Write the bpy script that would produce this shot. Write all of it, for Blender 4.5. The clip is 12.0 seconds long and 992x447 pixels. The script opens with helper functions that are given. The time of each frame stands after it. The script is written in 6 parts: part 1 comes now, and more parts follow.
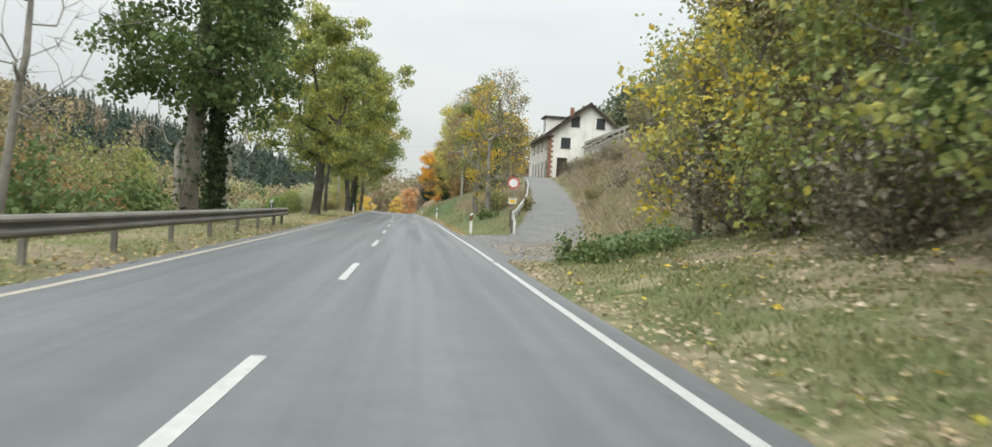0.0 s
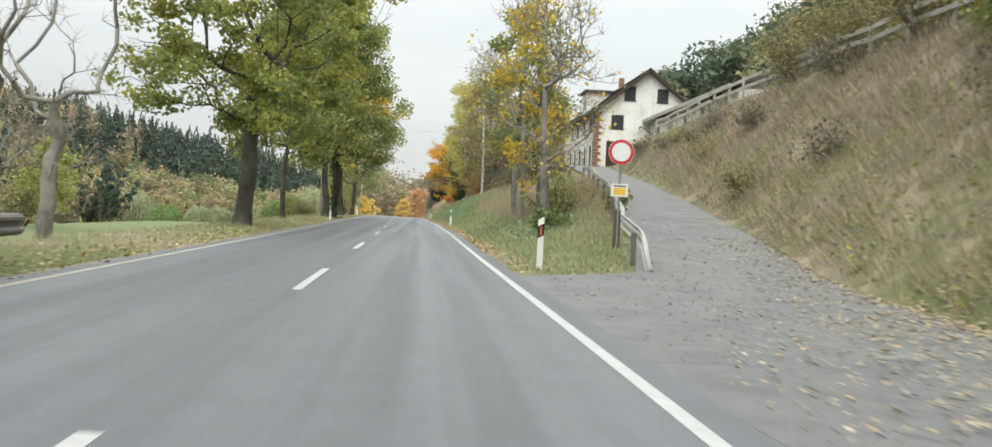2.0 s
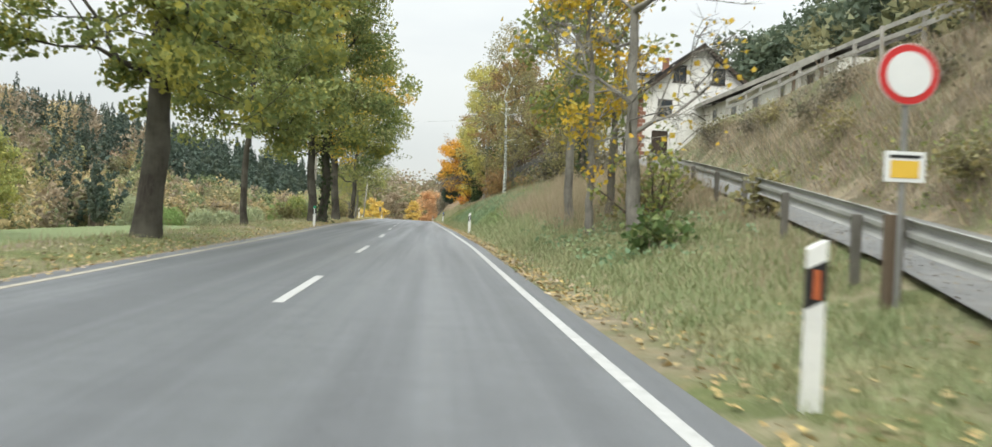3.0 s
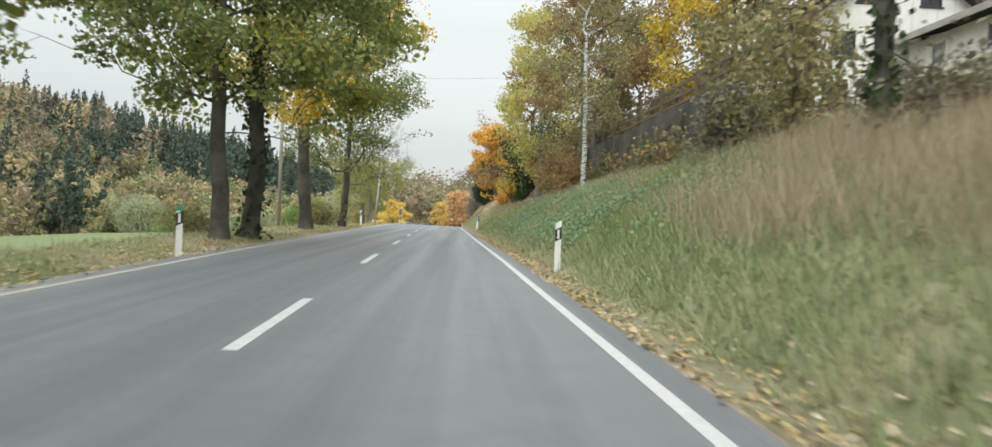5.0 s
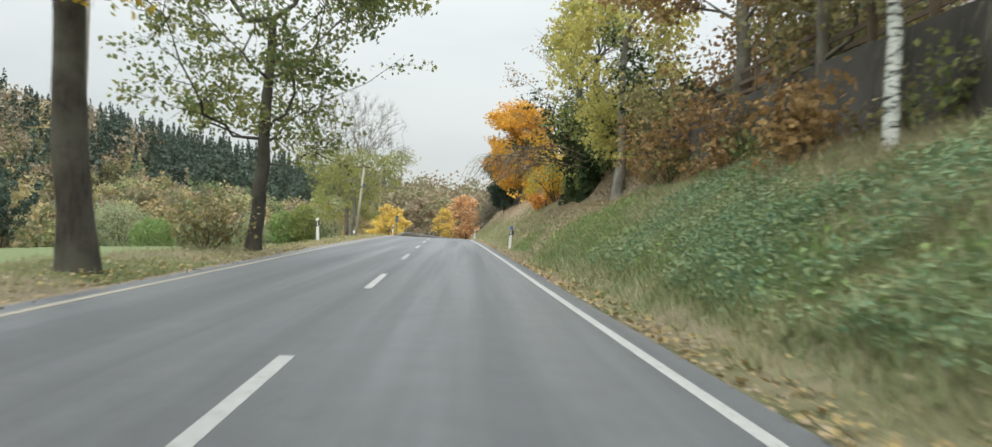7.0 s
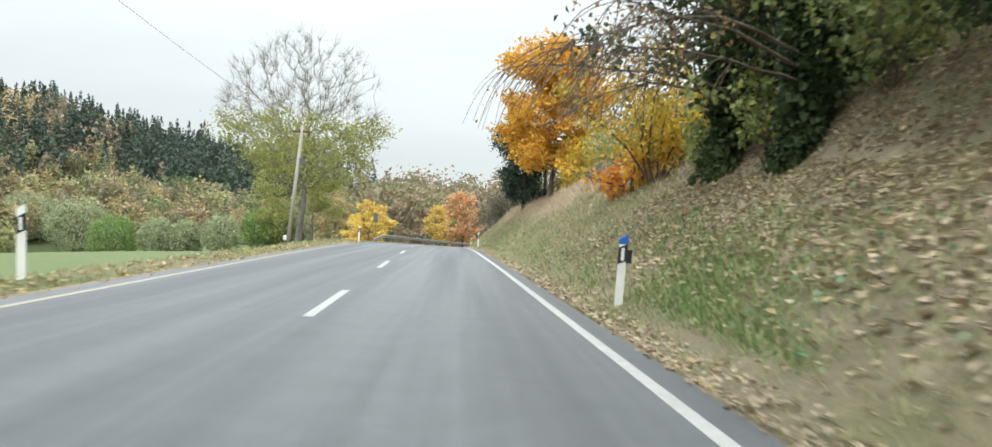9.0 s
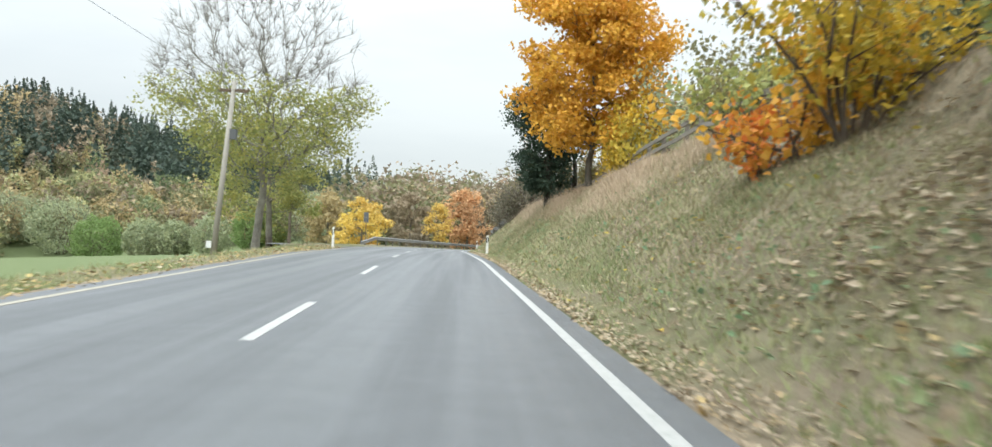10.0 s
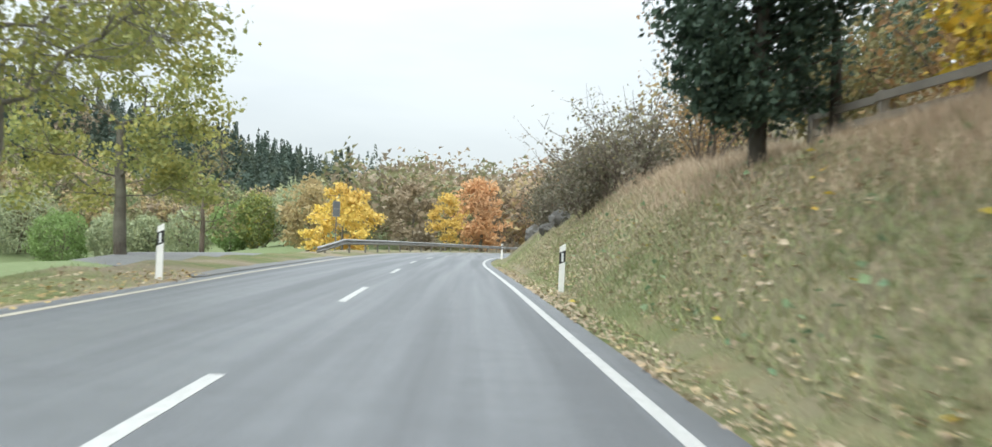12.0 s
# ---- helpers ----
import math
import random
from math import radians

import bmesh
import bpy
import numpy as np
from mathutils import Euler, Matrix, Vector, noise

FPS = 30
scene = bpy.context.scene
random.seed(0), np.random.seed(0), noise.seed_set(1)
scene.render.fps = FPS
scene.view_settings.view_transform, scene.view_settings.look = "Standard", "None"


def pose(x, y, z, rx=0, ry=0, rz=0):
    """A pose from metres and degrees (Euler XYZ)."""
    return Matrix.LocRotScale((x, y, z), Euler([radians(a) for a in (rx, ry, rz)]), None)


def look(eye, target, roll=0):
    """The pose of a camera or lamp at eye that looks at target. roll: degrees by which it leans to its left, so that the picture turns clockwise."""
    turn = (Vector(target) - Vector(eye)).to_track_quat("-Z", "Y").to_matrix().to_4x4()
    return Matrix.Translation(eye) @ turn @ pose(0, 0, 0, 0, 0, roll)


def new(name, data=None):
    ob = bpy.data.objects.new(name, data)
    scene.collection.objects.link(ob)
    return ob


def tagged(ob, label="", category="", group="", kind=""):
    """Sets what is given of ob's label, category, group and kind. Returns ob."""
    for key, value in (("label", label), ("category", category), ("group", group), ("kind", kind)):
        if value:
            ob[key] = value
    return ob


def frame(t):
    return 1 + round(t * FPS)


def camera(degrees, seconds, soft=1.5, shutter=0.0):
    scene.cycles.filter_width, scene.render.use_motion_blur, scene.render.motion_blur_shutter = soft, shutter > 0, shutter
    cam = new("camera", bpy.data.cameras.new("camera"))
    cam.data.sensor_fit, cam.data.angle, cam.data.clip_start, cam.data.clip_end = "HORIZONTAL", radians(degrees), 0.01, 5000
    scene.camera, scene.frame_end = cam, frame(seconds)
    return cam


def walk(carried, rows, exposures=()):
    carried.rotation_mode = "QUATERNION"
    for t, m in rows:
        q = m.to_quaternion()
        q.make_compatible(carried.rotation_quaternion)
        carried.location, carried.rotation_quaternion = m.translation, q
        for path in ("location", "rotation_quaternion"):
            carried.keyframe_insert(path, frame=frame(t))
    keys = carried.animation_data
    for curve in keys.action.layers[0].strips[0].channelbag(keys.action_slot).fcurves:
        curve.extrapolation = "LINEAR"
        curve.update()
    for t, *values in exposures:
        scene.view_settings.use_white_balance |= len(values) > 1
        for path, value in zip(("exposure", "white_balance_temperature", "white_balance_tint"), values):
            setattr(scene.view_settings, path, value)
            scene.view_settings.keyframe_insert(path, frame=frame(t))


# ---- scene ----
cam = camera(53.6, 12.0, soft=1.45, shutter=0.27)
PATH = [
    (0, (1.22, 9.05, 1.045), (2.071, 19.009, 0.956), 3.55),
    (0.5, (1.35, 15.43, 1.014), (2.172, 25.392, 0.938), 3.22),
    (1, (1.435, 22.52, 1.004), (2.247, 32.484, 0.929), 2.99),
    (1.5, (1.57, 28.98, 1.036), (2.343, 38.954, 0.967), 2.79),
    (2, (1.64, 35.69, 1.070), (2.385, 45.663, 0.992), 2.64),
    (2.5, (1.66, 42.61, 1.103), (2.361, 52.584, 1.039), 2.47),
    (3, (1.67, 49.17, 1.134), (2.298, 59.146, 1.073), 2.52),
    (5, (1.46, 76.74, 1.302), (1.802, 86.738, 1.250), 2.35),
    (5.5, (1.24, 83.72, 1.344), (1.537, 93.717, 1.314), 2.14),
    (6, (0.97, 90.51, 1.378), (1.253, 100.503, 1.348), 2.25),
    (6.5, (0.74, 97.24, 1.413), (1.037, 107.233, 1.416), 2.21),
    (7, (0.555, 104.58, 1.432), (0.866, 114.579, 1.452), 2.30),
    (9, (0.24, 133.25, 1.475), (0.602, 143.246, 1.502), 2.61),
    (9.5, (0.262, 140.12, 1.489), (0.604, 150.114, 1.517), 2.58),
    (10, (0.27, 147.37, 1.485), (0.587, 157.360, 1.508), 2.42),
    (10.5, (0.18, 154.88, 1.481), (0.469, 164.872, 1.491), 2.36),
    (11, (0.01, 162.14, 1.469), (0.280, 172.139, 1.476), 2.51),
    (11.5, (-0.15, 169.60, 1.440), (0.082, 179.593, 1.434), 2.46),
    (12, (-0.37, 177.25, 1.409), (-0.148, 187.245, 1.388), 2.44),
]
EXPOSURES = [(0, -0.14, 6550, 6), (3, -0.02, 6550, 6), (5.5, -0.10, 6500, 6), (7.5, -0.16, 6450, 6), (9, 0.07, 6330, 5), (12, 0.09, 6180, 5)]
walk(cam, [(t, look(eye, target, roll)) for t, eye, target, roll in PATH], EXPOSURES)

# ---- world, sun, exposure: an overcast autumn noon ----
world = bpy.data.worlds.new("overcast_sky")
scene.world = world
world.use_nodes = True


def wire(tree, a, b):
    tree.links.new(a, b)


def overcast():
    nt = world.node_tree
    nt.nodes.clear()
    n = nt.nodes.new
    sky = n("ShaderNodeTexSky")
    sky.sky_type = "NISHITA"
    sky.sun_disc = False
    sky.sun_elevation, sky.sun_rotation = radians(38), radians(200)
    pale = n("ShaderNodeHueSaturation")
    pale.inputs["Saturation"].default_value = 0.25
    pale.inputs["Value"].default_value = 0.05
    wire(nt, sky.outputs[0], pale.inputs["Color"])
    co = n("ShaderNodeTexCoord")
    sep = n("ShaderNodeSeparateXYZ")
    wire(nt, co.outputs["Generated"], sep.inputs[0])
    up = n("ShaderNodeMath")
    up.operation = "MULTIPLY_ADD"
    up.use_clamp = False
    up.inputs[1].default_value, up.inputs[2].default_value = 3.9, 0.575
    lim = n("ShaderNodeMath")
    lim.operation = "MAXIMUM"
    lim.inputs[1].default_value = 0.0
    wire(nt, sep.outputs[2], lim.inputs[0])
    curve = n("ShaderNodeMath")
    curve.operation = "POWER"
    curve.inputs[1].default_value = 1.6
    wire(nt, lim.outputs[0], curve.inputs[0])
    wire(nt, curve.outputs[0], up.inputs[0])
    mp = n("ShaderNodeMapping")
    mp.inputs["Scale"].default_value = (1.2, 1.2, 5.0)
    wire(nt, co.outputs["Generated"], mp.inputs[0])
    cl = n("ShaderNodeTexNoise")
    cl.inputs["Scale"].default_value, cl.inputs["Detail"].default_value = 2.6, 6
    wire(nt, mp.outputs[0], cl.inputs["Vector"])
    ramp = n("ShaderNodeValToRGB")
    ramp.color_ramp.elements[0].position, ramp.color_ramp.elements[0].color = 0.33, (0.77, 0.80, 0.825, 1)
    ramp.color_ramp.elements[1].position, ramp.color_ramp.elements[1].color = 0.62, (0.90, 0.915, 0.915, 1)
    wire(nt, cl.outputs[0], ramp.inputs[0])
    mul = n("ShaderNodeVectorMath")
    mul.operation = "SCALE"
    wire(nt, ramp.outputs[0], mul.inputs[0])
    wire(nt, up.outputs[0], mul.inputs["Scale"])
    add = n("ShaderNodeVectorMath")
    wire(nt, mul.outputs[0], add.inputs[0])
    wire(nt, pale.outputs[0], add.inputs[1])
    bg = n("ShaderNodeBackground")
    bg.inputs["Strength"].default_value = 0.95
    wire(nt, add.outputs[0], bg.inputs["Color"])
    out = n("ShaderNodeOutputWorld")
    wire(nt, bg.outputs[0], out.inputs["Surface"])


overcast()
sun = new("sun", bpy.data.lights.new("sun", "SUN"))
sun.data.energy, sun.data.angle, sun.data.color = 1.35, radians(25), (1.0, 0.97, 0.92)
sun.matrix_world = look((0, 0, 60), (25, 60, 0))

# ---- materials ----


class Mat:
    """A node material with short ways to add the usual nodes."""

    def __init__(self, name, rough=0.8, metal=0.0, spec=0.4):
        self.m = bpy.data.materials.new(name)
        self.m.use_nodes = True
        self.t = self.m.node_tree
        self.b = self.t.nodes["Principled BSDF"]
        self.b.inputs["Roughness"].default_value = rough
        self.b.inputs["Metallic"].default_value = metal
        self.b.inputs["Specular IOR Level"].default_value = spec
        self.co = None

    def n(self, kind):
        return self.t.nodes.new(kind)

    def l(self, a, b):
        self.t.links.new(a, b)

    def noise(self, scale, detail=5, rough=0.6, stretch=None, use="Object"):
        if self.co is None:
            self.co = self.n("ShaderNodeTexCoord")
        geo = self.n("ShaderNodeNewGeometry") if use == "World" else None
        src = geo.outputs["Position"] if geo else self.co.outputs[use]
        x = self.n("ShaderNodeTexNoise")
        x.inputs["Scale"].default_value, x.inputs["Detail"].default_value, x.inputs["Roughness"].default_value = scale, detail, rough
        if stretch:
            mp = self.n("ShaderNodeMapping")
            mp.inputs["Scale"].default_value = stretch
            self.l(src, mp.inputs[0])
            src = mp.outputs[0]
        self.l(src, x.inputs["Vector"])
        return x.outputs[0]

    def ramp(self, fac, *stops):
        r = self.n("ShaderNodeValToRGB")
        e = r.color_ramp.elements
        while len(e) < len(stops):
            e.new(0.5)
        for k, (p, c) in zip(e, stops):
            k.position = p
            k.color = (*c, 1) if len(c) == 3 else c
        self.l(fac, r.inputs[0])
        return r.outputs[0]

    def grey(self, fac, lo, hi, a=0.0, b=1.0):
        r = self.n("ShaderNodeMapRange")
        r.inputs["From Min"].default_value, r.inputs["From Max"].default_value = lo, hi
        r.inputs["To Min"].default_value, r.inputs["To Max"].default_value = a, b
        self.l(fac, r.inputs["Value"])
        return r.outputs[0]

    def mix(self, fac, a, b, kind="MIX"):
        x = self.n("ShaderNodeMix")
        x.data_type, x.blend_type = "RGBA", kind
        for v, s in ((fac, x.inputs[0]), (a, x.inputs[6]), (b, x.inputs[7])):
            if isinstance(v, (int, float)):
                s.default_value = v
            elif isinstance(v, tuple):
                s.default_value = (*v, 1)
            else:
                self.l(v, s)
        return x.outputs[2]

    def color(self, c):
        if isinstance(c, tuple):
            self.b.inputs["Base Color"].default_value = (*c, 1)
        else:
            self.l(c, self.b.inputs["Base Color"])
        return self

    def bump(self, h, strength=0.3, dist=0.02):
        x = self.n("ShaderNodeBump")
        x.inputs["Strength"].default_value, x.inputs["Distance"].default_value = strength, dist
        self.l(h, x.inputs["Height"])
        self.l(x.outputs[0], self.b.inputs["Normal"])
        return self

    def rough(self, v):
        self.l(v, self.b.inputs["Roughness"])
        return self


def plain(name, c, rough=0.7, metal=0.0, vary=0.25, scale=6.0, bump=0.15):
    """A surface of one colour with grain, blotches and slight relief."""
    m = Mat(name, rough, metal)
    big, fine = m.noise(scale * 0.25), m.noise(scale * 4, 6, 0.7)
    dark = tuple(v * (1 - vary) for v in c)
    light = tuple(min(1, v * (1 + vary * 0.6)) for v in c)
    col = m.mix(m.grey(fine, 0.3, 0.7, 0.0, 0.5), m.ramp(big, (0.3, dark), (0.7, light)), c)
    return m.color(col).bump(fine, bump, 0.01).m


def leafy(name, *cols, glow=0.3, gain=1.3, far=False):
    """Leaves: each one takes a colour of its own; light shines through them."""
    m = Mat(name, 0.6, 0.0, 0.25)
    cols = [(c[0], c[1], max(c[2], 0.36 * c[1])) if c[1] > 0.93 * c[0] else c for c in cols]
    cols = [tuple(min(0.75, v * gain * 1.08) for v in c) for c in cols]
    geo = m.n("ShaderNodeNewGeometry")
    stops = [((k + 0.5) / len(cols), c) for k, c in enumerate(cols)]
    col = m.ramp(geo.outputs["Random Per Island"], *stops)
    blot = m.noise(0.35, 3, 0.5, use="World")
    col = m.mix(m.grey(blot, 0.35, 0.65, 0.0, 0.5), col, cols[0])
    sunny = m.noise(0.55, 3, 0.5, use="World")
    col = m.mix(m.grey(sunny, 0.50, 0.66, 0.0, 0.6), col, cols[-1])
    if far:
        # whole crowns differ from one another more than the sprays within one
        crown = m.noise(0.11, 2, 0.5, use="World")
        lo, hi = 0.36, 0.64
        whole = m.ramp(crown, *[(lo + (hi - lo) * (k + 0.5) / len(cols), c) for k, c in enumerate(cols)])
        col = m.mix(0.72, col, whole)
    m.color(col)
    tr = m.n("ShaderNodeBsdfTranslucent")
    m.l(col, tr.inputs["Color"])
    mx = m.n("ShaderNodeMixShader")
    mx.inputs[0].default_value = glow
    m.l(m.b.outputs[0], mx.inputs[1])
    m.l(tr.outputs[0], mx.inputs[2])
    out = [k for k in m.t.nodes if k.type == "OUTPUT_MATERIAL"][0]
    m.l(mx.outputs[0], out.inputs["Surface"])
    return m.m


def bark(name, c, light, scale=3.0):
    m = Mat(name, 0.9, 0, 0.2)
    a = m.noise(scale, 6, 0.7, (6, 6, 1.0))
    b = m.noise(1.1, 4)
    col = m.mix(m.grey(b, 0.4, 0.62), m.ramp(a, (0.35, tuple(v * 0.5 for v in c)), (0.65, c)), light)
    return m.color(col).bump(a, 0.8, 0.04).m


def asphalt(name, c, crack=0.25, worn=True):
    m = Mat(name, 0.62, 0.0, 0.45)
    grit = m.noise(160, 3, 0.7, use="World")
    mid = m.noise(2.2, 6, 0.65, use="World")
    run = m.noise(0.5, 4, 0.5, (3.2, 0.06, 1), use="World")
    col = m.ramp(mid, (0.3, tuple(v * 0.8 for v in c)), (0.7, tuple(v * 1.18 for v in c)))
    col = m.mix(m.grey(grit, 0.35, 0.7, 0, 0.45), col, tuple(v * 1.9 for v in c))
    if worn:
        col = m.mix(m.grey(run, 0.42, 0.62, 0, 0.42), col, tuple(v * 0.62 for v in c))
    vor = m.n("ShaderNodeTexVoronoi")
    vor.feature = "DISTANCE_TO_EDGE"
    vor.inputs["Scale"].default_value = 0.22
    geo = m.n("ShaderNodeNewGeometry")
    warp = m.n("ShaderNodeVectorMath")
    warp.operation = "MULTIPLY_ADD"
    warp.inputs[1].default_value = (1.6, 1.6, 1.6)
    nz = m.n("ShaderNodeTexNoise")
    nz.inputs["Scale"].default_value = 0.9
    m.l(geo.outputs["Position"], nz.inputs["Vector"])
    m.l(nz.outputs["Color"], warp.inputs[0])
    m.l(geo.outputs["Position"], warp.inputs[2])
    m.l(warp.outputs[0], vor.inputs["Vector"])
    seam = m.grey(vor.outputs[0], 0.0, 0.004, crack, 0.0)
    col = m.mix(seam, col, tuple(v * 0.3 for v in c))
    m.color(col)
    m.rough(m.grey(run, 0.35, 0.65, 0.44, 0.60))
    return m.bump(grit, 0.35, 0.006).m


def old_asphalt(name):
    """Worn pale asphalt with dusty blotches, dark damp stains, coarse chips and cracks."""
    m = Mat(name, 0.85, 0.0, 0.3)
    chips = m.noise(55, 4, 0.75, use="World")
    mid = m.noise(1.1, 7, 0.7, use="World")
    big = m.noise(0.35, 4, 0.6, use="World")
    col = m.ramp(mid, (0.32, (0.115, 0.117, 0.117)), (0.5, (0.15, 0.151, 0.149)), (0.68, (0.18, 0.179, 0.172)))
    col = m.mix(m.grey(big, 0.5, 0.66, 0, 0.5), col, (0.185, 0.176, 0.155))
    col = m.mix(m.grey(chips, 0.52, 0.70, 0, 0.6), col, (0.25, 0.248, 0.238))
    col = m.mix(m.grey(chips, 0.46, 0.32, 0, 0.6), col, (0.045, 0.044, 0.042))
    vor = m.n("ShaderNodeTexVoronoi")
    vor.feature = "DISTANCE_TO_EDGE"
    vor.inputs["Scale"].default_value = 0.4
    geo = m.n("ShaderNodeNewGeometry")
    m.l(geo.outputs["Position"], vor.inputs["Vector"])
    col = m.mix(m.grey(vor.outputs[0], 0.0, 0.006, 0.5, 0.0), col, (0.04, 0.04, 0.038))
    return m.color(col).bump(chips, 0.6, 0.012).m


def roadpaint(name, tint=(1, 1, 1)):
    m = Mat(name, 0.6)
    w = m.noise(9, 7, 0.75, use="World")
    f = m.noise(90, 3, 0.6, use="World")
    col = m.ramp(w, (0.30, (0.20, 0.20, 0.19)), (0.42, (0.35, 0.35, 0.34)), (0.7, (0.45, 0.45, 0.44)))
    col = m.mix(1.0, col, tint, "MULTIPLY")
    return m.color(m.mix(m.grey(f, 0.4, 0.7, 0, 0.25), col, (0.42, 0.42, 0.41))).bump(f, 0.3, 0.004).m


def earth(name):
    """Grass, moss, dry grass and leaf litter, patch by patch along the way."""
    m = Mat(name, 0.95, 0, 0.15)
    geo = m.n("ShaderNodeNewGeometry")
    sep = m.n("ShaderNodeSeparateXYZ")
    m.l(geo.outputs["Position"], sep.inputs[0])
    big, mid, fine = m.noise(0.16, 4, use="World"), m.noise(1.3, 6, 0.7, use="World"), m.noise(14, 5, 0.7, use="World")
    green = m.ramp(mid, (0.3, (0.085, 0.105, 0.04)), (0.7, (0.15, 0.17, 0.065)))
    dry = m.ramp(mid, (0.3, (0.16, 0.13, 0.09)), (0.7, (0.28, 0.235, 0.165)))
    litter = m.ramp(fine, (0.3, (0.10, 0.075, 0.045)), (0.55, (0.21, 0.155, 0.095)), (0.75, (0.30, 0.23, 0.13)))
    a = m.mix(m.grey(big, 0.42, 0.58), green, dry)
    a = m.mix(m.grey(mid, 0.52, 0.66, 0, 0.8), a, litter)
    meadow = m.ramp(mid, (0.3, (0.118, 0.152, 0.066)), (0.7, (0.148, 0.186, 0.086)))
    left = m.grey(sep.outputs[0], -13, -16)
    left2 = m.grey(sep.outputs[0], -150, -125)
    both = m.n("ShaderNodeMath")
    both.operation = "MULTIPLY"
    both.use_clamp = True
    m.l(left, both.inputs[0])
    m.l(left2, both.inputs[1])
    a = m.mix(both.outputs[0], a, meadow)
    # forest floor under the woods, dry leaf-strewn banks along the cutting
    floor = m.ramp(mid, (0.3, (0.045, 0.042, 0.022)), (0.7, (0.095, 0.08, 0.04)))
    a = m.mix(m.grey(sep.outputs[0], -125, -150), a, floor)
    far_r = m.grey(sep.outputs[0], 30, 40)
    a = m.mix(far_r, a, floor)
    # soil grown over with nettles along the middle bank
    lush = m.n("ShaderNodeMath")
    lush.operation = "MULTIPLY"
    lush.use_clamp = True
    m.l(m.grey(sep.outputs[1], 78, 86), lush.inputs[0])
    m.l(m.grey(sep.outputs[1], 136, 126), lush.inputs[1])
    lush2 = m.n("ShaderNodeMath")
    lush2.operation = "MULTIPLY"
    lush2.use_clamp = True
    m.l(lush.outputs[0], lush2.inputs[0])
    m.l(m.grey(sep.outputs[0], 3.1, 4.0, 0, 0.9), lush2.inputs[1])
    a = m.mix(lush2.outputs[0], a, m.ramp(mid, (0.3, (0.085, 0.125, 0.05)), (0.7, (0.135, 0.18, 0.07))))
    slump = m.noise(0.8, 6, 0.75, (0.7, 1.6, 0.7), use="World")
    soil = m.ramp(slump, (0.36, (0.06, 0.05, 0.038)), (0.5, (0.13, 0.105, 0.08)), (0.66, (0.21, 0.175, 0.135)))
    bankmix = m.mix(m.grey(fine, 0.4, 0.62, 0, 0.6), soil, litter)
    yb = m.n("ShaderNodeMath")
    yb.operation = "MULTIPLY"
    yb.use_clamp = True
    m.l(m.grey(sep.outputs[1], 126, 140), yb.inputs[0])
    m.l(m.grey(big, 0.40, 0.60, 0.95, 0.45), yb.inputs[1])
    xb = m.n("ShaderNodeMath")
    xb.operation = "MULTIPLY"
    xb.use_clamp = True
    m.l(yb.outputs[0], xb.inputs[0])
    m.l(m.grey(sep.outputs[0], 1.5, 3.5), xb.inputs[1])
    a = m.mix(xb.outputs[0], a, bankmix)
    x2 = m.n("ShaderNodeMath")
    x2.operation = "MULTIPLY"
    x2.use_clamp = True
    m.l(m.grey(sep.outputs[0], 8.5, 11), x2.inputs[0])
    m.l(m.grey(big, 0.35, 0.6, 0.9, 0.5), x2.inputs[1])
    patchy = m.noise(0.45, 5, 0.7, use="World")
    bankmix = m.mix(m.grey(patchy, 0.50, 0.58, 0, 0.8), bankmix, green)
    bankmix = m.mix(m.grey(patchy, 0.47, 0.38, 0, 0.6), bankmix, (0.06, 0.048, 0.036))
    a = m.mix(x2.outputs[0], a, bankmix)
    # straw-coloured and mossy blotches on the banks to the right
    blot = m.noise(0.7, 5, 0.62, use="World")
    side = m.n("ShaderNodeMath")
    side.operation = "MULTIPLY"
    side.use_clamp = True
    m.l(m.grey(sep.outputs[0], 1.5, 4.0), side.inputs[0])
    m.l(m.grey(blot, 0.52, 0.62, 0, 0.65), side.inputs[1])
    a = m.mix(side.outputs[0], a, (0.34, 0.285, 0.20))
    moss = m.n("ShaderNodeMath")
    moss.operation = "MULTIPLY"
    moss.use_clamp = True
    m.l(m.grey(sep.outputs[0], 1.5, 4.0), moss.inputs[0])
    m.l(m.grey(blot, 0.47, 0.36, 0, 0.6), moss.inputs[1])
    a = m.mix(moss.outputs[0], a, (0.095, 0.115, 0.05))
    grain = m.noise(38, 4, 0.75, use="World")
    a = m.mix(m.grey(grain, 0.50, 0.72, 0, 0.35), a, (0.33, 0.29, 0.21))
    a = m.mix(m.grey(grain, 0.46, 0.32, 0, 0.40), a, (0.06, 0.05, 0.03))
    return m.color(a).bump(fine, 0.7, 0.06).m


def render_wall(name):
    m = Mat(name, 0.9, 0, 0.2)
    a, b, c = m.noise(0.7, 6, 0.65), m.noise(5, 6, 0.7), m.noise(1.0, 5, 0.6, (3, 3, 0.25))
    col = m.ramp(a, (0.3, (0.62, 0.61, 0.57)), (0.55, (0.78, 0.77, 0.74)))
    col = m.mix(m.grey(c, 0.54, 0.72, 0, 0.45), col, (0.42, 0.38, 0.30))
    return m.color(m.mix(m.grey(b, 0.5, 0.75, 0, 0.2), col, (0.5, 0.48, 0.44))).bump(b, 0.25, 0.01).m


def birchbark(name):
    m = Mat(name, 0.7, 0, 0.3)
    a = m.noise(2.5, 5, 0.75, (1.2, 1.2, 5.5))
    return m.color(m.ramp(a, (0.43, (0.035, 0.03, 0.028)), (0.50, (0.50, 0.53, 0.49)), (0.7, (0.68, 0.66, 0.62)))).bump(a, 0.3, 0.01).m


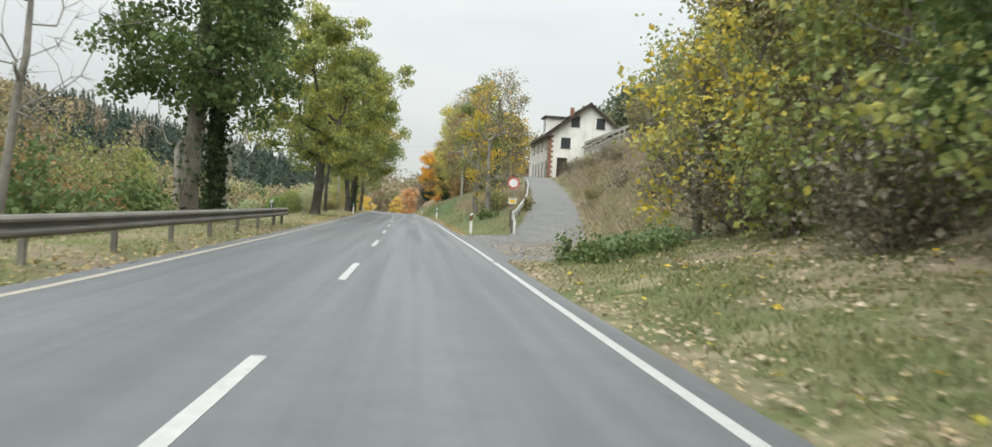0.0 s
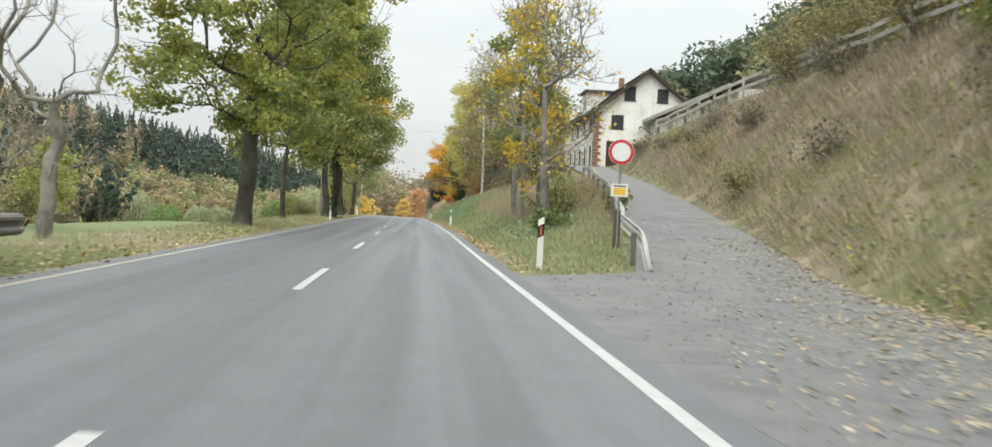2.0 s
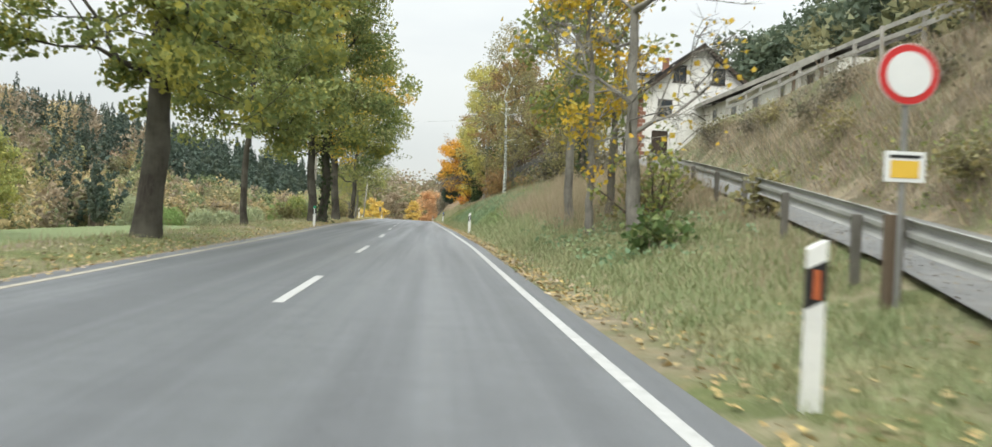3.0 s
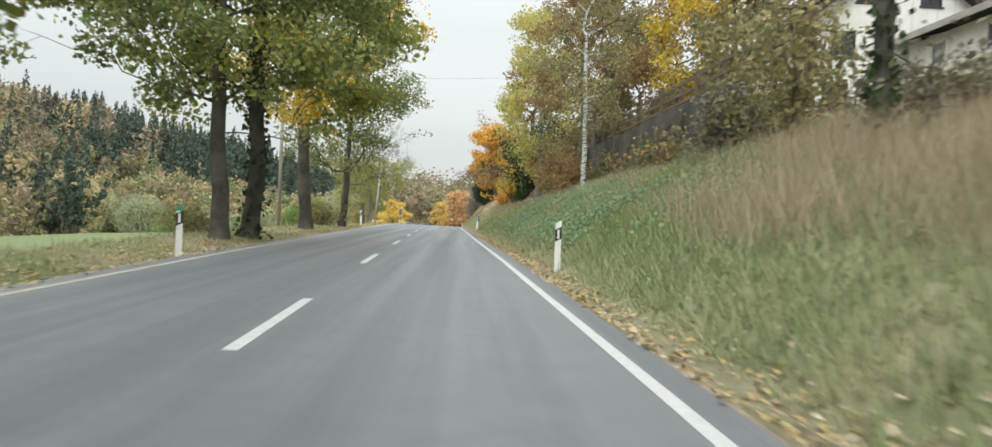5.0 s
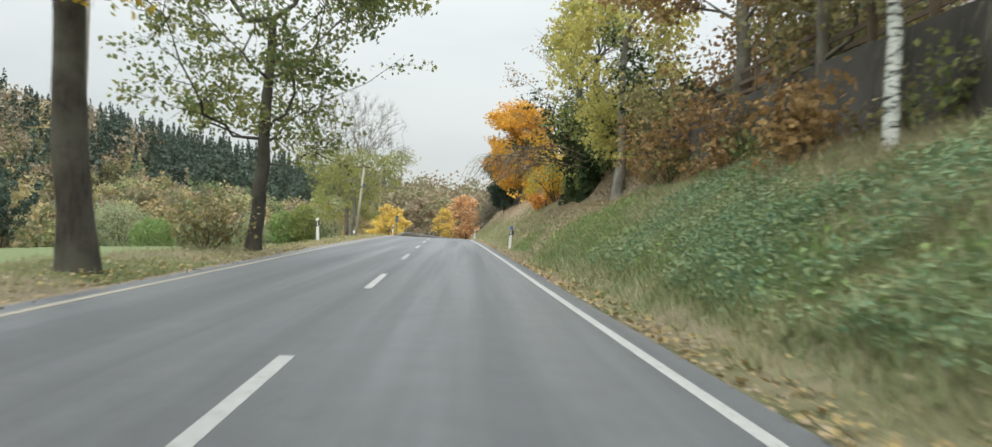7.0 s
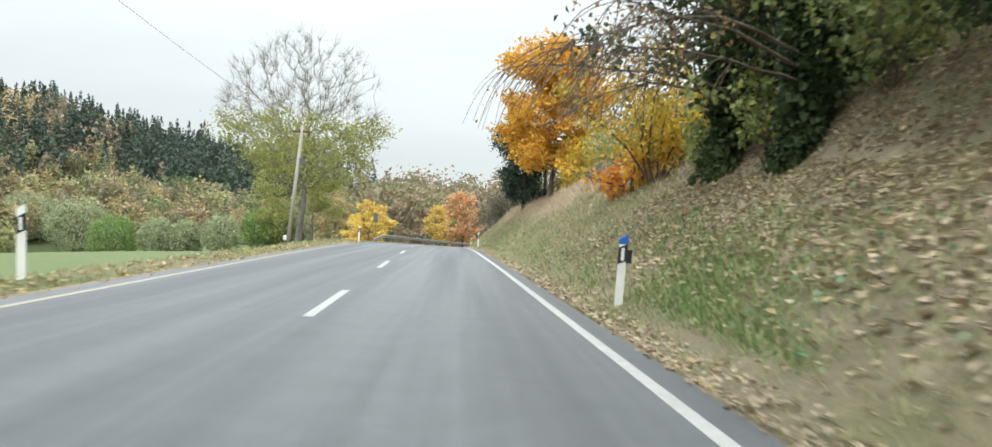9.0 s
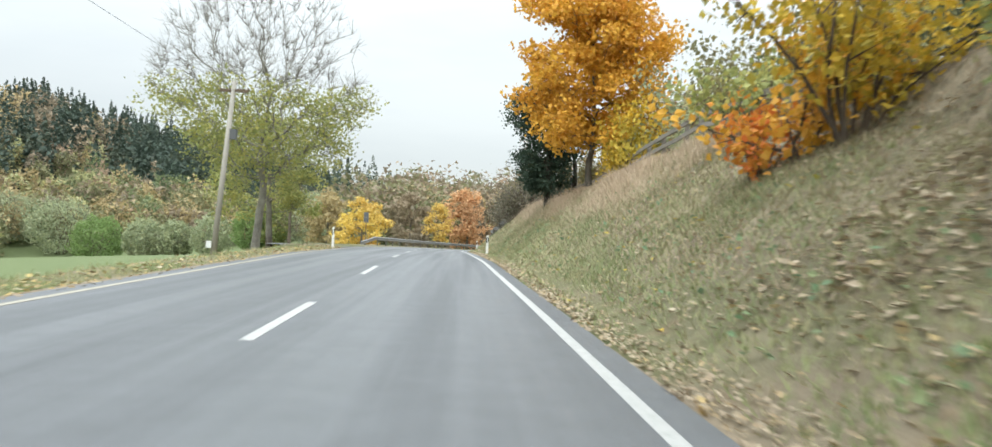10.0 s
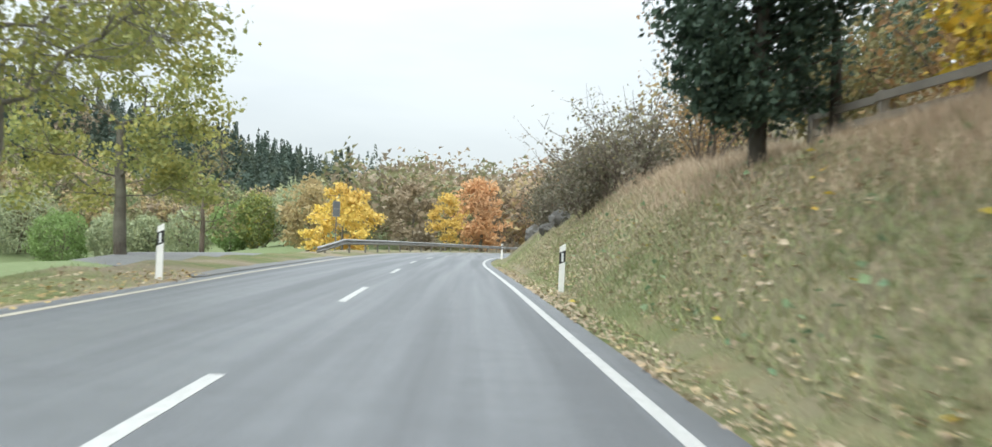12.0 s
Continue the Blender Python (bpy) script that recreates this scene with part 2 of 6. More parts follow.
M = {
    "asphalt": asphalt("asphalt", (0.090, 0.0955, 0.1025)),
    "asphalt_side": old_asphalt("old_asphalt"),
    "paint": roadpaint("road_paint"),
    "earth": earth("earth_and_grass"),
    "gravel": plain("sandy_gravel", (0.25, 0.20, 0.14), 0.95, vary=0.4, scale=18, bump=0.6),
    "zinc": plain("weathered_zinc", (0.30, 0.30, 0.29), 0.55, 0.6, vary=0.35, scale=3),
    "zinc_pale": plain("pale_zinc", (0.40, 0.40, 0.375), 0.65, 0.15, vary=0.45, scale=3),
    "zinc_dark": plain("dirty_zinc", (0.17, 0.16, 0.14), 0.7, 0.3, vary=0.4, scale=3),
    "white": plain("white_plastic", (0.74, 0.74, 0.71), 0.5, vary=0.15, scale=10, bump=0.05),
    "black": plain("black_plastic", (0.02, 0.02, 0.02), 0.5),
    "red_refl": plain("red_reflector", (0.50, 0.13, 0.05), 0.3),
    "white_refl": plain("white_reflector", (0.72, 0.74, 0.74), 0.25),
    "blue": plain("blue_plastic", (0.03, 0.13, 0.48), 0.5),
    "green_pl": plain("green_plastic", (0.03, 0.30, 0.16), 0.5),
    "sign_red": plain("sign_red", (0.52, 0.03, 0.03), 0.45, vary=0.12),
    "sign_white": plain("sign_white", (0.70, 0.71, 0.70), 0.45, vary=0.1),
    "sign_yellow": plain("sign_yellow", (0.70, 0.45, 0.06), 0.5, vary=0.15),
    "sign_back": plain("sign_back_grey", (0.12, 0.125, 0.13), 0.5, 0.4),
    "wall": render_wall("white_render"),
    "roof": plain("dark_roof_tiles", (0.06, 0.055, 0.055), 0.7, vary=0.35, scale=5, bump=0.4),
    "dark_wood": plain("dark_wood", (0.055, 0.04, 0.03), 0.8, vary=0.4),
    "grey_wood": plain("weathered_wood", (0.36, 0.345, 0.31), 0.85, vary=0.4, scale=4, bump=0.3),
    "brown_wood": plain("brown_fence_wood", (0.13, 0.095, 0.065), 0.85, vary=0.4, scale=4, bump=0.3),
    "old_wood": plain("dull_weathered_fence_wood", (0.22, 0.20, 0.17), 0.9, vary=0.4, scale=4, bump=0.3),
    "pole_wood": plain("grey_pole_wood", (0.34, 0.32, 0.28), 0.85, vary=0.3, scale=3, bump=0.3),
    "brick": plain("red_brick", (0.26, 0.13, 0.09), 0.9, vary=0.3),
    "concrete": plain("mossy_concrete", (0.075, 0.07, 0.063), 0.95, vary=0.6, scale=2, bump=0.5),
    "glass": plain("window_glass", (0.05, 0.06, 0.07), 0.08, vary=0.1, bump=0.0),
    "cream": plain("cream_render", (0.50, 0.42, 0.30), 0.9, vary=0.2),
    "rock": plain("dark_rock", (0.13, 0.125, 0.115), 0.95, vary=0.45, scale=3, bump=0.8),
    "bark": bark("tree_bark", (0.14, 0.122, 0.10), (0.20, 0.19, 0.155)),
    "bark_dark": bark("dark_bark", (0.075, 0.066, 0.055), (0.11, 0.105, 0.085)),
    "bark_pale": bark("pale_bark", (0.22, 0.205, 0.18), (0.30, 0.285, 0.25)),
    "birch": birchbark("birch_bark"),
    "twig": bark("twigs", (0.12, 0.095, 0.075), (0.17, 0.14, 0.11)),
    "L_green": leafy("green_leaves", (0.055, 0.085, 0.022), (0.085, 0.12, 0.03), (0.13, 0.145, 0.04), (0.06, 0.095, 0.025), gain=1.6),
    "L_mid": leafy("deep_green_and_yellow_leaves", (0.08, 0.11, 0.03), (0.12, 0.14, 0.035), (0.075, 0.10, 0.03), (0.20, 0.19, 0.045), gain=1.5),
    "L_lime": leafy("lime_leaves_half_turned", (0.095, 0.125, 0.035), (0.17, 0.18, 0.045), (0.12, 0.15, 0.04), (0.27, 0.245, 0.055), gain=1.75, glow=0.4),
    "L_turning": leafy("turning_leaves", (0.12, 0.15, 0.035), (0.19, 0.195, 0.045), (0.10, 0.135, 0.035), (0.29, 0.245, 0.05), (0.14, 0.17, 0.04), gain=1.5),
    "L_yellow": leafy("yellow_leaves", (0.48, 0.31, 0.035), (0.60, 0.40, 0.05), (0.38, 0.27, 0.04), (0.27, 0.25, 0.05)),
    "L_maple": leafy("half_turned_maple_leaves", (0.42, 0.35, 0.05), (0.54, 0.39, 0.05), (0.30, 0.29, 0.055), (0.24, 0.26, 0.06), gain=1.15),
    "L_gold": leafy("golden_leaves", (0.46, 0.25, 0.035), (0.55, 0.32, 0.05), (0.38, 0.19, 0.035), (0.52, 0.31, 0.04)),
    "L_red": leafy("red_orange_leaves", (0.48, 0.13, 0.03), (0.50, 0.22, 0.04), (0.52, 0.33, 0.05), (0.45, 0.17, 0.03), gain=1.2),
    "L_brown": leafy("brown_leaves", (0.16, 0.10, 0.05), (0.22, 0.13, 0.055), (0.12, 0.085, 0.045), (0.25, 0.17, 0.07), gain=1.5),
    "L_olive": leafy("olive_leaves", (0.12, 0.115, 0.055), (0.165, 0.15, 0.07), (0.10, 0.10, 0.05), (0.21, 0.175, 0.075), gain=1.5),
    "L_birch": leafy("grey_olive_birch_leaves", (0.15, 0.145, 0.085), (0.20, 0.185, 0.10), (0.12, 0.12, 0.07), (0.27, 0.23, 0.10), gain=1.5),
    "L_pale": leafy("pale_green_leaves", (0.20, 0.22, 0.075), (0.27, 0.27, 0.09), (0.17, 0.20, 0.065), (0.33, 0.30, 0.09)),
    "L_poplar": leafy("pale_yellow_leaves", (0.30, 0.29, 0.10), (0.37, 0.335, 0.11), (0.26, 0.26, 0.09), (0.42, 0.36, 0.11), gain=1.45, glow=0.45),
    "L_willow": leafy("grey_green_leaves", (0.155, 0.175, 0.11), (0.19, 0.21, 0.13), (0.14, 0.155, 0.095), (0.21, 0.22, 0.125), gain=1.9),
    "L_bright": leafy("fresh_green_leaves", (0.14, 0.20, 0.065), (0.18, 0.24, 0.08), (0.12, 0.17, 0.055), gain=1.5),
    "L_ivy": leafy("ivy_leaves", (0.02, 0.036, 0.015), (0.03, 0.052, 0.02), (0.05, 0.075, 0.028), (0.07, 0.10, 0.035), glow=0.2, gain=1.05),
    "L_pine": leafy("pine_needles", (0.042, 0.066, 0.046), (0.055, 0.084, 0.056), (0.034, 0.053, 0.038), glow=0.2),
    # Lighter than near needles, with the haze over the hillside mixed into the colour
    "L_fir": leafy("spruce_needles", (0.05, 0.072, 0.057), (0.064, 0.089, 0.068), (0.042, 0.061, 0.05), (0.082, 0.097, 0.068), glow=0.2, far=True),
    "G_green": leafy("green_blades", (0.10, 0.16, 0.045), (0.14, 0.205, 0.06), (0.085, 0.135, 0.04), (0.22, 0.215, 0.09)),
    "G_dry": leafy("dry_blades", (0.28, 0.22, 0.155), (0.34, 0.28, 0.20), (0.22, 0.165, 0.115), (0.19, 0.175, 0.10), gain=1.3),
    "L_bramble": leafy("bramble_scrub", (0.10, 0.095, 0.06), (0.135, 0.115, 0.075), (0.075, 0.075, 0.045), (0.17, 0.14, 0.095), (0.20, 0.185, 0.15), gain=1.1),
    "G_rust": leafy("reddish_dry_blades", (0.26, 0.20, 0.14), (0.31, 0.245, 0.175), (0.22, 0.165, 0.115), (0.29, 0.24, 0.175), (0.35, 0.285, 0.21), gain=1.6),
    "G_weed": leafy("nettle_leaves", (0.09, 0.145, 0.082), (0.12, 0.18, 0.10), (0.075, 0.115, 0.068), (0.145, 0.195, 0.10), (0.18, 0.205, 0.105), gain=1.6),
    # Duller grass for the slope: shade under its trees is put into the colour
    "G_slope": leafy("shaded_green_blades", (0.10, 0.125, 0.05), (0.14, 0.155, 0.065), (0.085, 0.105, 0.045), (0.19, 0.175, 0.085), gain=1.3),
    "G_wedge": leafy("fresh_yellowish_grass", (0.125, 0.15, 0.072), (0.16, 0.185, 0.09), (0.105, 0.13, 0.062), (0.22, 0.205, 0.12), gain=1.6),
    "G_pale": leafy("pale_olive_dry_blades", (0.20, 0.185, 0.11), (0.25, 0.225, 0.14), (0.17, 0.165, 0.09), (0.29, 0.25, 0.17), gain=1.4),
    "G_stalk": leafy("grey_brown_stalks", (0.20, 0.165, 0.13), (0.25, 0.21, 0.17), (0.15, 0.12, 0.09), (0.29, 0.25, 0.20), gain=1.3),
    "fallen_dark": leafy("dark_leaf_crumbs", (0.10, 0.085, 0.06), (0.15, 0.125, 0.085), (0.22, 0.18, 0.11), glow=0.1, gain=1.0),
    "G_lawn": leafy("yellowish_grass_blades", (0.14, 0.165, 0.07), (0.18, 0.20, 0.09), (0.115, 0.135, 0.06), (0.24, 0.215, 0.125), gain=1.65),
    # Paler, greyed W_ colours: distance haze is put into these far woods
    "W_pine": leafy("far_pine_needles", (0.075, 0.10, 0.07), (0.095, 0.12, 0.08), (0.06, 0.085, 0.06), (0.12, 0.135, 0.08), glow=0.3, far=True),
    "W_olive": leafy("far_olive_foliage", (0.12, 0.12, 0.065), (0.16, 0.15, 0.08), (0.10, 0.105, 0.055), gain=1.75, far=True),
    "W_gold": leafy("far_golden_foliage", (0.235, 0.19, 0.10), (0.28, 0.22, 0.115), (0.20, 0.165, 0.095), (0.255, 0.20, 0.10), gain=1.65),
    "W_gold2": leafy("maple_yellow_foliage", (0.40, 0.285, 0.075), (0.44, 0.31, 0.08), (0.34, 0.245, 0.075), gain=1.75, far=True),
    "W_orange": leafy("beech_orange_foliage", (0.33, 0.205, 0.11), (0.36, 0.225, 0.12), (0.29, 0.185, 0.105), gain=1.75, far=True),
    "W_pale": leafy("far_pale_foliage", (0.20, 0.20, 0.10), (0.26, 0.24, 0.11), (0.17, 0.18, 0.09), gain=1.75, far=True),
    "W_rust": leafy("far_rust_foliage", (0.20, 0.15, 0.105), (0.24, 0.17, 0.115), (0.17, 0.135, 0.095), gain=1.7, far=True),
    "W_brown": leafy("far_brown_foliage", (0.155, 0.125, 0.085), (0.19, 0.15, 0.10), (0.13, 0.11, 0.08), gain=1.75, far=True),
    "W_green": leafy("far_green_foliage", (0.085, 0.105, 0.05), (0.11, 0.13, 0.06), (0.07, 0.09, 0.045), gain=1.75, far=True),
    "fallen_ochre": leafy("ochre_fallen_leaves", (0.28, 0.20, 0.085), (0.36, 0.265, 0.10), (0.22, 0.16, 0.08), (0.43, 0.33, 0.12), (0.18, 0.13, 0.075), (0.25, 0.20, 0.095), glow=0.1, gain=1.2),
    "paint_old": roadpaint("dusty_road_paint", (0.80, 0.72, 0.58)),
    "fallen": leafy("fallen_leaves", (0.28, 0.225, 0.155), (0.36, 0.30, 0.215), (0.23, 0.175, 0.125), (0.42, 0.36, 0.26), (0.19, 0.15, 0.11), (0.40, 0.30, 0.13), (0.25, 0.20, 0.145), (0.30, 0.215, 0.12), (0.21, 0.17, 0.12), glow=0.1, gain=1.25),
}

# ---- building tools ----
RNG = np.random.default_rng(7)


def mesh_of(name, V, F, smooth=False):
    """A mesh from an array of corners and an array of faces (all of three or all of four corners)."""
    V, F = np.asarray(V, np.float32), np.asarray(F, np.int32)
    me = bpy.data.meshes.new(name)
    k = F.shape[1]
    me.vertices.add(len(V))
    me.vertices.foreach_set("co", V.ravel())
    me.loops.add(F.size)
    me.loops.foreach_set("vertex_index", F.ravel())
    me.polygons.add(len(F))
    me.polygons.foreach_set("loop_start", np.arange(0, F.size, k, dtype=np.int32))
    me.polygons.foreach_set("use_smooth", np.full(len(F), smooth))
    me.update(calc_edges=True)
    return me


def solid(name, V, F, mat, parent=None, label="", smooth=False):
    ob = new(name, mesh_of(name, V, F, smooth))
    ob.data.materials.append(M[mat])
    if parent is not None:
        ob.parent = parent
    return tagged(ob, label)


def thing(name, at, label, category, group=""):
    e = new(name)
    e.empty_display_size = 0.2
    e.location = at
    return tagged(e, label, category, group)


def part(name, bm, mat, parent, label="", smooth=False):
    me = bpy.data.meshes.new(name)
    bm.to_mesh(me)
    bm.free()
    if smooth:
        for p in me.polygons:
            p.use_smooth = True
    me.materials.append(M[mat])
    ob = new(name, me)
    ob.parent = parent
    return tagged(ob, label)


def box(x0, y0, z0, x1, y1, z1, bevel=0.0, bm=None):
    own = bmesh.new()
    bmesh.ops.create_cube(own, size=1.0, matrix=Matrix.LocRotScale(((x0 + x1) / 2, (y0 + y1) / 2, (z0 + z1) / 2), None, (x1 - x0, y1 - y0, z1 - z0)))
    if bevel:
        bmesh.ops.bevel(own, geom=own.edges[:], offset=bevel, segments=2, affect="EDGES", profile=0.7)
    if bm is None:
        return own
    tmp = bpy.data.meshes.new("tmp")
    own.to_mesh(tmp)
    own.free()
    bm.from_mesh(tmp)
    bpy.data.meshes.remove(tmp)
    return bm


def rod(r0, r1, p, q, seg=10, bm=None):
    bm = bm or bmesh.new()
    d = Vector(q) - Vector(p)
    turn = d.to_track_quat("Z", "Y").to_matrix().to_4x4()
    bmesh.ops.create_cone(bm, cap_ends=True, segments=seg, radius1=r0, radius2=r1, depth=d.length, matrix=Matrix.Translation((Vector(p) + Vector(q)) / 2) @ turn)
    return bm


def tubes(P, Q, R0, R1, seg=6):
    """Many tapered tubes at once, from P to Q."""
    P, Q, R0, R1 = (np.asarray(v, float) for v in (P, Q, R0, R1))
    d = Q - P
    d /= np.linalg.norm(d, axis=1, keepdims=True) + 1e-9
    ref = np.where(np.abs(d[:, 2:3]) > 0.9, [[1.0, 0, 0]], [[0, 0, 1.0]])
    a = np.cross(d, ref)
    a /= np.linalg.norm(a, axis=1, keepdims=True)
    b = np.cross(d, a)
    ang = np.arange(seg) * 2 * np.pi / seg
    ring = np.cos(ang)[None, :, None] * a[:, None] + np.sin(ang)[None, :, None] * b[:, None]
    lo, hi = P[:, None] + ring * R0[:, None, None], Q[:, None] + ring * R1[:, None, None]
    V = np.concatenate([lo, hi], 1).reshape(-1, 3)
    k = np.arange(seg)
    quad = np.stack([k, (k + 1) % seg, (k + 1) % seg + seg, k + seg], 1)
    return V, (quad[None] + (np.arange(len(P)) * 2 * seg)[:, None, None]).reshape(-1, 4)


def leaves(C, size, rng, up=0.0, tri=False):
    """One pointed, slightly folded leaf at every place of C; tri: a plain three-cornered spray for far woods."""
    n = len(C)
    nrm = rng.normal(size=(n, 3))
    nrm[:, 2] += up
    nrm /= np.linalg.norm(nrm, axis=1, keepdims=True)
    a = np.cross(nrm, rng.normal(size=(n, 3)))
    a /= np.linalg.norm(a, axis=1, keepdims=True)
    b = np.cross(nrm, a)
    s = size * (0.6 + 0.8 * rng.random((n, 1)))
    if tri:
        V = np.stack([C - a * s * 0.5 - b * s * 0.42, C - a * s * 0.5 + b * s * 0.42, C + a * s * 0.55], 1).reshape(-1, 3)
        return V, np.arange(3 * n, dtype=np.int32).reshape(-1, 3)
    w = s * (0.32 + 0.16 * rng.random((n, 1)))
    fold = nrm * s * 0.12
    V = np.stack([C - a * s * 0.5, C + b * w + fold, C + a * s * 0.5, C - b * w + fold], 1).reshape(-1, 3)
    return V, np.arange(4 * n, dtype=np.int32).reshape(-1, 4)


def blades(C, height, rng, lean=0.35, wide=0.012, tuft=6, side=None):
    """Blades of grass in tufts: a few lean out from one root, each a narrow pointed blade."""
    n = len(C)
    root = C[::tuft]
    k = np.minimum(np.arange(n) // tuft, len(root) - 1)
    grow = (0.45 + 0.9 * rng.random(len(root)))[k][:, None]
    h = height * grow * (0.6 + 0.7 * rng.random((n, 1)))
    th = rng.random(n) * 2 * np.pi
    d = np.stack([np.cos(th), np.sin(th), 0 * th], 1)
    if side is not None:
        d = d * 0.7 + np.asarray(side)[None]
    at = C * 0.12 + root[k] * 0.88
    at[:, :2] += rng.normal(size=(n, 2)) * 0.035
    at[:, 2] = rough_land(at[:, 0], at[:, 1]) - 0.01
    across = np.stack([-np.sin(th), np.cos(th), 0 * th], 1) * wide
    tip = at + np.array([[0, 0, 1.0]]) * h + d * h * lean * (0.5 + rng.random((n, 1)))
    V = np.stack([at - across, at + across, tip], 1).reshape(-1, 3)
    return V, np.arange(3 * n, dtype=np.int32).reshape(-1, 3)


# ---- the lie of the land ----
KY = np.arange(0, 261, 20.0)
KX = [0.0, 0.22, 0.19, 0.0, -0.13, -0.54, -0.94, -1.30, -1.67, -2.06, -2.48, -2.92, -3.36, -3.80]
KZ = [0.0, -0.10, 0.0, 0.10, 0.23, 0.34, 0.365, 0.40, 0.39, 0.31, -0.03, -0.47, -0.94, -1.46]
FINE = np.arange(-120, 520, 2.0)


def _soft(K, lo, hi):
    raw = np.interp(FINE, KY, K)
    raw = np.where(FINE < 0, K[0] + (FINE - 0) * lo, np.where(FINE > 260, K[-1] + (FINE - 260) * hi, raw))
    ker = np.hanning(7)
    ker /= ker.sum()
    return np.convolve(np.pad(raw, 3, mode="edge"), ker, "valid")


BEND = np.where(FINE > 214, (np.minimum(FINE, 400) - 214) ** 2 / 560.0, 0)
XS = _soft(KX, 0.0, -0.022)
XC = XS + BEND
ZR = _soft(KZ, 0.0, -0.028)


def xc(y):
    return np.interp(y, FINE, XC)


def zr(y):
    return np.interp(y, FINE, ZR)


CROSS = -0.0125
LANE = 3.0

# the side road that climbs to the house: its middle, half width and height
SY = [36, 42, 48, 54, 60, 66, 72, 85, 95, 107, 118, 135, 146]
SX = [3.2, 4.9, 6.4, 7.5, 8.55, 9.4, 10.25, 11.75, 12.6, 13.4, 13.6, 13.4, 13.4]
SW = [2.4, 2.2, 1.95, 1.8, 1.6, 1.5, 1.45, 1.4, 1.4, 1.4, 1.6, 1.6, 1.6]


def side_x(y):
    return np.interp(y, SY, SX)


def side_w(y):
    return np.interp(y, SY, SW)


def side_z(y):
    return np.interp(y, [36, 50, 54, 60, 75, 107, 118, 172], [-0.03, 0.0, 0.14, 0.75, 2.1, 5.0, 5.5, 5.3])


# breaks of the slope on the far side of the verge: y, then x and z of four breaks
BANK = {
    -60: (5.0, 0.10, 8.8, 1.0, 13.0, 3.6, 20.0, 7.5),
    26: (5.0, 0.10, 8.8, 1.0, 13.0, 3.8, 20.0, 7.5),
    36: (5.6, 0.10, 8.8, 0.8, 13.0, 3.8, 20.0, 8.0),
    42: (7.1, 0.05, 9.0, 0.7, 14.0, 4.6, 20.0, 8.0),
    48: (8.4, 0.05, 9.4, 0.4, 15.5, 5.6, 20.0, 8.0),
    54: (9.4, 0.32, 10.0, 0.62, 16.3, 6.8, 20.0, 8.0),
    65: (10.95, 1.24, 11.6, 1.55, 16.6, 7.2, 20.0, 8.0),
    85: (13.2, 3.15, 13.7, 3.3, 16.8, 7.3, 20.0, 7.8),
    100: (14.1, 4.45, 14.6, 4.7, 17.0, 7.0, 21.0, 7.6),
    107: (15.0, 5.05, 15.6, 5.1, 18.6, 7.6, 22.0, 8.3),
    114: (15.2, 5.35, 16.8, 5.5, 20.4, 8.0, 24.0, 8.4),
    120: (15.2, 5.35, 18.0, 5.55, 20.8, 8.0, 24.0, 8.4),
    136: (15.0, 5.3, 16.0, 5.5, 20.0, 5.7, 24.0, 6.0),
    260: (15.0, 5.3, 16.0, 5.5, 20.0, 5.7, 24.0, 6.0),
}
BY = np.array(sorted(BANK), float)
BT = np.array([BANK[k] for k in sorted(BANK)])
# foot and crown of the bank beside the road, as offsets from its middle, with the crown's height
CY = [54, 60, 65, 85, 100, 108, 125, 140, 155, 172, 182, 190, 203, 215, 240, 290]
CU = [5.4, 6.6, 7.5, 9.7, 8.9, 8.7, 8.8, 7.9, 7.6, 7.9, 6.8, 6.0, 6.4, 7.0, 7.8, 8.0]
CZ = [0.08, 0.5, 1.05, 2.8, 3.3, 3.1, 3.15, 2.75, 2.8, 3.7, 2.9, 2.3, 2.55, 2.6, 2.3, 2.0]


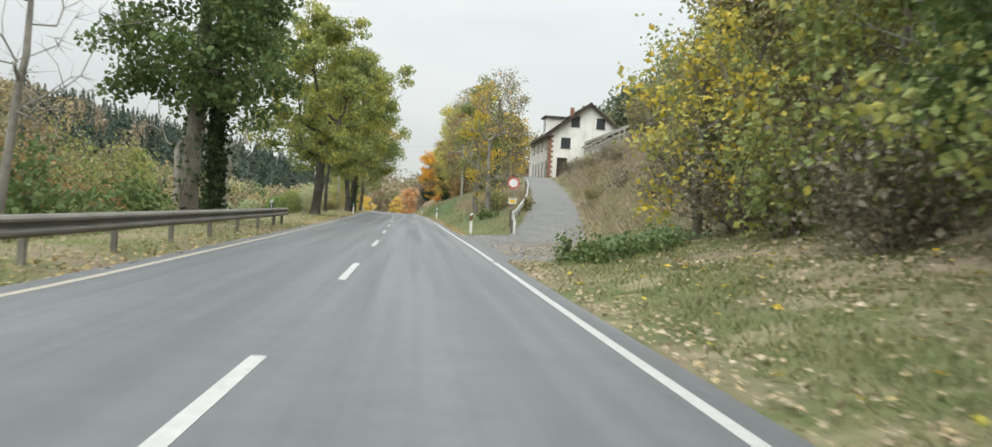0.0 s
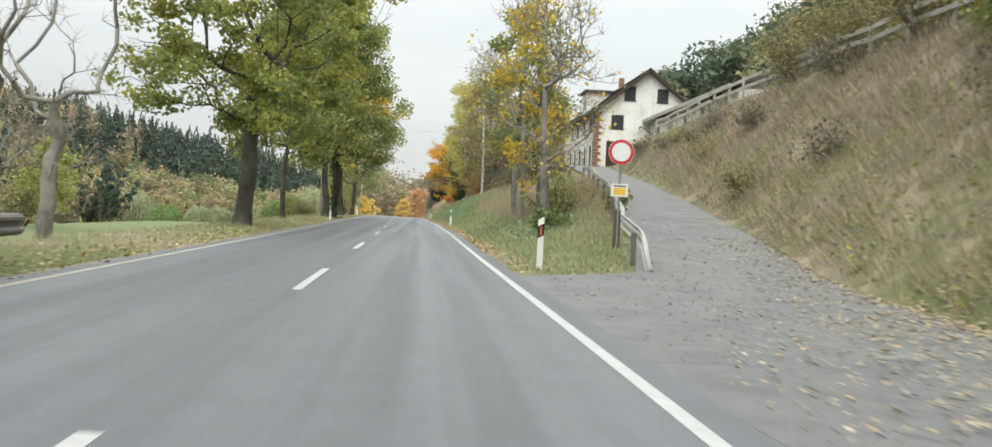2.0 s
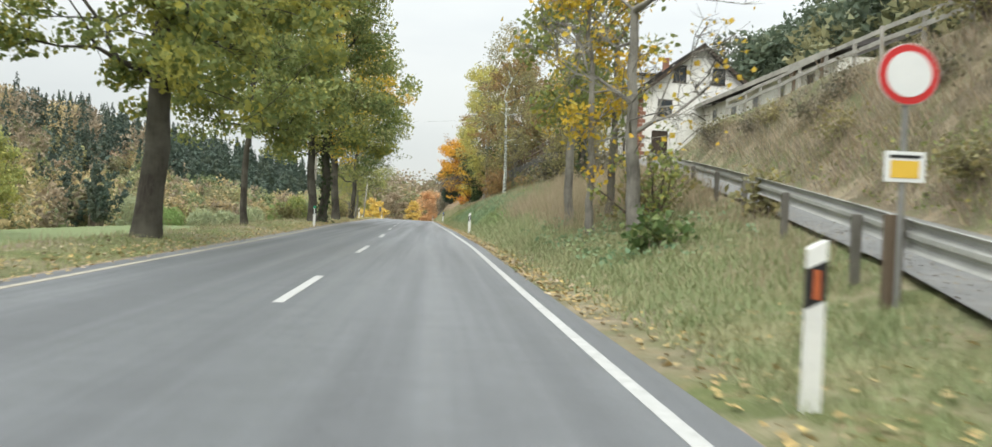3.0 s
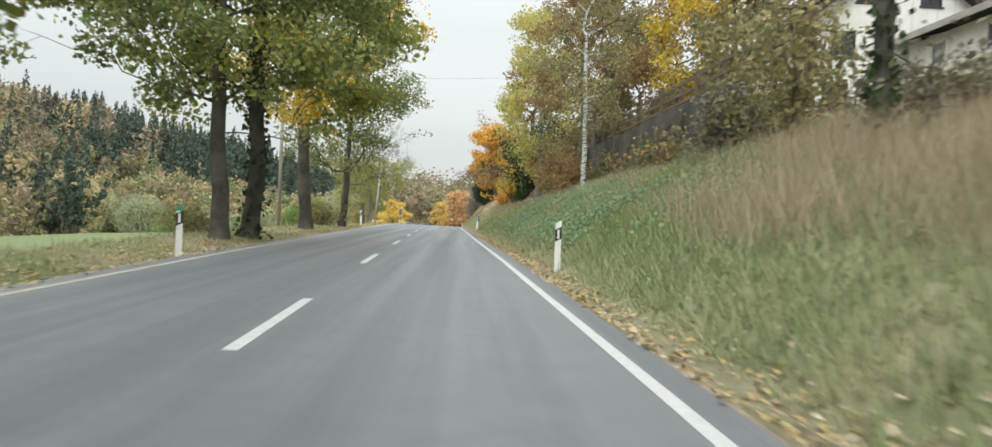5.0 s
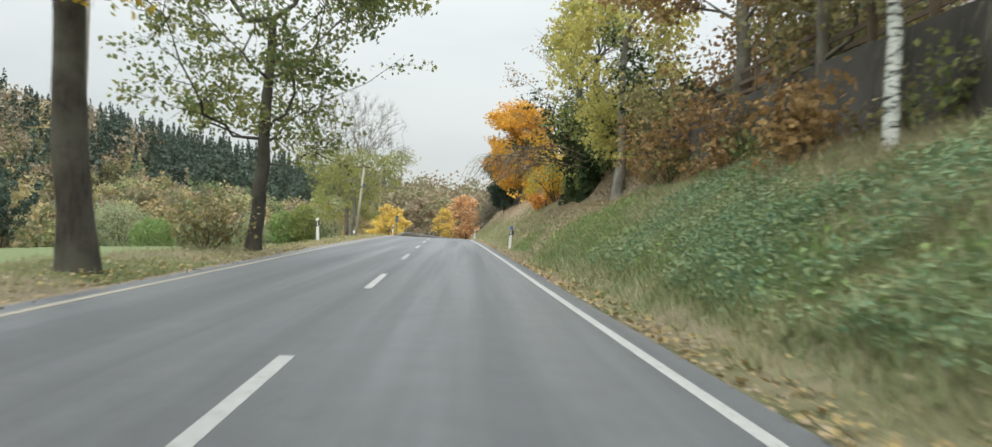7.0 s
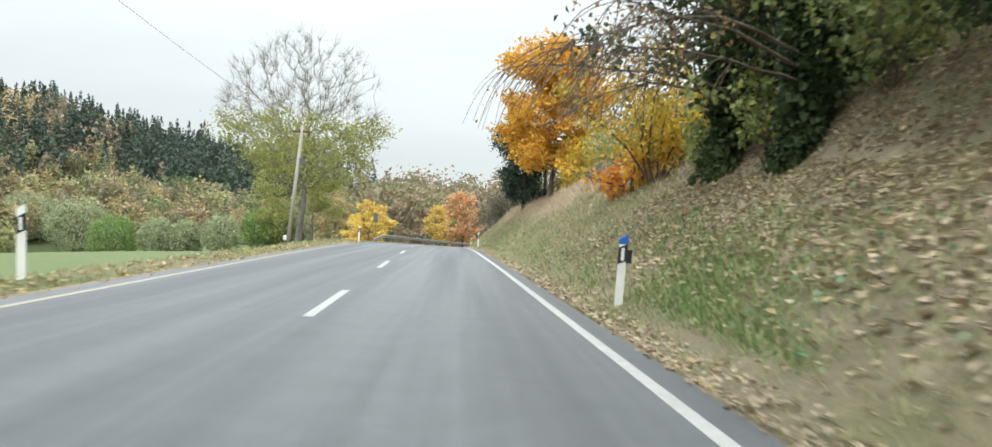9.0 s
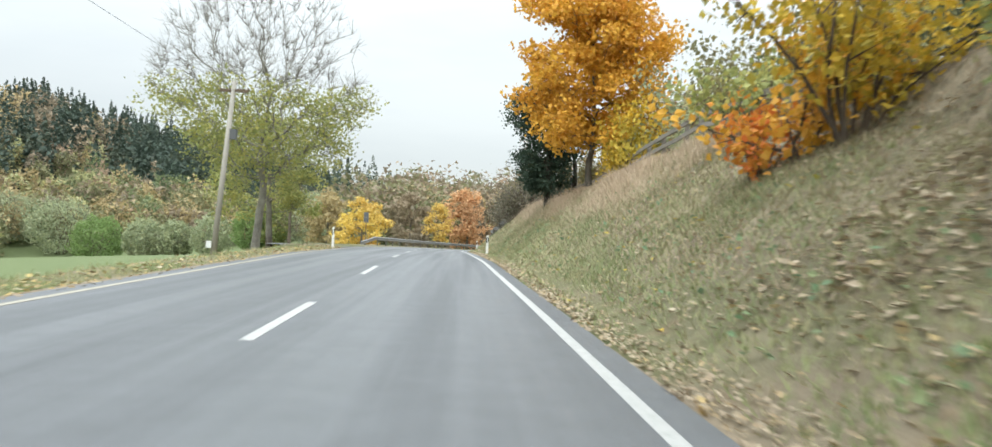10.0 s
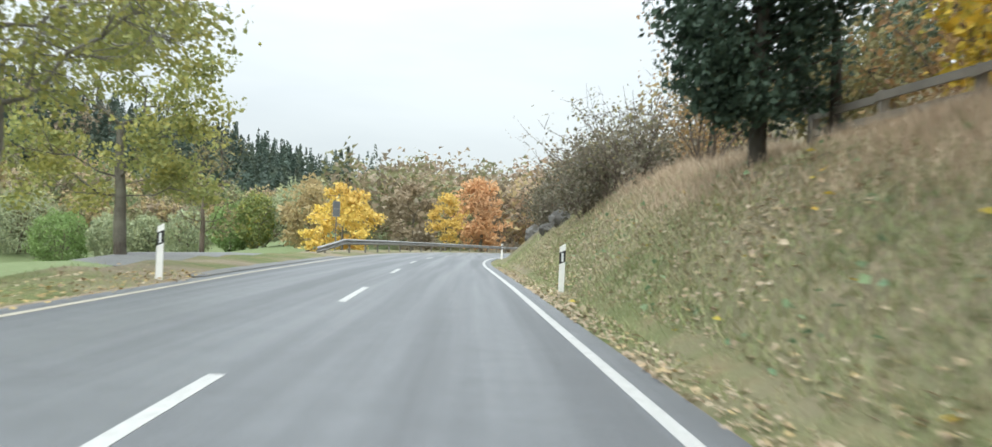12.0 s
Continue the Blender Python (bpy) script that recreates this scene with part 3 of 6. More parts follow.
def land(x, y):
    """The height of the ground at x, y (arrays)."""
    x, y = np.broadcast_arrays(np.asarray(x, float), np.asarray(y, float))
    z0, c = zr(y), xc(y)
    u = x - c
    road = z0 + CROSS * np.clip(u, -6, 6)
    # left: verge, fall to the meadow, then the wooded hill
    fall = np.interp(-u, [0, 3.2, 3.7, 4.6, 5.8, 7.5, 12, 15], [-0.06, -0.06, 0.04, 0.13, 0.12, -0.3, -1.9, -2.2])
    steep = np.interp(-u, [0, 3.2, 3.7, 4.5, 5.3, 8.5, 15], [-0.06, -0.06, 0.03, 0.07, -0.3, -1.9, -2.2])
    s = np.clip((y - 133) / 8, 0, 1) * np.clip((195 - y) / 8, 0, 1)
    fall = fall + (steep - fall) * s
    dl = -(x - np.interp(y, FINE, XS))
    fall = fall + np.interp(dl, [34, 60, 90, 112, 140, 200, 260, 400], [0, -2.4, -6.3, -5.8, 1, 17, 25, 32])
    fall = fall + np.clip((y - 395) * 0.22, 0, 32) * np.clip((dl - 22) / 72, 0, 1)
    # right, near the junction: breaks in world x
    b = [np.interp(y, BY, BT[:, k]) for k in range(8)]
    jz = np.zeros_like(u)
    xs = [c + 3.0, c + 4.2] + b[0::2] + [b[6] + 22, b[6] + 140, b[6] + 420]
    far = np.interp(y, [-60, 40, 90, 150, 260, 420], [14, 14, 16, 27, 31, 18])
    zs = [z0 - 0.06, z0 + 0.03] + b[1::2] + [b[7] + far * 0.35, b[7] + far * 2.4, b[7] + far * 3.6]
    jz = zs[0].copy() + 0 * u
    for k in range(len(xs) - 1):
        s = np.clip((x - xs[k]) / np.maximum(xs[k + 1] - xs[k], 1e-3), 0, 1)
        jz = jz + s * (zs[k + 1] - zs[k])
    # right, past the junction: bank up to the side road's shoulder or the terrace
    cu, cz = np.interp(y, CY, CU), np.interp(y, CY, CZ)
    sx, sw, sz = side_x(y), side_w(y), side_z(y)
    top = np.where(y < 104, sz, np.interp(y, [104, 108, 135, 150, 172, 180, 190, 203, 215, 300], [4.6, 5.0, 4.9, 4.3, 4.2, 3.5, 2.6, 2.9, 3.1, 2.6]))
    s1 = np.clip((u - 3.9) / np.maximum(cu - 3.9, 0.2), 0, 1)
    hump = np.sin(s1 * np.pi) * np.interp(y, [120, 165], [0.11, 0.02]) * cz
    bank = z0 + 0.0 + np.clip((u - 3.2) / 0.7, 0, 1) * -0.04 + s1 * (cz - z0) + hump
    bank = bank - 0.06 * np.clip((3.75 - u) / 0.25, 0, 1)
    edge = np.where(y < 104, sx - sw - 0.3 - c, cu + 1.1)
    s2 = np.clip((u - cu) / np.maximum(edge - cu, 0.15), 0, 1)
    bank = np.where(u > cu, cz + s2 * (top - cz), bank)
    inner = np.where(y < 104, sx, c + cu + 1.2)
    past = np.where(x > inner, np.maximum(jz, np.where(y < 104, -9, top)), bank)
    w = np.clip((y - 50) / 5, 0, 1)
    right = np.where(y > 55, past, jz * (1 - w) + np.minimum(past, np.maximum(jz, bank)) * w)
    # the side road's own bed
    d = np.abs(x - sx) - sw
    mouth = np.clip((y - 33) / 1.5, 0, 1) * np.clip((54.2 - y) / 0.8, 0, 1)
    d = np.where(mouth > 0, np.maximum(x - sx - sw, -5), d)
    bed = np.clip(1 - d / 0.7, 0, 1) * np.where(mouth > 0, mouth, 1.0 * (y > 54)) * (y < 146) * np.clip((u - 3.2) / 0.3, 0, 1)
    right = right * (1 - bed) + (np.minimum(sz, np.where(mouth > 0, z0 - 0.03, 99)) * mouth + sz * (1 - mouth) - 0.07) * bed
    z = np.where(u > 0, right, z0 + fall)
    z = z + np.clip((y - 335) * 0.07, 0, 14) * np.clip(1 - (dl - 20) / 30, 0, 1)
    near = np.abs(u) < 3.25
    return np.where(near, road - 0.06, z)


def rough_land(x, y):
    """The ground with its small unevenness, flat under the roads."""
    z = land(x, y)
    u = x - xc(y)
    amp = np.clip((np.abs(u) - 3.6) / 2.5, 0, 1) * np.where((np.abs(x - side_x(y)) < side_w(y) + 0.4) & (y > 34) & (y < 146), 0.0, 1.0)
    w = np.sin(x * 1.7 + 0.6 * np.sin(y * 0.9)) * np.sin(y * 1.3 + 0.8 * np.sin(x * 0.7)) + 0.6 * np.sin(x * 3.9 + y * 2.3) * np.sin(y * 3.1 - x * 1.1)
    rill = np.clip((x - side_x(y) - side_w(y) - 0.5) / 1.5, 0, 1) * np.clip((17 - x) / 1.5, 0, 1) * np.clip((y - 42) / 5, 0, 1) * np.clip((103 - y) / 5, 0, 1)
    w2 = 0.11 * np.sin(y * 2.1 + 1.3 * np.sin(x * 0.9)) + 0.10 * np.sin(y * 0.83 + x * 0.6) + 0.06 * np.sin(y * 4.3 + 2 * np.sin(x * 1.7))
    return z + amp * 0.07 * w + rill * w2


def sheet(xs, ys, zf):
    X, Y = np.meshgrid(xs, ys)
    V = np.stack([X, Y, zf(X, Y)], -1).reshape(-1, 3)
    nx, ny = len(xs), len(ys)
    k = (np.arange(ny - 1)[:, None] * nx + np.arange(nx - 1)[None]).ravel()
    return V, np.stack([k, k + 1, k + nx + 1, k + nx], 1)


def ground():
    xs = np.concatenate([np.arange(-900, -200, 50), np.arange(-200, -40, 8), np.arange(-40, -12, 1.5), np.arange(-12, 22, 0.45), np.arange(22, 60, 2.0), np.arange(60, 200, 10), np.arange(200, 901, 50)])
    ys = np.concatenate([np.arange(-500, -60, 40), np.arange(-60, 0, 3), np.arange(0, 260, 0.8), np.arange(260, 400, 3), np.arange(400, 1501, 50)])
    V, F = sheet(xs, ys, rough_land)
    ob = solid("ground", V, F, "earth", smooth=True)
    tagged(ob, "uneven grassy ground with dry grass and leaf litter", "ground", kind="structure")


ground()


def ribbon(name, u0, u1, y0, y1, lift, mat, label, step=1.0, cat="road"):
    ys = np.arange(y0, y1 + 1e-6, step)
    us = np.linspace(u0, u1, 5)
    c, z = xc(ys), zr(ys)
    slope = np.gradient(c, ys)
    X = c[:, None] + us[None]
    Y = ys[:, None] - us[None] * slope[:, None]
    Z = z[:, None] + CROSS * us[None] + lift
    top = np.stack([X, Y, Z], -1)
    low = top[:, [4, 0]] - [0, 0, 0.06]
    V = np.concatenate([top, low], 1).reshape(-1, 3)
    n = 7
    F = []
    for k in range(len(ys) - 1):
        a, b = k * n, (k + 1) * n
        for i in range(4):
            F.append((a + i, a + i + 1, b + i + 1, b + i))
        F.append((a + 4, a + 5, b + 5, b + 4))
        F.append((a + 6, a, b, b + 6))
    ob = solid(name, V, F, mat)
    return tagged(ob, label, cat, kind="structure")


ribbon("road", -3.32, 3.34, -60, 400, 0.0, "asphalt", "grey two-lane asphalt country road, damp and worn")
ribbon("edge_line_right", LANE - 0.06, LANE + 0.06, -60, 32.5, 0.004, "paint", "white solid edge line", cat="road marking")
ribbon("edge_line_right_far", LANE - 0.06, LANE + 0.06, 32.5, 400, 0.004, "paint", "white solid edge line", cat="road marking")
ribbon("edge_line_left", -3.02, -2.91, -60, 400, 0.004, "paint_old", "dusty cream solid edge line", cat="road marking")
ribbon("shoulder_right", 3.30, 3.95, -60, 33.5, -0.035, "gravel", "sandy gravel shoulder with leaves", cat="shoulder")
ribbon("shoulder_right_far", 3.30, 3.60, 53.5, 300, -0.035, "gravel", "narrow sandy gravel shoulder", cat="shoulder")
ribbon("shoulder_left", -3.62, -3.30, -60, 400, -0.035, "gravel", "narrow sandy gravel shoulder", cat="shoulder")


def centre_dashes():
    dash = None
    for k in range(-2, 22):
        y0 = 12.0 * k
        ob = ribbon("centre_line_dash", -0.06, 0.06, y0, y0 + 4.25, 0.004, "paint", "white painted dash of the centre line", 0.85, "road marking")
        tagged(ob, group="centre line dashes")


centre_dashes()


def side_road():
    ys = np.concatenate([np.arange(33, 56, 0.5), np.arange(56, 145, 1.0)])
    V, F = [], []
    n = 7
    for y in ys:
        c, w, z = side_x(y), side_w(y), side_z(y)
        lo, hi = c - w, c + w
        if y < 53.5:
            lo = xc(y) + 3.2
            hi = max(hi, lo + np.interp(y, [33, 36], [0.15, 1.6]))
        zl = zr(y) + CROSS * 3.2 - 0.017 if y < 53.5 else z
        for s in np.linspace(0, 1, n):
            x = lo + (hi - lo) * s
            zz = zl + (z - zl) * min(1, s * 1.3) + 0.012
            V.append((x, y, zz))
    for k in range(len(ys) - 1):
        for i in range(n - 1):
            a = k * n + i
            F.append((a, a + 1, a + n + 1, a + n))
    ob = solid("side_road", V, F, "asphalt_side", smooth=True)
    tagged(ob, "narrow pale asphalt side road climbing to a house", "side road", kind="structure")


side_road()


def lay_by():
    ys = np.arange(197, 222, 1.0)
    V, F = [], []
    for y in ys:
        reach = np.interp(y, [197, 203, 214, 221], [0.2, 5.0, 7.0, 5.0])
        for s in np.linspace(0, 1, 5):
            V.append((xc(y) - 3.28 - s * reach, y, zr(y) + 0.055 - 0.02 * s))
    for k in range(len(ys) - 1):
        for i in range(4):
            a = k * 5 + i
            F.append((a, a + 1, a + 6, a + 5))
    ob = solid("side_lane", V, F, "asphalt_side", smooth=True)
    tagged(ob, "pale asphalt mouth of a field lane", "side road", kind="structure")


lay_by()

# ---- trees ----


def skeleton_of(rng, height, r0, fork, spread, count, lean=(0, 0), rise=0.9, lead=0.4, twig=1.0, twigs=2, even=0.0):
    """A trunk and the limbs that reach from it to points of a lobed crown.

    Returns the trunk's middle line and radii, the limbs' segments and the ends where leaves grow.
    Every new point joins the limb that is near and short, and limbs thicken with what they carry.
    """
    low, lean3 = height * fork, np.array([lean[0], lean[1], 0.0])
    zs = np.concatenate([np.linspace(-0.3, low, 6), low + (height - low) * np.linspace(0, lead, 5)[1:]])
    bend = np.cumsum(rng.normal(size=(len(zs), 2)) * 0.007 * height, 0)
    bend -= bend[0]
    stem = np.stack([bend[:, 0] * 0.6, bend[:, 1] * 0.6, zs], 1) + lean3 * (zs - zs[0])[:, None]
    top = stem[5]
    # lobes of the crown
    p = np.clip(0.55 + 0.42 * rise, 0.6, 1.35)
    prof = lambda s: np.sin(np.pi * np.clip(0.13 + 0.83 * s, 0, 1) ** p)  # noqa: E731
    k = int(11 + spread * 2.4)
    s = (np.arange(k) + rng.random(k)) / k
    th = np.arange(k) * 2.4 + rng.normal(size=k) * 0.4
    rad = spread * prof(s) * (0.5 + 0.25 * rng.random(k))
    lobe = np.stack([np.cos(th) * rad, np.sin(th) * rad, low * 0.92 + (height - low * 0.92) * (0.04 + 0.92 * s)], 1)
    size = spread * (0.24 + 0.16 * rng.random(k))
    size = np.minimum(size, (height - low) * 0.3)
    pick = rng.integers(0, k, count)
    d = rng.normal(size=(count, 3))
    d /= np.linalg.norm(d, axis=1, keepdims=True)
    A = lobe[pick] + d * (rng.random((count, 1)) ** 0.4) * size[pick][:, None] * [1, 1, 0.8]
    if even:
        # a plain rounded dome in place of lobes
        m = int(count * even)
        half = (height - low) * 0.5
        A[:m] = d[:m] * (rng.random((m, 1)) ** 0.36) * [spread * 0.95, spread * 0.95, half] + [0, 0, low + half]
    A[:, 2] = np.clip(A[:, 2], low * 0.75 + 0.2, height)
    A += lean3 * A[:, 2:3]
    A = A[np.argsort(np.linalg.norm(A - top, axis=1))]
    cap = len(stem) + 5 * len(A)
    N, par, way = np.zeros((cap, 3)), np.full(cap, -1), np.zeros(cap)
    m = len(stem)
    N[:m] = stem
    par[1:m] = np.arange(m - 1)
    way[:m] = 0.35 * np.maximum(0, stem[:, 2] - low)
    ends, first = [], 4
    for a in A:
        e = N[first:m] - a
        dist = np.sqrt((e * e).sum(1))
        j = int(np.argmin(dist + 0.38 * way[first:m] + 0.5 * np.maximum(0, e[:, 2] + 0.25 * rise * dist))) + first
        q0, gap = N[j].copy(), dist[j - first]
        cut = min(4, int(gap / 0.9) + 1)
        for i in range(1, cut + 1):
            f = i / cut
            q = q0 + (a - q0) * f
            if i < cut:
                q = q + rng.normal(size=3) * 0.07 * gap + [0, 0, -0.035 * gap * np.sin(np.pi * f)]
            N[m], par[m], way[m] = q, (j if i == 1 else m - 1), way[j if i == 1 else m - 1] + gap / cut
            m += 1
        ends.append(m - 1)
    N, par = N[:m], par[:m]
    kids = np.bincount(par[1:], minlength=m)
    tip = 0.010 * twig
    tips = max(4, int((kids == 0).sum()))
    power = float(np.clip(np.log(tips) / np.log(max(2.0, r0 * 0.8 / tip)), 1.5, 3.0))
    acc = np.where(kids == 0, tip ** power, 0.0)
    for i in range(m - 1, 0, -1):
        acc[par[i]] += acc[i]
    R = acc ** (1 / power)
    ns = len(stem)
    sr = np.interp(stem[:, 2], [-0.3, 0.25, 0.9, low, height], [r0 * 1.4, r0 * 1.12, r0, r0 * 0.82, r0 * 0.1])
    R[:ns] = np.maximum(sr, np.minimum(R[:ns], r0 * 0.8))
    i = np.arange(ns, m)
    P, Q = N[par[i]], N[i]
    R0, R1 = np.minimum(R[par[i]], R[i] * 1.6), R[i]
    E = N[ends]
    if twigs:
        b = np.repeat(E, twigs, 0)
        out = b - (top + np.array([0, 0, (height - low) * 0.3]))
        out /= np.linalg.norm(out, axis=1, keepdims=True) + 1e-6
        t = out * 0.8 + rng.normal(size=b.shape) * 0.6 + [0, 0, 0.25]
        t /= np.linalg.norm(t, axis=1, keepdims=True)
        c = b + t * (0.10 * spread + 0.15) * (0.5 + rng.random((len(b), 1)))
        P, Q = np.concatenate([P, b]), np.concatenate([Q, c])
        R0, R1 = np.concatenate([R0, np.full(len(b), tip * 0.8)]), np.concatenate([R1, np.full(len(b), tip * 0.3)])
        E = np.concatenate([E, c[::2]])
    return stem, R[:ns], P, Q, R0, R1, E


def stem_mesh(C, R, seg=14):
    """One continuous tapered trunk through the points C, fluted and knobbly."""
    f = np.linspace(0, len(C) - 1, (len(C) - 1) * 3 + 1)
    C = np.stack([np.interp(f, np.arange(len(C)), C[:, k]) for k in range(3)], 1)
    R = np.interp(f, np.arange(len(R)), R)
    th = np.arange(seg) * 2 * np.pi / seg
    z = C[:, 2:3]
    knob = 1 + 0.06 * np.sin(th * 3 + 0.5 * z) + 0.04 * np.sin(th * 5 + 1.7 * z) + 0.05 * np.sin(th * 2 - 1.1 * z) * np.sin(z * 2.3)
    r = R[:, None] * knob
    V = np.stack([C[:, :1] + np.cos(th) * r, C[:, 1:2] + np.sin(th) * r, C[:, 2:] + 0 * r], -1).reshape(-1, 3)
    k = np.arange(seg)
    quad = np.stack([k, (k + 1) % seg, (k + 1) % seg + seg, k + seg], 1)
    F = [tuple(q) for q in (quad[None] + (np.arange(len(C) - 1) * seg)[:, None, None]).reshape(-1, 4)]
    return V, F


def on_ground(x, y):
    return float(rough_land(np.array([x]), np.array([y]))[0])


def tree(name, x, y, label, height=14, r0=0.35, fork=0.3, spread=5, limbs=14, sub=6, leaf="L_turning", n=9000, size=0.2, puff=0.7, wood="bark", lean=(0, 0), rise=0.9, seed=1, ivy=0, keep=1.0, category="tree", low=None, group="", squash=1.0, lead=0.4, twig=1.0, twigs=2, even=0.0):
    rng = np.random.default_rng(seed)
    root = thing(name, (x, y, on_ground(x, y)), label, category, group)
    C, RC, P, Q, R0, R1, E = skeleton_of(rng, height, r0, fork, spread, int(limbs * sub * 1.1), lean, rise, lead, twig, twigs, even)
    V1, F1 = stem_mesh(C, RC)
    solid("trunk", V1, F1, wood, root, smooth=True)
    thick = R0 > 0.035
    if thick.any():
        V1, F1 = tubes(P[thick], Q[thick], R0[thick], R1[thick], 6)
        tagged(solid("limbwork", V1, F1, wood, root, smooth=True), kind="stuff")
    if (~thick).any():
        V2, F2 = tubes(P[~thick], Q[~thick], R0[~thick], R1[~thick], 3)
        tagged(solid("branchwork", V2, F2, wood if wood != "birch" else "twig", root, "thin bare twigs"), kind="stuff")
    n = int(n * 0.8)
    if n:
        E2 = E if low is None else E[E[:, 2] < low]
        pick = rng.choice(len(E2), max(3, int(len(E2) * keep)), replace=False)
        weight = rng.random(len(pick)) ** 1.2 + 0.15
        at = E2[pick][rng.choice(len(pick), n, p=weight / weight.sum())]
        d = rng.normal(size=(n, 3))
        d /= np.linalg.norm(d, axis=1, keepdims=True)
        off = d * (rng.random((n, 1)) ** 0.45) * puff * [1.0, 1.0, 0.62 * squash]
        V3, F3 = leaves(at + off, size, rng, up=0.5)
        tagged(solid("crown", V3, F3, leaf, root), kind="stuff")
    if ivy:
        top = height * max(fork, 0.35) * 1.1
        z = -0.3 + (top + 0.3) * rng.random(ivy)
        tp = np.stack([np.interp(z, C[:, 2], C[:, 0]), np.interp(z, C[:, 2], C[:, 1]), z], 1)
        rc = np.interp(z, C[:, 2], RC)
        th = rng.random(ivy) * 2 * np.pi
        rr = (rc * (0.95 + 0.3 * rng.random(ivy)) + 0.22 * rng.random(ivy) ** 2 * (1 + np.sin(th * 3 + z * 2.2)))[:, None]
        V4, F4 = leaves(tp + np.stack([np.cos(th), np.sin(th), 0 * th], 1) * rr, 0.16, rng)
        tagged(solid("ivy", V4, F4, "L_ivy", root, "dark ivy on the trunk"), kind="stuff")
    return root


def bush(name, x, y, label, w=2.0, h=2.0, leaf="L_olive", n=2500, size=0.14, stems=9, seed=1, category="shrub", wood="twig", group="", spread=1.0, dome=False):
    """Stems that fan out from the ground, with leaves along their upper two thirds."""
    rng = np.random.default_rng(seed)
    root = thing(name, (x, y, on_ground(x, y)), label, category, group)
    P, Q, R0, R1, pts = [], [], [], [], []
    for i in range(stems):
        th = rng.random() * 2 * np.pi
        tilt = rng.random() * 0.9 * spread
        d = np.array([np.cos(th) * tilt, np.sin(th) * tilt, 1.0])
        d /= np.linalg.norm(d)
        p = np.array([np.cos(th), np.sin(th), 0]) * 0.12 * w * rng.random() + [0, 0, -0.15]
        ln = h * (0.7 + 0.5 * rng.random())
        r = 0.012 + 0.012 * h * rng.random()
        for k in range(6):
            d = d + rng.normal(size=3) * 0.16
            d /= np.linalg.norm(d)
            q = p + d * ln / 6
            P.append(p), Q.append(q), R0.append(r * (1 - k / 7)), R1.append(r * (1 - (k + 1) / 7))
            if k > 0:
                pts.append(q)
                for m in range(2):
                    d2 = d + rng.normal(size=3) * 0.9
                    d2 /= np.linalg.norm(d2)
                    q2 = q + d2 * w * 0.28 * (0.4 + rng.random())
                    P.append(q), Q.append(q2), R0.append(r * 0.35), R1.append(r * 0.12)
                    pts.append(q2), pts.append((q + q2) / 2)
            p = q
    V, F = tubes(P, Q, R0, R1, 3)
    tagged(solid("brushwood", V, F, wood, root), kind="stuff")
    n = int(n * 0.62)
    if n:
        pts = np.array(pts)
        at = pts[rng.integers(0, len(pts), n)]
        at = at + np.clip(rng.normal(size=(n, 3)), -1.8, 1.8) * 0.11 * w
        if dome:
            d = rng.normal(size=(n, 3))
            d /= np.linalg.norm(d, axis=1, keepdims=True)
            lump = 1 + 0.10 * np.sin(d[:, :1] * 7 + seed) * np.sin(d[:, 1:2] * 6) + 0.08 * np.sin(d[:, 2:] * 11 + d[:, :1] * 9)
            at = d * lump * (0.72 + 0.3 * rng.random((n, 1))) * [w * 0.5, w * 0.5, h * 0.52] + [0, 0, h * 0.5]
        V2, F2 = leaves(at, size, rng, up=0.4 if dome else 0.0)
        V2[:, 2] = np.maximum(V2[:, 2], -0.1)
        tagged(solid("foliage", V2, F2, leaf, root), kind="stuff")
    return root

# the avenue along the left verge
AV = "roadside avenue trees"
tree("lime_tree", -6.1, 41.7, "tall dark-green lime with grey bark and a thick trunk", 14.5, 0.30, 0.28, 3.9, 20, 8, "L_green", 22000, 0.19, 0.75, "bark", seed=11, ivy=350, group=AV, lead=0.35, keep=0.8, rise=0.6)
tree("lime_tree", -6.05, 45.2, "dark ivy-clad lime behind the guard rail", 14, 0.25, 0.34, 2.9, 18, 8, "L_green", 13000, 0.19, 0.7, "bark_dark", seed=12, ivy=2600, group=AV, lead=0.35, keep=0.8, rise=0.5)
tree("lime_tree", -5.0, 72.3, "broad green-yellow lime with a thick gnarled trunk", 12.6, 0.30, 0.29, 5.6, 22, 10, "L_lime", 40000, 0.17, 0.62, "bark_dark", rise=0.75, keep=0.62, seed=13, group=AV, lead=0.15, twig=1.2)
tree("lime_tree", -5.6, 87.6, "slender lime with olive-yellow leaves", 11.5, 0.13, 0.33, 3.8, 20, 8, "L_turning", 23000, 0.17, 0.7, "bark_dark", rise=0.6, seed=14, group=AV)
tree("lime_tree", -4.95, 102.9, "tall lime with dark trunk and green leaves", 15, 0.23, 0.24, 5.5, 25, 9, "L_mid", 37000, 0.16, 0.75, "bark_dark", rise=0.4, seed=15, group=AV, lean=(-0.04, 0), keep=0.78)
tree("lime_tree", -4.75, 105.4, "tall lime with dark trunk beside its twin", 15.5, 0.25, 0.28, 5.2, 25, 9, "L_lime", 34000, 0.16, 0.75, "bark_dark", rise=0.45, seed=16, group=AV, ivy=500, keep=0.65)
tree("maple_tree", -5.35, 119.8, "tall maple with yellow leaves and straight trunk", 15, 0.27, 0.33, 4.4, 18, 8, "L_yellow", 24000, 0.15, 0.75, "bark_dark", rise=0.6, seed=17, group=AV, lead=0.6)
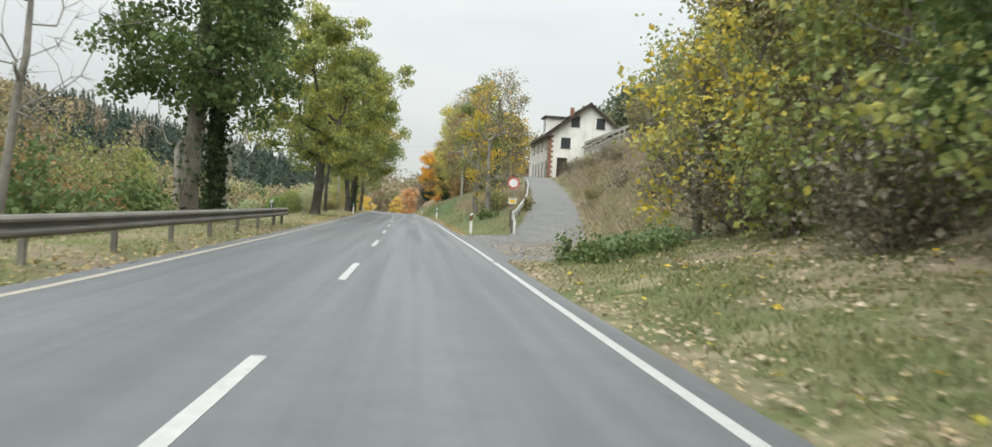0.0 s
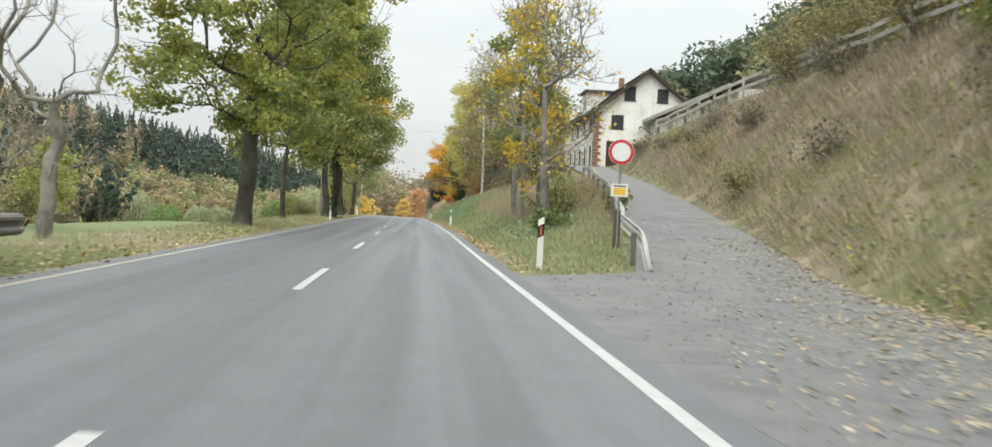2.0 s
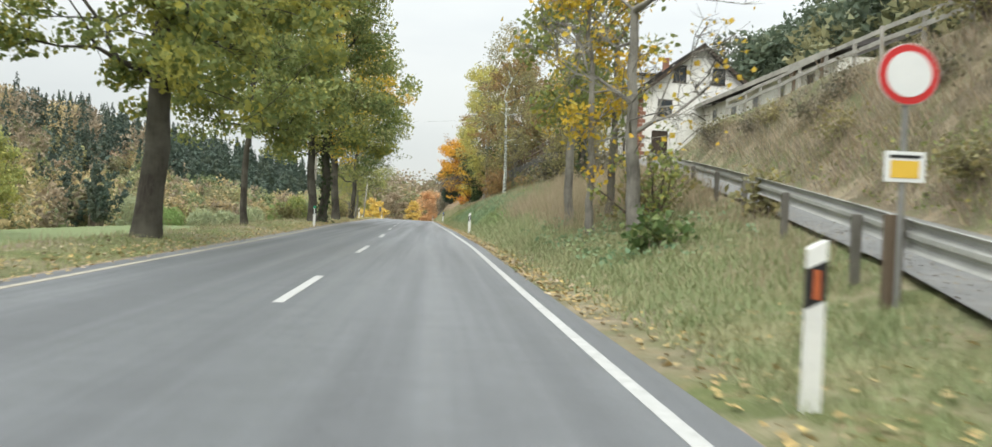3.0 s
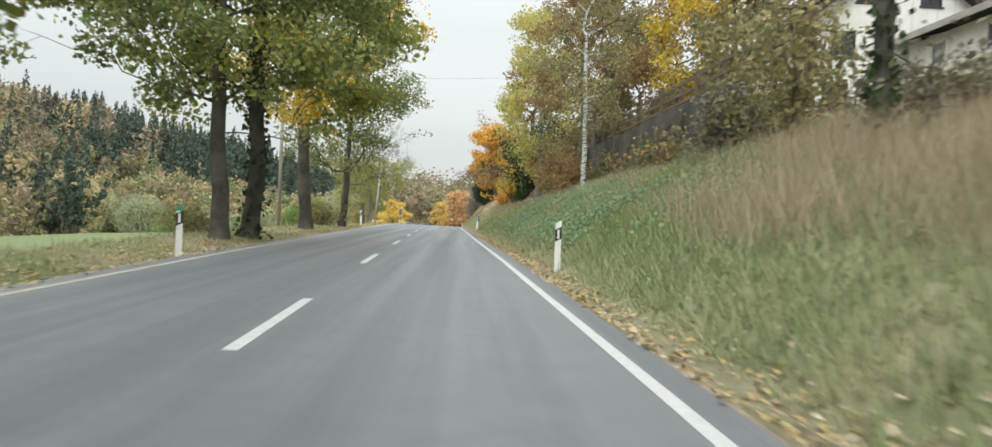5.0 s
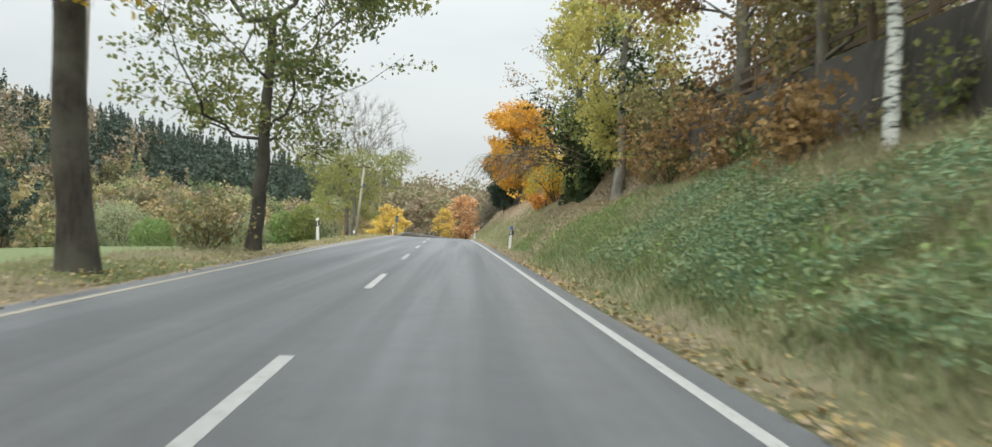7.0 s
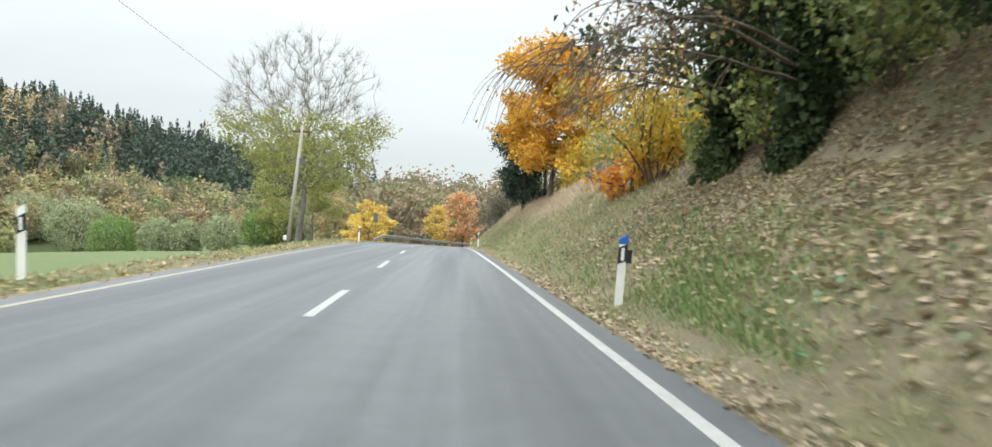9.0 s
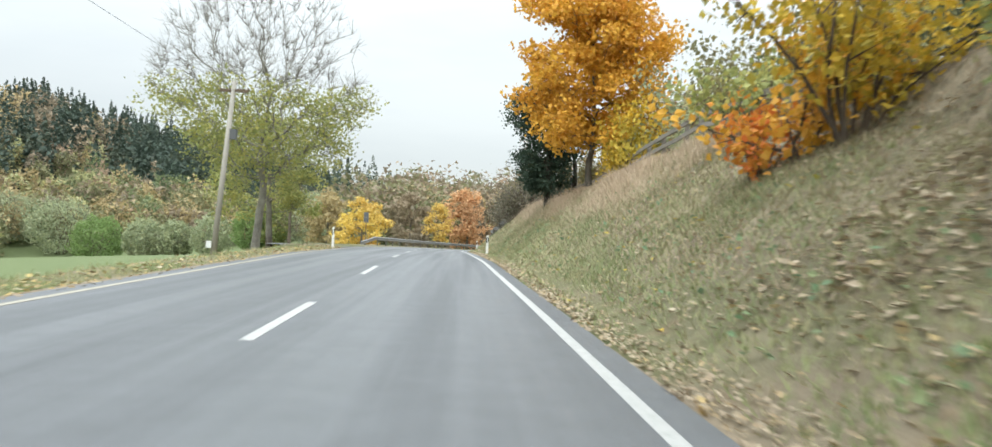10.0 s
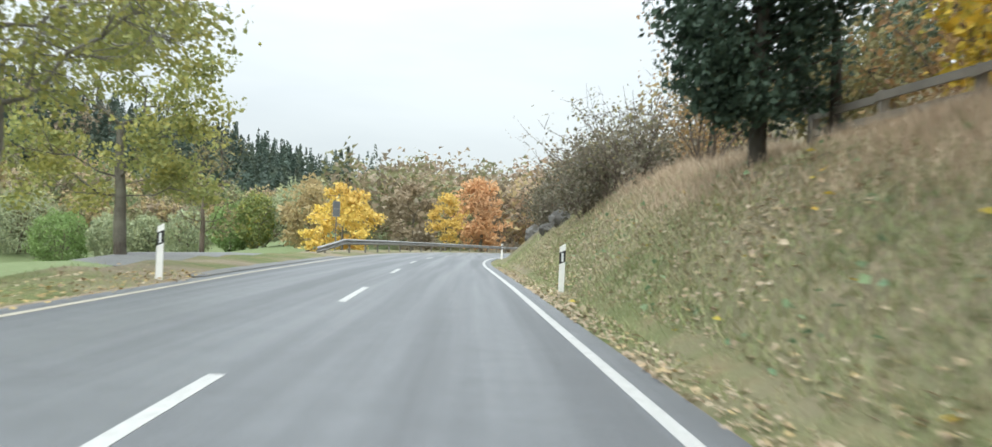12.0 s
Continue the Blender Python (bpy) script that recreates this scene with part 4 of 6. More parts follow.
tree("lime_tree", -5.3, 131.9, "half-bare lime with spreading dark limbs", 11.5, 0.20, 0.27, 4.9, 24, 9, "L_mid", 19000, 0.135, 0.6, "bark_dark", seed=18, group=AV, keep=0.75, twigs=3)
tree("willow_tree", -10.15, 196.8, "large half-bare tree with pale green lower leaves", 13.6, 0.20, 0.27, 5.6, 40, 12, "L_pale", 15000, 0.15, 0.65, "bark_pale", seed=121, low=8.2, rise=1.6, lead=0.15, twig=1.3, twigs=8, even=0.85)
tree("ash_tree", -12.2, 210.3, "pale green tree beside the lane", 9.0, 0.22, 0.34, 4.2, 15, 7, "L_pale", 13000, 0.16, 0.7, "bark", seed=20, keep=0.7)
tree("thin_tree", -13.4, 225.0, "thin half-bare brown tree", 7.0, 0.13, 0.4, 2.6, 14, 7, "L_olive", 1200, 0.14, 0.5, "twig", seed=21, twigs=4)
# bare and leafy trees down the slope on the left
tree("bare_tree", -9.6, 66.0, "tall leafless tree with pale grey trunk", 14, 0.24, 0.22, 3.6, 14, 7, n=0, wood="bark_pale", seed=22, rise=1.7, twigs=5, lead=0.1, twig=1.4)
tree("bare_tree", -13.2, 70.0, "tall leafless tree with pale forked limbs", 14, 0.24, 0.26, 4.6, 14, 7, n=0, wood="bark_pale", seed=23, rise=1.3, twigs=5, lead=0.2, twig=1.4)
tree("bare_tree", -8.9, 34.0, "leafless grey leaning tree", 10.5, 0.13, 0.36, 3.6, 13, 6, n=0, wood="bark_pale", seed=24, rise=1.2, lean=(0.08, 0), twigs=4)
k = 0
for x, y, w, h, leaf, lab in (
    (-10.5, 29, 3.2, 4.2, "L_olive", "olive-brown shrub behind the guard rail"), (-12.5, 35, 3.6, 4.8, "L_olive", "olive shrub behind the guard rail"),
    (-9.8, 38, 2.8, 3.2, "L_green", "green shrub behind the guard rail"), (-13.5, 43, 3.8, 5.2, "L_brown", "brown-olive shrub on the slope"), (-14.5, 29, 4.2, 6.2, "L_brown", "brown shrub behind the guard rail"), (-11.6, 24, 3.4, 5.0, "L_olive", "olive-brown shrub behind the guard rail"), (-16, 47, 4.6, 6.4, "L_olive", "tall olive shrub below the road"),
    # The first shrub here takes darker leaves in place of the trees' shade
    (-10.2, 49, 2.6, 3.0, "L_green", "dark green shrub by the verge"), (-15, 52, 4.2, 5.6, "L_olive", "olive shrub on the slope"),
    (-12.5, 58, 3.4, 4.2, "L_olive", "olive shrub on the slope"), (-16.5, 62, 4.4, 5.0, "L_turning", "green-yellow shrub below the road"),
    (-19, 70, 4.4, 4.6, "L_olive", "olive shrub below the road"), (-15.5, 68, 2.6, 2.6, "L_bright", "fresh green round shrub"),
    (-17, 26, 4.5, 6.0, "L_olive", "tall olive-brown shrub below the road"), (-20, 38, 5.0, 7.0, "L_brown", "tall brown shrub below the road"), (-22, 50, 5.0, 7.0, "L_olive", "tall olive shrub below the road")):
    k += 1
    bush("shrub", x, y, lab, w, h, leaf, int(2300 + 350 * h), 0.2, 12, 100 + k, group="shrubs below the road")
for k, (x, y, w, h, leaf, lab) in enumerate((
    (-89, 390, 11.5, 10.5, "L_bright", "round fresh green willow at the meadow's edge"), (-106, 410, 16, 12.5, "L_willow", "broad grey-green willow at the meadow's edge"),
    (-77, 387, 9, 9, "L_willow", "round grey-green willow at the meadow's edge"), (-69, 385, 7.5, 8, "L_willow", "grey-green willow in a row of willows"),
    (-59, 380, 9, 8.5, "L_willow", "grey-green willow in a row of willows"), (-48, 372, 8, 8.5, "L_bright", "round fresh green willow in a row"),
    (-43, 370, 7, 9.5, "L_turning", "yellow-green bush between two willows"), (-35, 374, 12, 11, "L_willow", "broad grey-green willow beyond the field lane"),
    (-24, 376, 10, 9, "L_willow", "grey-green bush beyond the field lane"), (-122, 415, 14, 12, "L_willow", "grey-green willow below the wood"),
    (-138, 400, 14, 12, "L_olive", "olive willow below the wood"))):
    bush("willow_bush", x, y, lab, w * 1.1, h * 1.15, leaf, 9500 if k < 4 else 6000, 0.5, 12, 200 + k, group="willows at the meadow's edge", dome=True)
tree("meadow_tree", -28.5, 118, "pale green young tree on the meadow", 7.0, 0.14, 0.28, 2.2, 12, 6, "L_pale", 6000, 0.2, 0.7, "bark", seed=207)
bush("tall_bush", -34, 126, "tall olive-green bush on the meadow", 5.0, 7.0, "L_olive", 4200, 0.3, 14, 208)
for k, (x, y) in enumerate(((-61, 234), (-58, 230), (-66, 239))):
    bush("spruce", x, y, "slim dark green spruce on the meadow", 2.4, 12.0 - k, "L_fir", 5000, 0.42, 9, 220 + k, "conifer", group="spruces on the meadow", spread=0.22)
for x, y, s, w, h, leaf in ((-6.2, 130.5, 1, 1.6, 1.3, "L_olive"), (-7.2, 108, 2, 1.6, 1.3, "L_olive")):
    bush("low_shrub", x, y, "low green and brown shrub at a tree's foot", w, h, leaf, 1300, 0.12, 9, 230 + s, group="low shrubs on the verge")

# yellow and orange trees where the road bends away
tree("yellow_tree", -11.8, 262, "golden-yellow maple beyond the guard rail", 7.0, 0.15, 0.26, 3.2, 14, 6, "W_gold2", 5000, 0.3, 0.7, "bark", seed=31)
tree("yellow_tree", -3.4, 285, "small yellow tree beyond the bend", 6.4, 0.14, 0.3, 2.2, 12, 5, "W_gold2", 2200, 0.3, 0.6, "bark", seed=32)
tree("orange_tree", 0.8, 330, "orange beech beyond the bend", 13, 0.3, 0.25, 5.0, 14, 6, "W_orange", 5000, 0.5, 1.2, "bark", seed=33)
tree("orange_tree", -9.5, 322, "brown tree beyond the bend", 12, 0.3, 0.25, 5.0, 14, 6, "W_brown", 4000, 0.5, 1.2, "bark", seed=34)
tree("yellow_tree", -21, 300, "yellow tree beyond the bend", 10, 0.25, 0.25, 4.2, 14, 6, "W_gold", 4000, 0.45, 1.1, "bark", seed=35)

# right: the wooded slope before the junction
k = 0
for x, y, h, sp, leaf, n, lab in (
    (8.3, 33.0, 5.6, 2.3, "L_maple", 1900, "yellow-green young maple on the slope"), (10.4, 36.0, 6.0, 2.2, "L_olive", 4600, "olive young tree on the slope"), (10.6, 26.0, 7.5, 2.8, "L_turning", 6500, "green-yellow hazel on the slope"),
    (10.2, 21.5, 7.5, 3.0, "L_green", 7000, "green hazel overhanging the slope"), (12.5, 31.5, 9.0, 3.4, "L_turning", 7000, "green-yellow tree on the slope"),
    (13.0, 24.5, 9.5, 3.4, "L_olive", 6000, "olive-green tree on the slope"), (15.0, 28.5, 11, 3.8, "L_green", 6500, "green tree on the slope"),
    (13.5, 37.0, 8.5, 3.0, "L_olive", 5000, "olive tree by the side road's bank"), (16.0, 35.0, 10, 3.6, "L_turning", 6000, "turning tree above the bank"),
    (17.0, 43.0, 8.5, 3.2, "L_turning", 5000, "green-yellow tree at the bank's top"), (12.0, 17.5, 9.0, 3.2, "L_turning", 6000, "turning tree on the slope"),
    (18.2, 50.5, 7.5, 2.8, "L_olive", 4000, "olive tree at the bank's top"), (19.0, 30.0, 12, 4.0, "L_green", 6000, "tall green tree on the slope")):
    k += 1
    tree("slope_tree", x, y, lab, h, 0.08 + 0.007 * h, 0.14, sp, 16, 7, leaf, int(n * 1.3), 0.165, 0.62, "bark" if k % 3 else "bark_pale", seed=300 + k, group="trees on the slope", keep=0.8)
for x, y, s, leaf in ((8.8, 28.2, 1, "L_turning"), (9.2, 23.2, 2, "L_turning"), (9.0, 19.6, 4, "L_turning"), (11.2, 34.8, 5, "L_olive"), (10.8, 37.6, 6, "L_green"), (11.5, 40.5, 7, "L_olive"), (12.2, 45.5, 9, "L_green"), (12.4, 41.8, 10, "L_turning"), (11.4, 43.4, 11, "L_olive"), (12.6, 48.6, 12, "L_olive"), (13.4, 45.2, 13, "L_turning")):
    bush("undergrowth_shrub", x, y, "leafy undergrowth shrub on the slope", 2.2, 2.3, leaf, 2600, 0.15, 11, 330 + s, group="undergrowth shrubs")
for k, (x, y) in enumerate(((8.2, 17.5), (9.0, 20.5), (8.3, 23.0), (9.2, 25.6), (10.2, 28.4), (8.8, 31.0), (10.0, 33.0), (9.6, 14.5), (10.6, 39.2), (11.0, 42.0), (12.0, 46.8), (12.3, 50.2))):
    bush("brush", x, y, "dark brown tangled brush under the trees", 2.4, 1.5, "L_bramble", 1900, 0.12, 14, 960 + k, "brush", group="brush under the trees", spread=1.3)
for x, y, s in ((5.4, 30.6, 1), (6.2, 30.2, 2), (6.9, 30.9, 3), (4.9, 31.0, 4)):
    bush("low_juniper", x, y, "low dark green shrub on the verge", 1.0, 0.5, "L_green", 1300, 0.10, 10, 345 + s, group="low dark shrubs on the verge", spread=1.8)

for k, (x, y, w, h, leaf) in enumerate(((12.6, 43.5, 2.6, 3.6, "L_turning"), (13.8, 47.5, 3.0, 4.6, "L_turning"), (15.0, 51.0, 3.0, 4.6, "L_turning"), (16.0, 46.5, 3.4, 5.5, "L_turning"), (15.6, 55.5, 2.6, 3.8, "L_turning"), (17.8, 56.0, 3.0, 5.5, "L_turning"), (17.6, 61.0, 2.6, 4.0, "L_turning"), (17.9, 67.0, 2.4, 3.4, "L_olive"), (18.0, 73.0, 2.6, 3.2, "L_olive"), (18.4, 78.0, 2.4, 2.6, "L_olive"), (14.4, 43.0, 3.0, 5.0, "L_turning"), (18.5, 63.0, 3.0, 5.0, "L_turning"))):
    bush("bank_top_shrub", x, y, "tangled yellow-green shrub on the upper bank", w, h, leaf, int(1100 + 520 * h), 0.15, 14, 360 + k, group="shrubs on the upper bank")
for k, (x, y, w, h, leaf) in enumerate(((16.6, 75.0, 2.2, 2.4, "L_olive"), (16.9, 71.5, 2.6, 3.2, "L_olive"), (16.8, 65.0, 3.0, 3.6, "L_olive"), (16.5, 58.0, 3.0, 3.6, "L_turning"), (15.0, 57.0, 2.6, 2.6, "L_turning"))):
    bush("bank_scrub", x, y, "tangled brown and olive scrub on the bank", w, h, leaf, int(1000 + 600 * h), 0.14, 14, 380 + k, group="scrub on the upper bank")
SCRUB = np.random.default_rng(970)
for k in range(16):
    y = 44 + 56 * (k + SCRUB.random()) / 16
    lo = side_x(y) + side_w(y) + 0.9
    x = lo + (16.2 - lo) * (SCRUB.random() ** 0.8)
    bush("bank_bramble", x, y, "low brown bramble clump on the bank" if k % 3 else "low olive-green clump on the bank", 1.5 + SCRUB.random(), 0.5 + 0.5 * SCRUB.random(), "L_bramble" if k % 3 else "L_olive", 1100, 0.11, 11, 971 + k, "scrub", group="brambles on the upper bank", spread=2.0)
# Added trees, trunks out of view, that shade the slope and overhang it
for k, (x, y, h, sp) in enumerate(((9.0, 14.5, 9.0, 4.2), (9.6, 6.5, 10.0, 4.4))):
    tree("overhanging_tree", x, y, "green hazel leaning out over the verge", h, 0.17, 0.14, sp, 16, 7, "L_green", 9000, 0.15, 0.6, "bark", seed=395 + k, group="trees on the slope", lean=(-0.08, 0))
# right: trees on the wedge and along the bank
tree("alder_tree", 5.9, 69.6, "nearly bare tree with a dome of twigs on the wedge", 8.6, 0.15, 0.24, 2.9, 26, 9, "L_yellow", 500, 0.13, 0.45, "bark_pale", seed=41, rise=1.3, lean=(-0.03, 0), twigs=5)
tree("yellow_tree", 5.35, 71.8, "slender tree with bright yellow hanging leaves", 8.6, 0.09, 0.12, 1.5, 18, 6, "L_yellow", 2900, 0.13, 0.4, "bark_pale", seed=43, rise=1.4)
bush("yellow_shrub", 6.3, 69.9, "yellow-green shrub at a tree's foot", 0.9, 2.3, "L_turning", 700, 0.12, 9, 346)
tree("alder_tree", 5.4, 76.4, "slender tree with olive-yellow leaves", 9.5, 0.12, 0.3, 1.6, 15, 6, "L_turning", 5000, 0.15, 0.55, "bark_pale", seed=42, rise=1.5)
tree("slim_tree", 6.1, 74.0, "slim tree with sparse olive leaves", 8.0, 0.1, 0.3, 1.5, 14, 6, "L_turning", 1500, 0.14, 0.5, "bark", seed=44, rise=1.5)
tree("birch_tree", 6.5, 118.2, "white-barked birch with hanging grey-olive leaves", 12, 0.115, 0.26, 3.1, 16, 7, "L_birch", 8500, 0.115, 0.6, "birch", seed=45, rise=1.0)
tree("hornbeam", 8.1, 92.2, "tall tree on the bank with a bare dark trunk", 10.5, 0.16, 0.6, 2.6, 14, 6, "L_olive", 3200, 0.14, 0.6, "bark_dark", seed=46, keep=0.7, ivy=700)
tree("poplar_tree", 6.4, 142.5, "tall pale-green tree with many upright stems", 13, 0.22, 0.14, 3.7, 22, 8, "L_poplar", 17000, 0.17, 0.65, "bark_pale", seed=48, rise=1.4)
tree("beech_tree", 7.9, 131.5, "beech with hanging brown leaves", 10.5, 0.22, 0.3, 3.9, 22, 8, "L_brown", 19000, 0.15, 0.6, "bark", seed=50, rise=0.4, keep=0.8)
tree("beech_tree", 7.8, 124.5, "olive-brown tree beside the retaining wall", 9.5, 0.16, 0.2, 3.0, 15, 6, "L_olive", 5500, 0.15, 0.6, "bark", seed=51)


tree("terrace_tree", 11.2, 117.0, "yellow-leaved tree behind the fence", 7.0, 0.13, 0.2, 2.8, 15, 6, "L_yellow", 7000, 0.16, 0.65, "bark", seed=55, group="trees behind the retaining wall")
tree("terrace_tree", 11.6, 124.0, "brown-leaved tree behind the fence", 7.5, 0.14, 0.2, 3.0, 15, 6, "L_brown", 9000, 0.16, 0.65, "bark_dark", seed=56, group="trees behind the retaining wall")
tree("terrace_tree", 11.0, 131.0, "olive tree behind the fence", 7.0, 0.13, 0.2, 2.8, 15, 6, "L_olive", 8000, 0.16, 0.65, "bark_dark", seed=57, group="trees behind the retaining wall")
tree("terrace_tree", 10.9, 111.0, "olive-brown tree behind the fence", 6.0, 0.12, 0.2, 2.4, 15, 6, "L_olive", 6000, 0.16, 0.65, "bark_dark", seed=58, group="trees behind the retaining wall")


def hanging_boughs(root, seed, count=5):
    """Long boughs that reach out over the verge, with drooping twigs."""
    rng = np.random.default_rng(seed)
    for k in range(count):
        P, Q, R0, R1, pts = [], [], [], [], []
        p, r = np.array([-0.1, -0.1, 1.25 + 0.25 * k]), 0.05
        d = np.array([-0.9, -0.75 + 0.25 * k, 0.27])
        d /= np.linalg.norm(d)
        for i in range(8):
            d = d + rng.normal(size=3) * 0.08 + [0, 0, -0.075]
            d /= np.linalg.norm(d)
            q = p + d * 0.62
            P.append(p), Q.append(q), R0.append(r), R1.append(r * 0.82)
            p, r = q, r * 0.82
            for j in range(5 if i > 1 else 0):
                a, e, s = p.copy(), d + rng.normal(size=3) * 0.5, 0.011
                for m in range(5):
                    e = e + [-0.05, 0, -0.42]
                    e = e / np.linalg.norm(e)
                    b = a + e * (0.25 + 0.2 * rng.random())
                    if b[2] < 0.45:
                        break
                    P.append(a), Q.append(b), R0.append(s), R1.append(s * 0.8)
                    a, s = b, s * 0.8
                    pts.append(b)
        V, F = tubes(P, Q, R0, R1, 4)
        tagged(solid("hanging_bough", V, F, "twig", root, "drooping bough with bare twigs"), kind="stuff")
        pts = np.array(pts)
        at = pts[rng.integers(0, len(pts), 45)] + rng.normal(size=(45, 3)) * 0.06
        V, F = leaves(at, 0.09, rng)
        tagged(solid("bough_leaves", V, F, "L_brown", root), kind="stuff")


ivy_root = tree("ivy_tree", 6.1, 154.8, "ivy-clad tree with a black-green trunk", 11, 0.26, 0.25, 4.6, 18, 9, "L_brown", 3600, 0.12, 0.5, "bark_dark", seed=52, ivy=8000, rise=0.35)
hanging_boughs(ivy_root, 77, 3)
second_root = tree("ivy_tree", 6.35, 150.7, "ivy-clad tree with yellow-green leaves", 11, 0.24, 0.3, 3.2, 18, 8, "L_turning", 6500, 0.15, 0.55, "bark_dark", seed=53, ivy=8000, keep=0.7)
hanging_boughs(second_root, 78, 3)
tree("golden_maple", 4.95, 185.2, "golden-orange maple on the bank", 8.6, 0.125, 0.2, 3.1, 26, 9, "L_gold", 33000, 0.17, 0.7, "bark", seed=54, rise=0.7, lead=0.6, even=0.6)
k = 0
for x, y, w, h, leaf, n, lab in (
    (5.8, 161.5, 2.0, 3.5, "L_yellow", 3800, "golden-yellow shrub on the bank"), (5.4, 162.4, 1.4, 2.3, "L_gold", 1200, "orange shrub on the bank"), (4.9, 163.0, 1.0, 1.2, "L_red", 600, "small red-orange shrub on the bank"),
    (6.6, 163.0, 1.2, 2.6, "L_yellow", 1800, "yellow shrub on the bank"), (5.75, 182.4, 1.9, 2.4, "L_yellow", 3800, "bright yellow bush by the fence"),
    (6.0, 166.8, 0.7, 1.1, "L_red", 260, "small red-leaved bush by the fence"), (6.3, 168.0, 1.4, 1.9, "L_pale", 1500, "pale green bush by the fence"), (8.4, 152.0, 2.6, 4.4, "L_ivy", 4200, "tall dark ivy-covered thicket"), (8.0, 143.5, 2.4, 4.0, "L_ivy", 3800, "tall dark ivy-covered thicket"), (7.0, 153.6, 2.4, 4.6, "L_ivy", 6500, "tall dark ivy-covered thicket"), (7.4, 156.2, 2.2, 4.2, "L_ivy", 5000, "tall dark ivy-covered thicket"), (6.2, 157.5, 1.4, 1.6, "L_turning", 1300, "yellow-green shrub beneath the ivy tree"), (7.9, 67.5, 1.0, 0.9, "L_olive", 500, "dry olive brush beside the rail"), (6.6, 71.5, 1.3, 1.2, "L_olive", 700, "dry brown brush on the wedge"), (8.3, 97.6, 2.7, 2.9, "L_olive", 3600, "twiggy olive shrub on the shoulder"), (9.9, 103.0, 1.2, 1.0, "L_bramble", 900, "low brown shrub on the shoulder"), (9.4, 94.5, 1.8, 1.0, "L_bramble", 1300, "low brown bramble on the shoulder"), (7.6, 146.0, 2.0, 1.7, "L_ivy", 2200, "dark green ivy-covered hedge"),
    (7.2, 149.0, 2.2, 2.6, "L_mid", 3000, "deep green hedge shrub on the bank"), (8.0, 142.5, 2.0, 2.0, "L_ivy", 2600, "dark green ivy-covered hedge"),
    (7.3, 130.0, 2.0, 2.2, "L_brown", 2000, "brown beech thicket by the wall"), (8.8, 133.5, 2.4, 3.2, "L_brown", 2600, "tall brown beech thicket"), (7.4, 139.0, 2.0, 2.6, "L_olive", 2600, "olive-green hedge shrub on bank"), (7.0, 135.5, 2.0, 2.2, "L_brown", 2400, "brown shrub beneath the beech"),
    (7.3, 152.6, 2.1, 3.2, "L_ivy", 3600, "dark green ivy-covered hedge"), (6.4, 152.8, 1.4, 2.4, "L_turning", 1800, "yellow-green shrub between the ivy trees"), (8.9, 90.5, 2.2, 0.9, "L_bramble", 1800, "low brown bramble on the bank"),
    (7.7, 100.4, 1.8, 1.7, "L_bramble", 1700, "grey-brown twiggy shrub on the bank"), (5.4, 66.0, 0.8, 0.7, "L_green", 700, "low green shrub on the wedge"),
    (6.2, 121.5, 1.6, 1.6, "L_brown", 1500, "brown shrub beside the birch")):
    k += 1
    bush("bank_shrub", x, y, lab, w, h, leaf, n, 0.15, 11, 400 + k, group="shrubs on the bank")


def pine(x, y, h, label, seed, w=1.75):
    rng = np.random.default_rng(seed)
    root = thing("pine_tree", (x, y, on_ground(x, y)), label, "conifer")
    V, F = tubes([(0, 0, -0.3), (0, 0, h * 0.5)], [(0, 0, h * 0.5), (-0.3, 0, h)], [0.16, 0.10], [0.10, 0.02], 8)
    solid("trunk", V, F, "bark_dark", root, smooth=True)
    V, F = tubes([(1.3, 0.2, -0.3), (1.25, 0.2, h * 0.4)], [(1.25, 0.2, h * 0.4), (0.7, 0.1, h * 0.8)], [0.12, 0.09], [0.09, 0.03], 8)
    solid("second_stem", V, F, "bark_dark", root, smooth=True)
    P, Q, pts = [], [], []
    for k in range(130):
        f = 0.14 + 0.86 * rng.random()
        th = rng.random() * 6.283
        reach = w * np.sin(np.pi * (0.10 + 0.62 * f)) * (1 - 2.5 * max(0.0, f - 0.8)) * (0.75 + 0.4 * rng.random())
        p = np.array([-0.35 * f, 0, h * f])
        q = p + np.array([np.cos(th) * reach, np.sin(th) * reach, reach * 0.35])
        P.append(p), Q.append(q)
        for s in np.linspace(0.35, 1, 6):
            pts.append(p + (q - p) * s)
    V, F = tubes(P, Q, np.full(130, 0.03), np.full(130, 0.008), 4)
    tagged(solid("branchwork", V, F, "bark_dark", root), kind="stuff")
    pts = np.array(pts)
    at = pts[rng.integers(0, len(pts), 24000)] + rng.normal(size=(24000, 3)) * 0.17
    V, F = leaves(at, 0.115, rng)
    tagged(solid("needle_mass", V, F, "L_pine", root), kind="stuff")


pine(4.0, 192.5, 5.4, "dark green pine with dense needles on the bank", 61, 1.6)
for k, (x, y, w, h, leaf) in enumerate(((7.6, 191.0, 2.0, 3.2, "L_yellow"), (8.4, 194.5, 2.4, 3.6, "L_brown"), (7.0, 196.5, 2.0, 2.6, "L_olive"), (9.2, 189.5, 2.6, 4.0, "L_olive"), (8.0, 177.0, 2.0, 3.0, "L_olive"), (8.4, 181.5, 2.2, 3.4, "L_willow"), (8.8, 172.5, 2.2, 3.2, "L_olive"), (9.6, 185.0, 2.4, 3.6, "L_brown"))):
    bush("fence_thicket", x, y, "brown and yellow thicket behind the rail fence", w, h, leaf, 4200, 0.14, 13, 640 + k, group="thicket behind the fence")
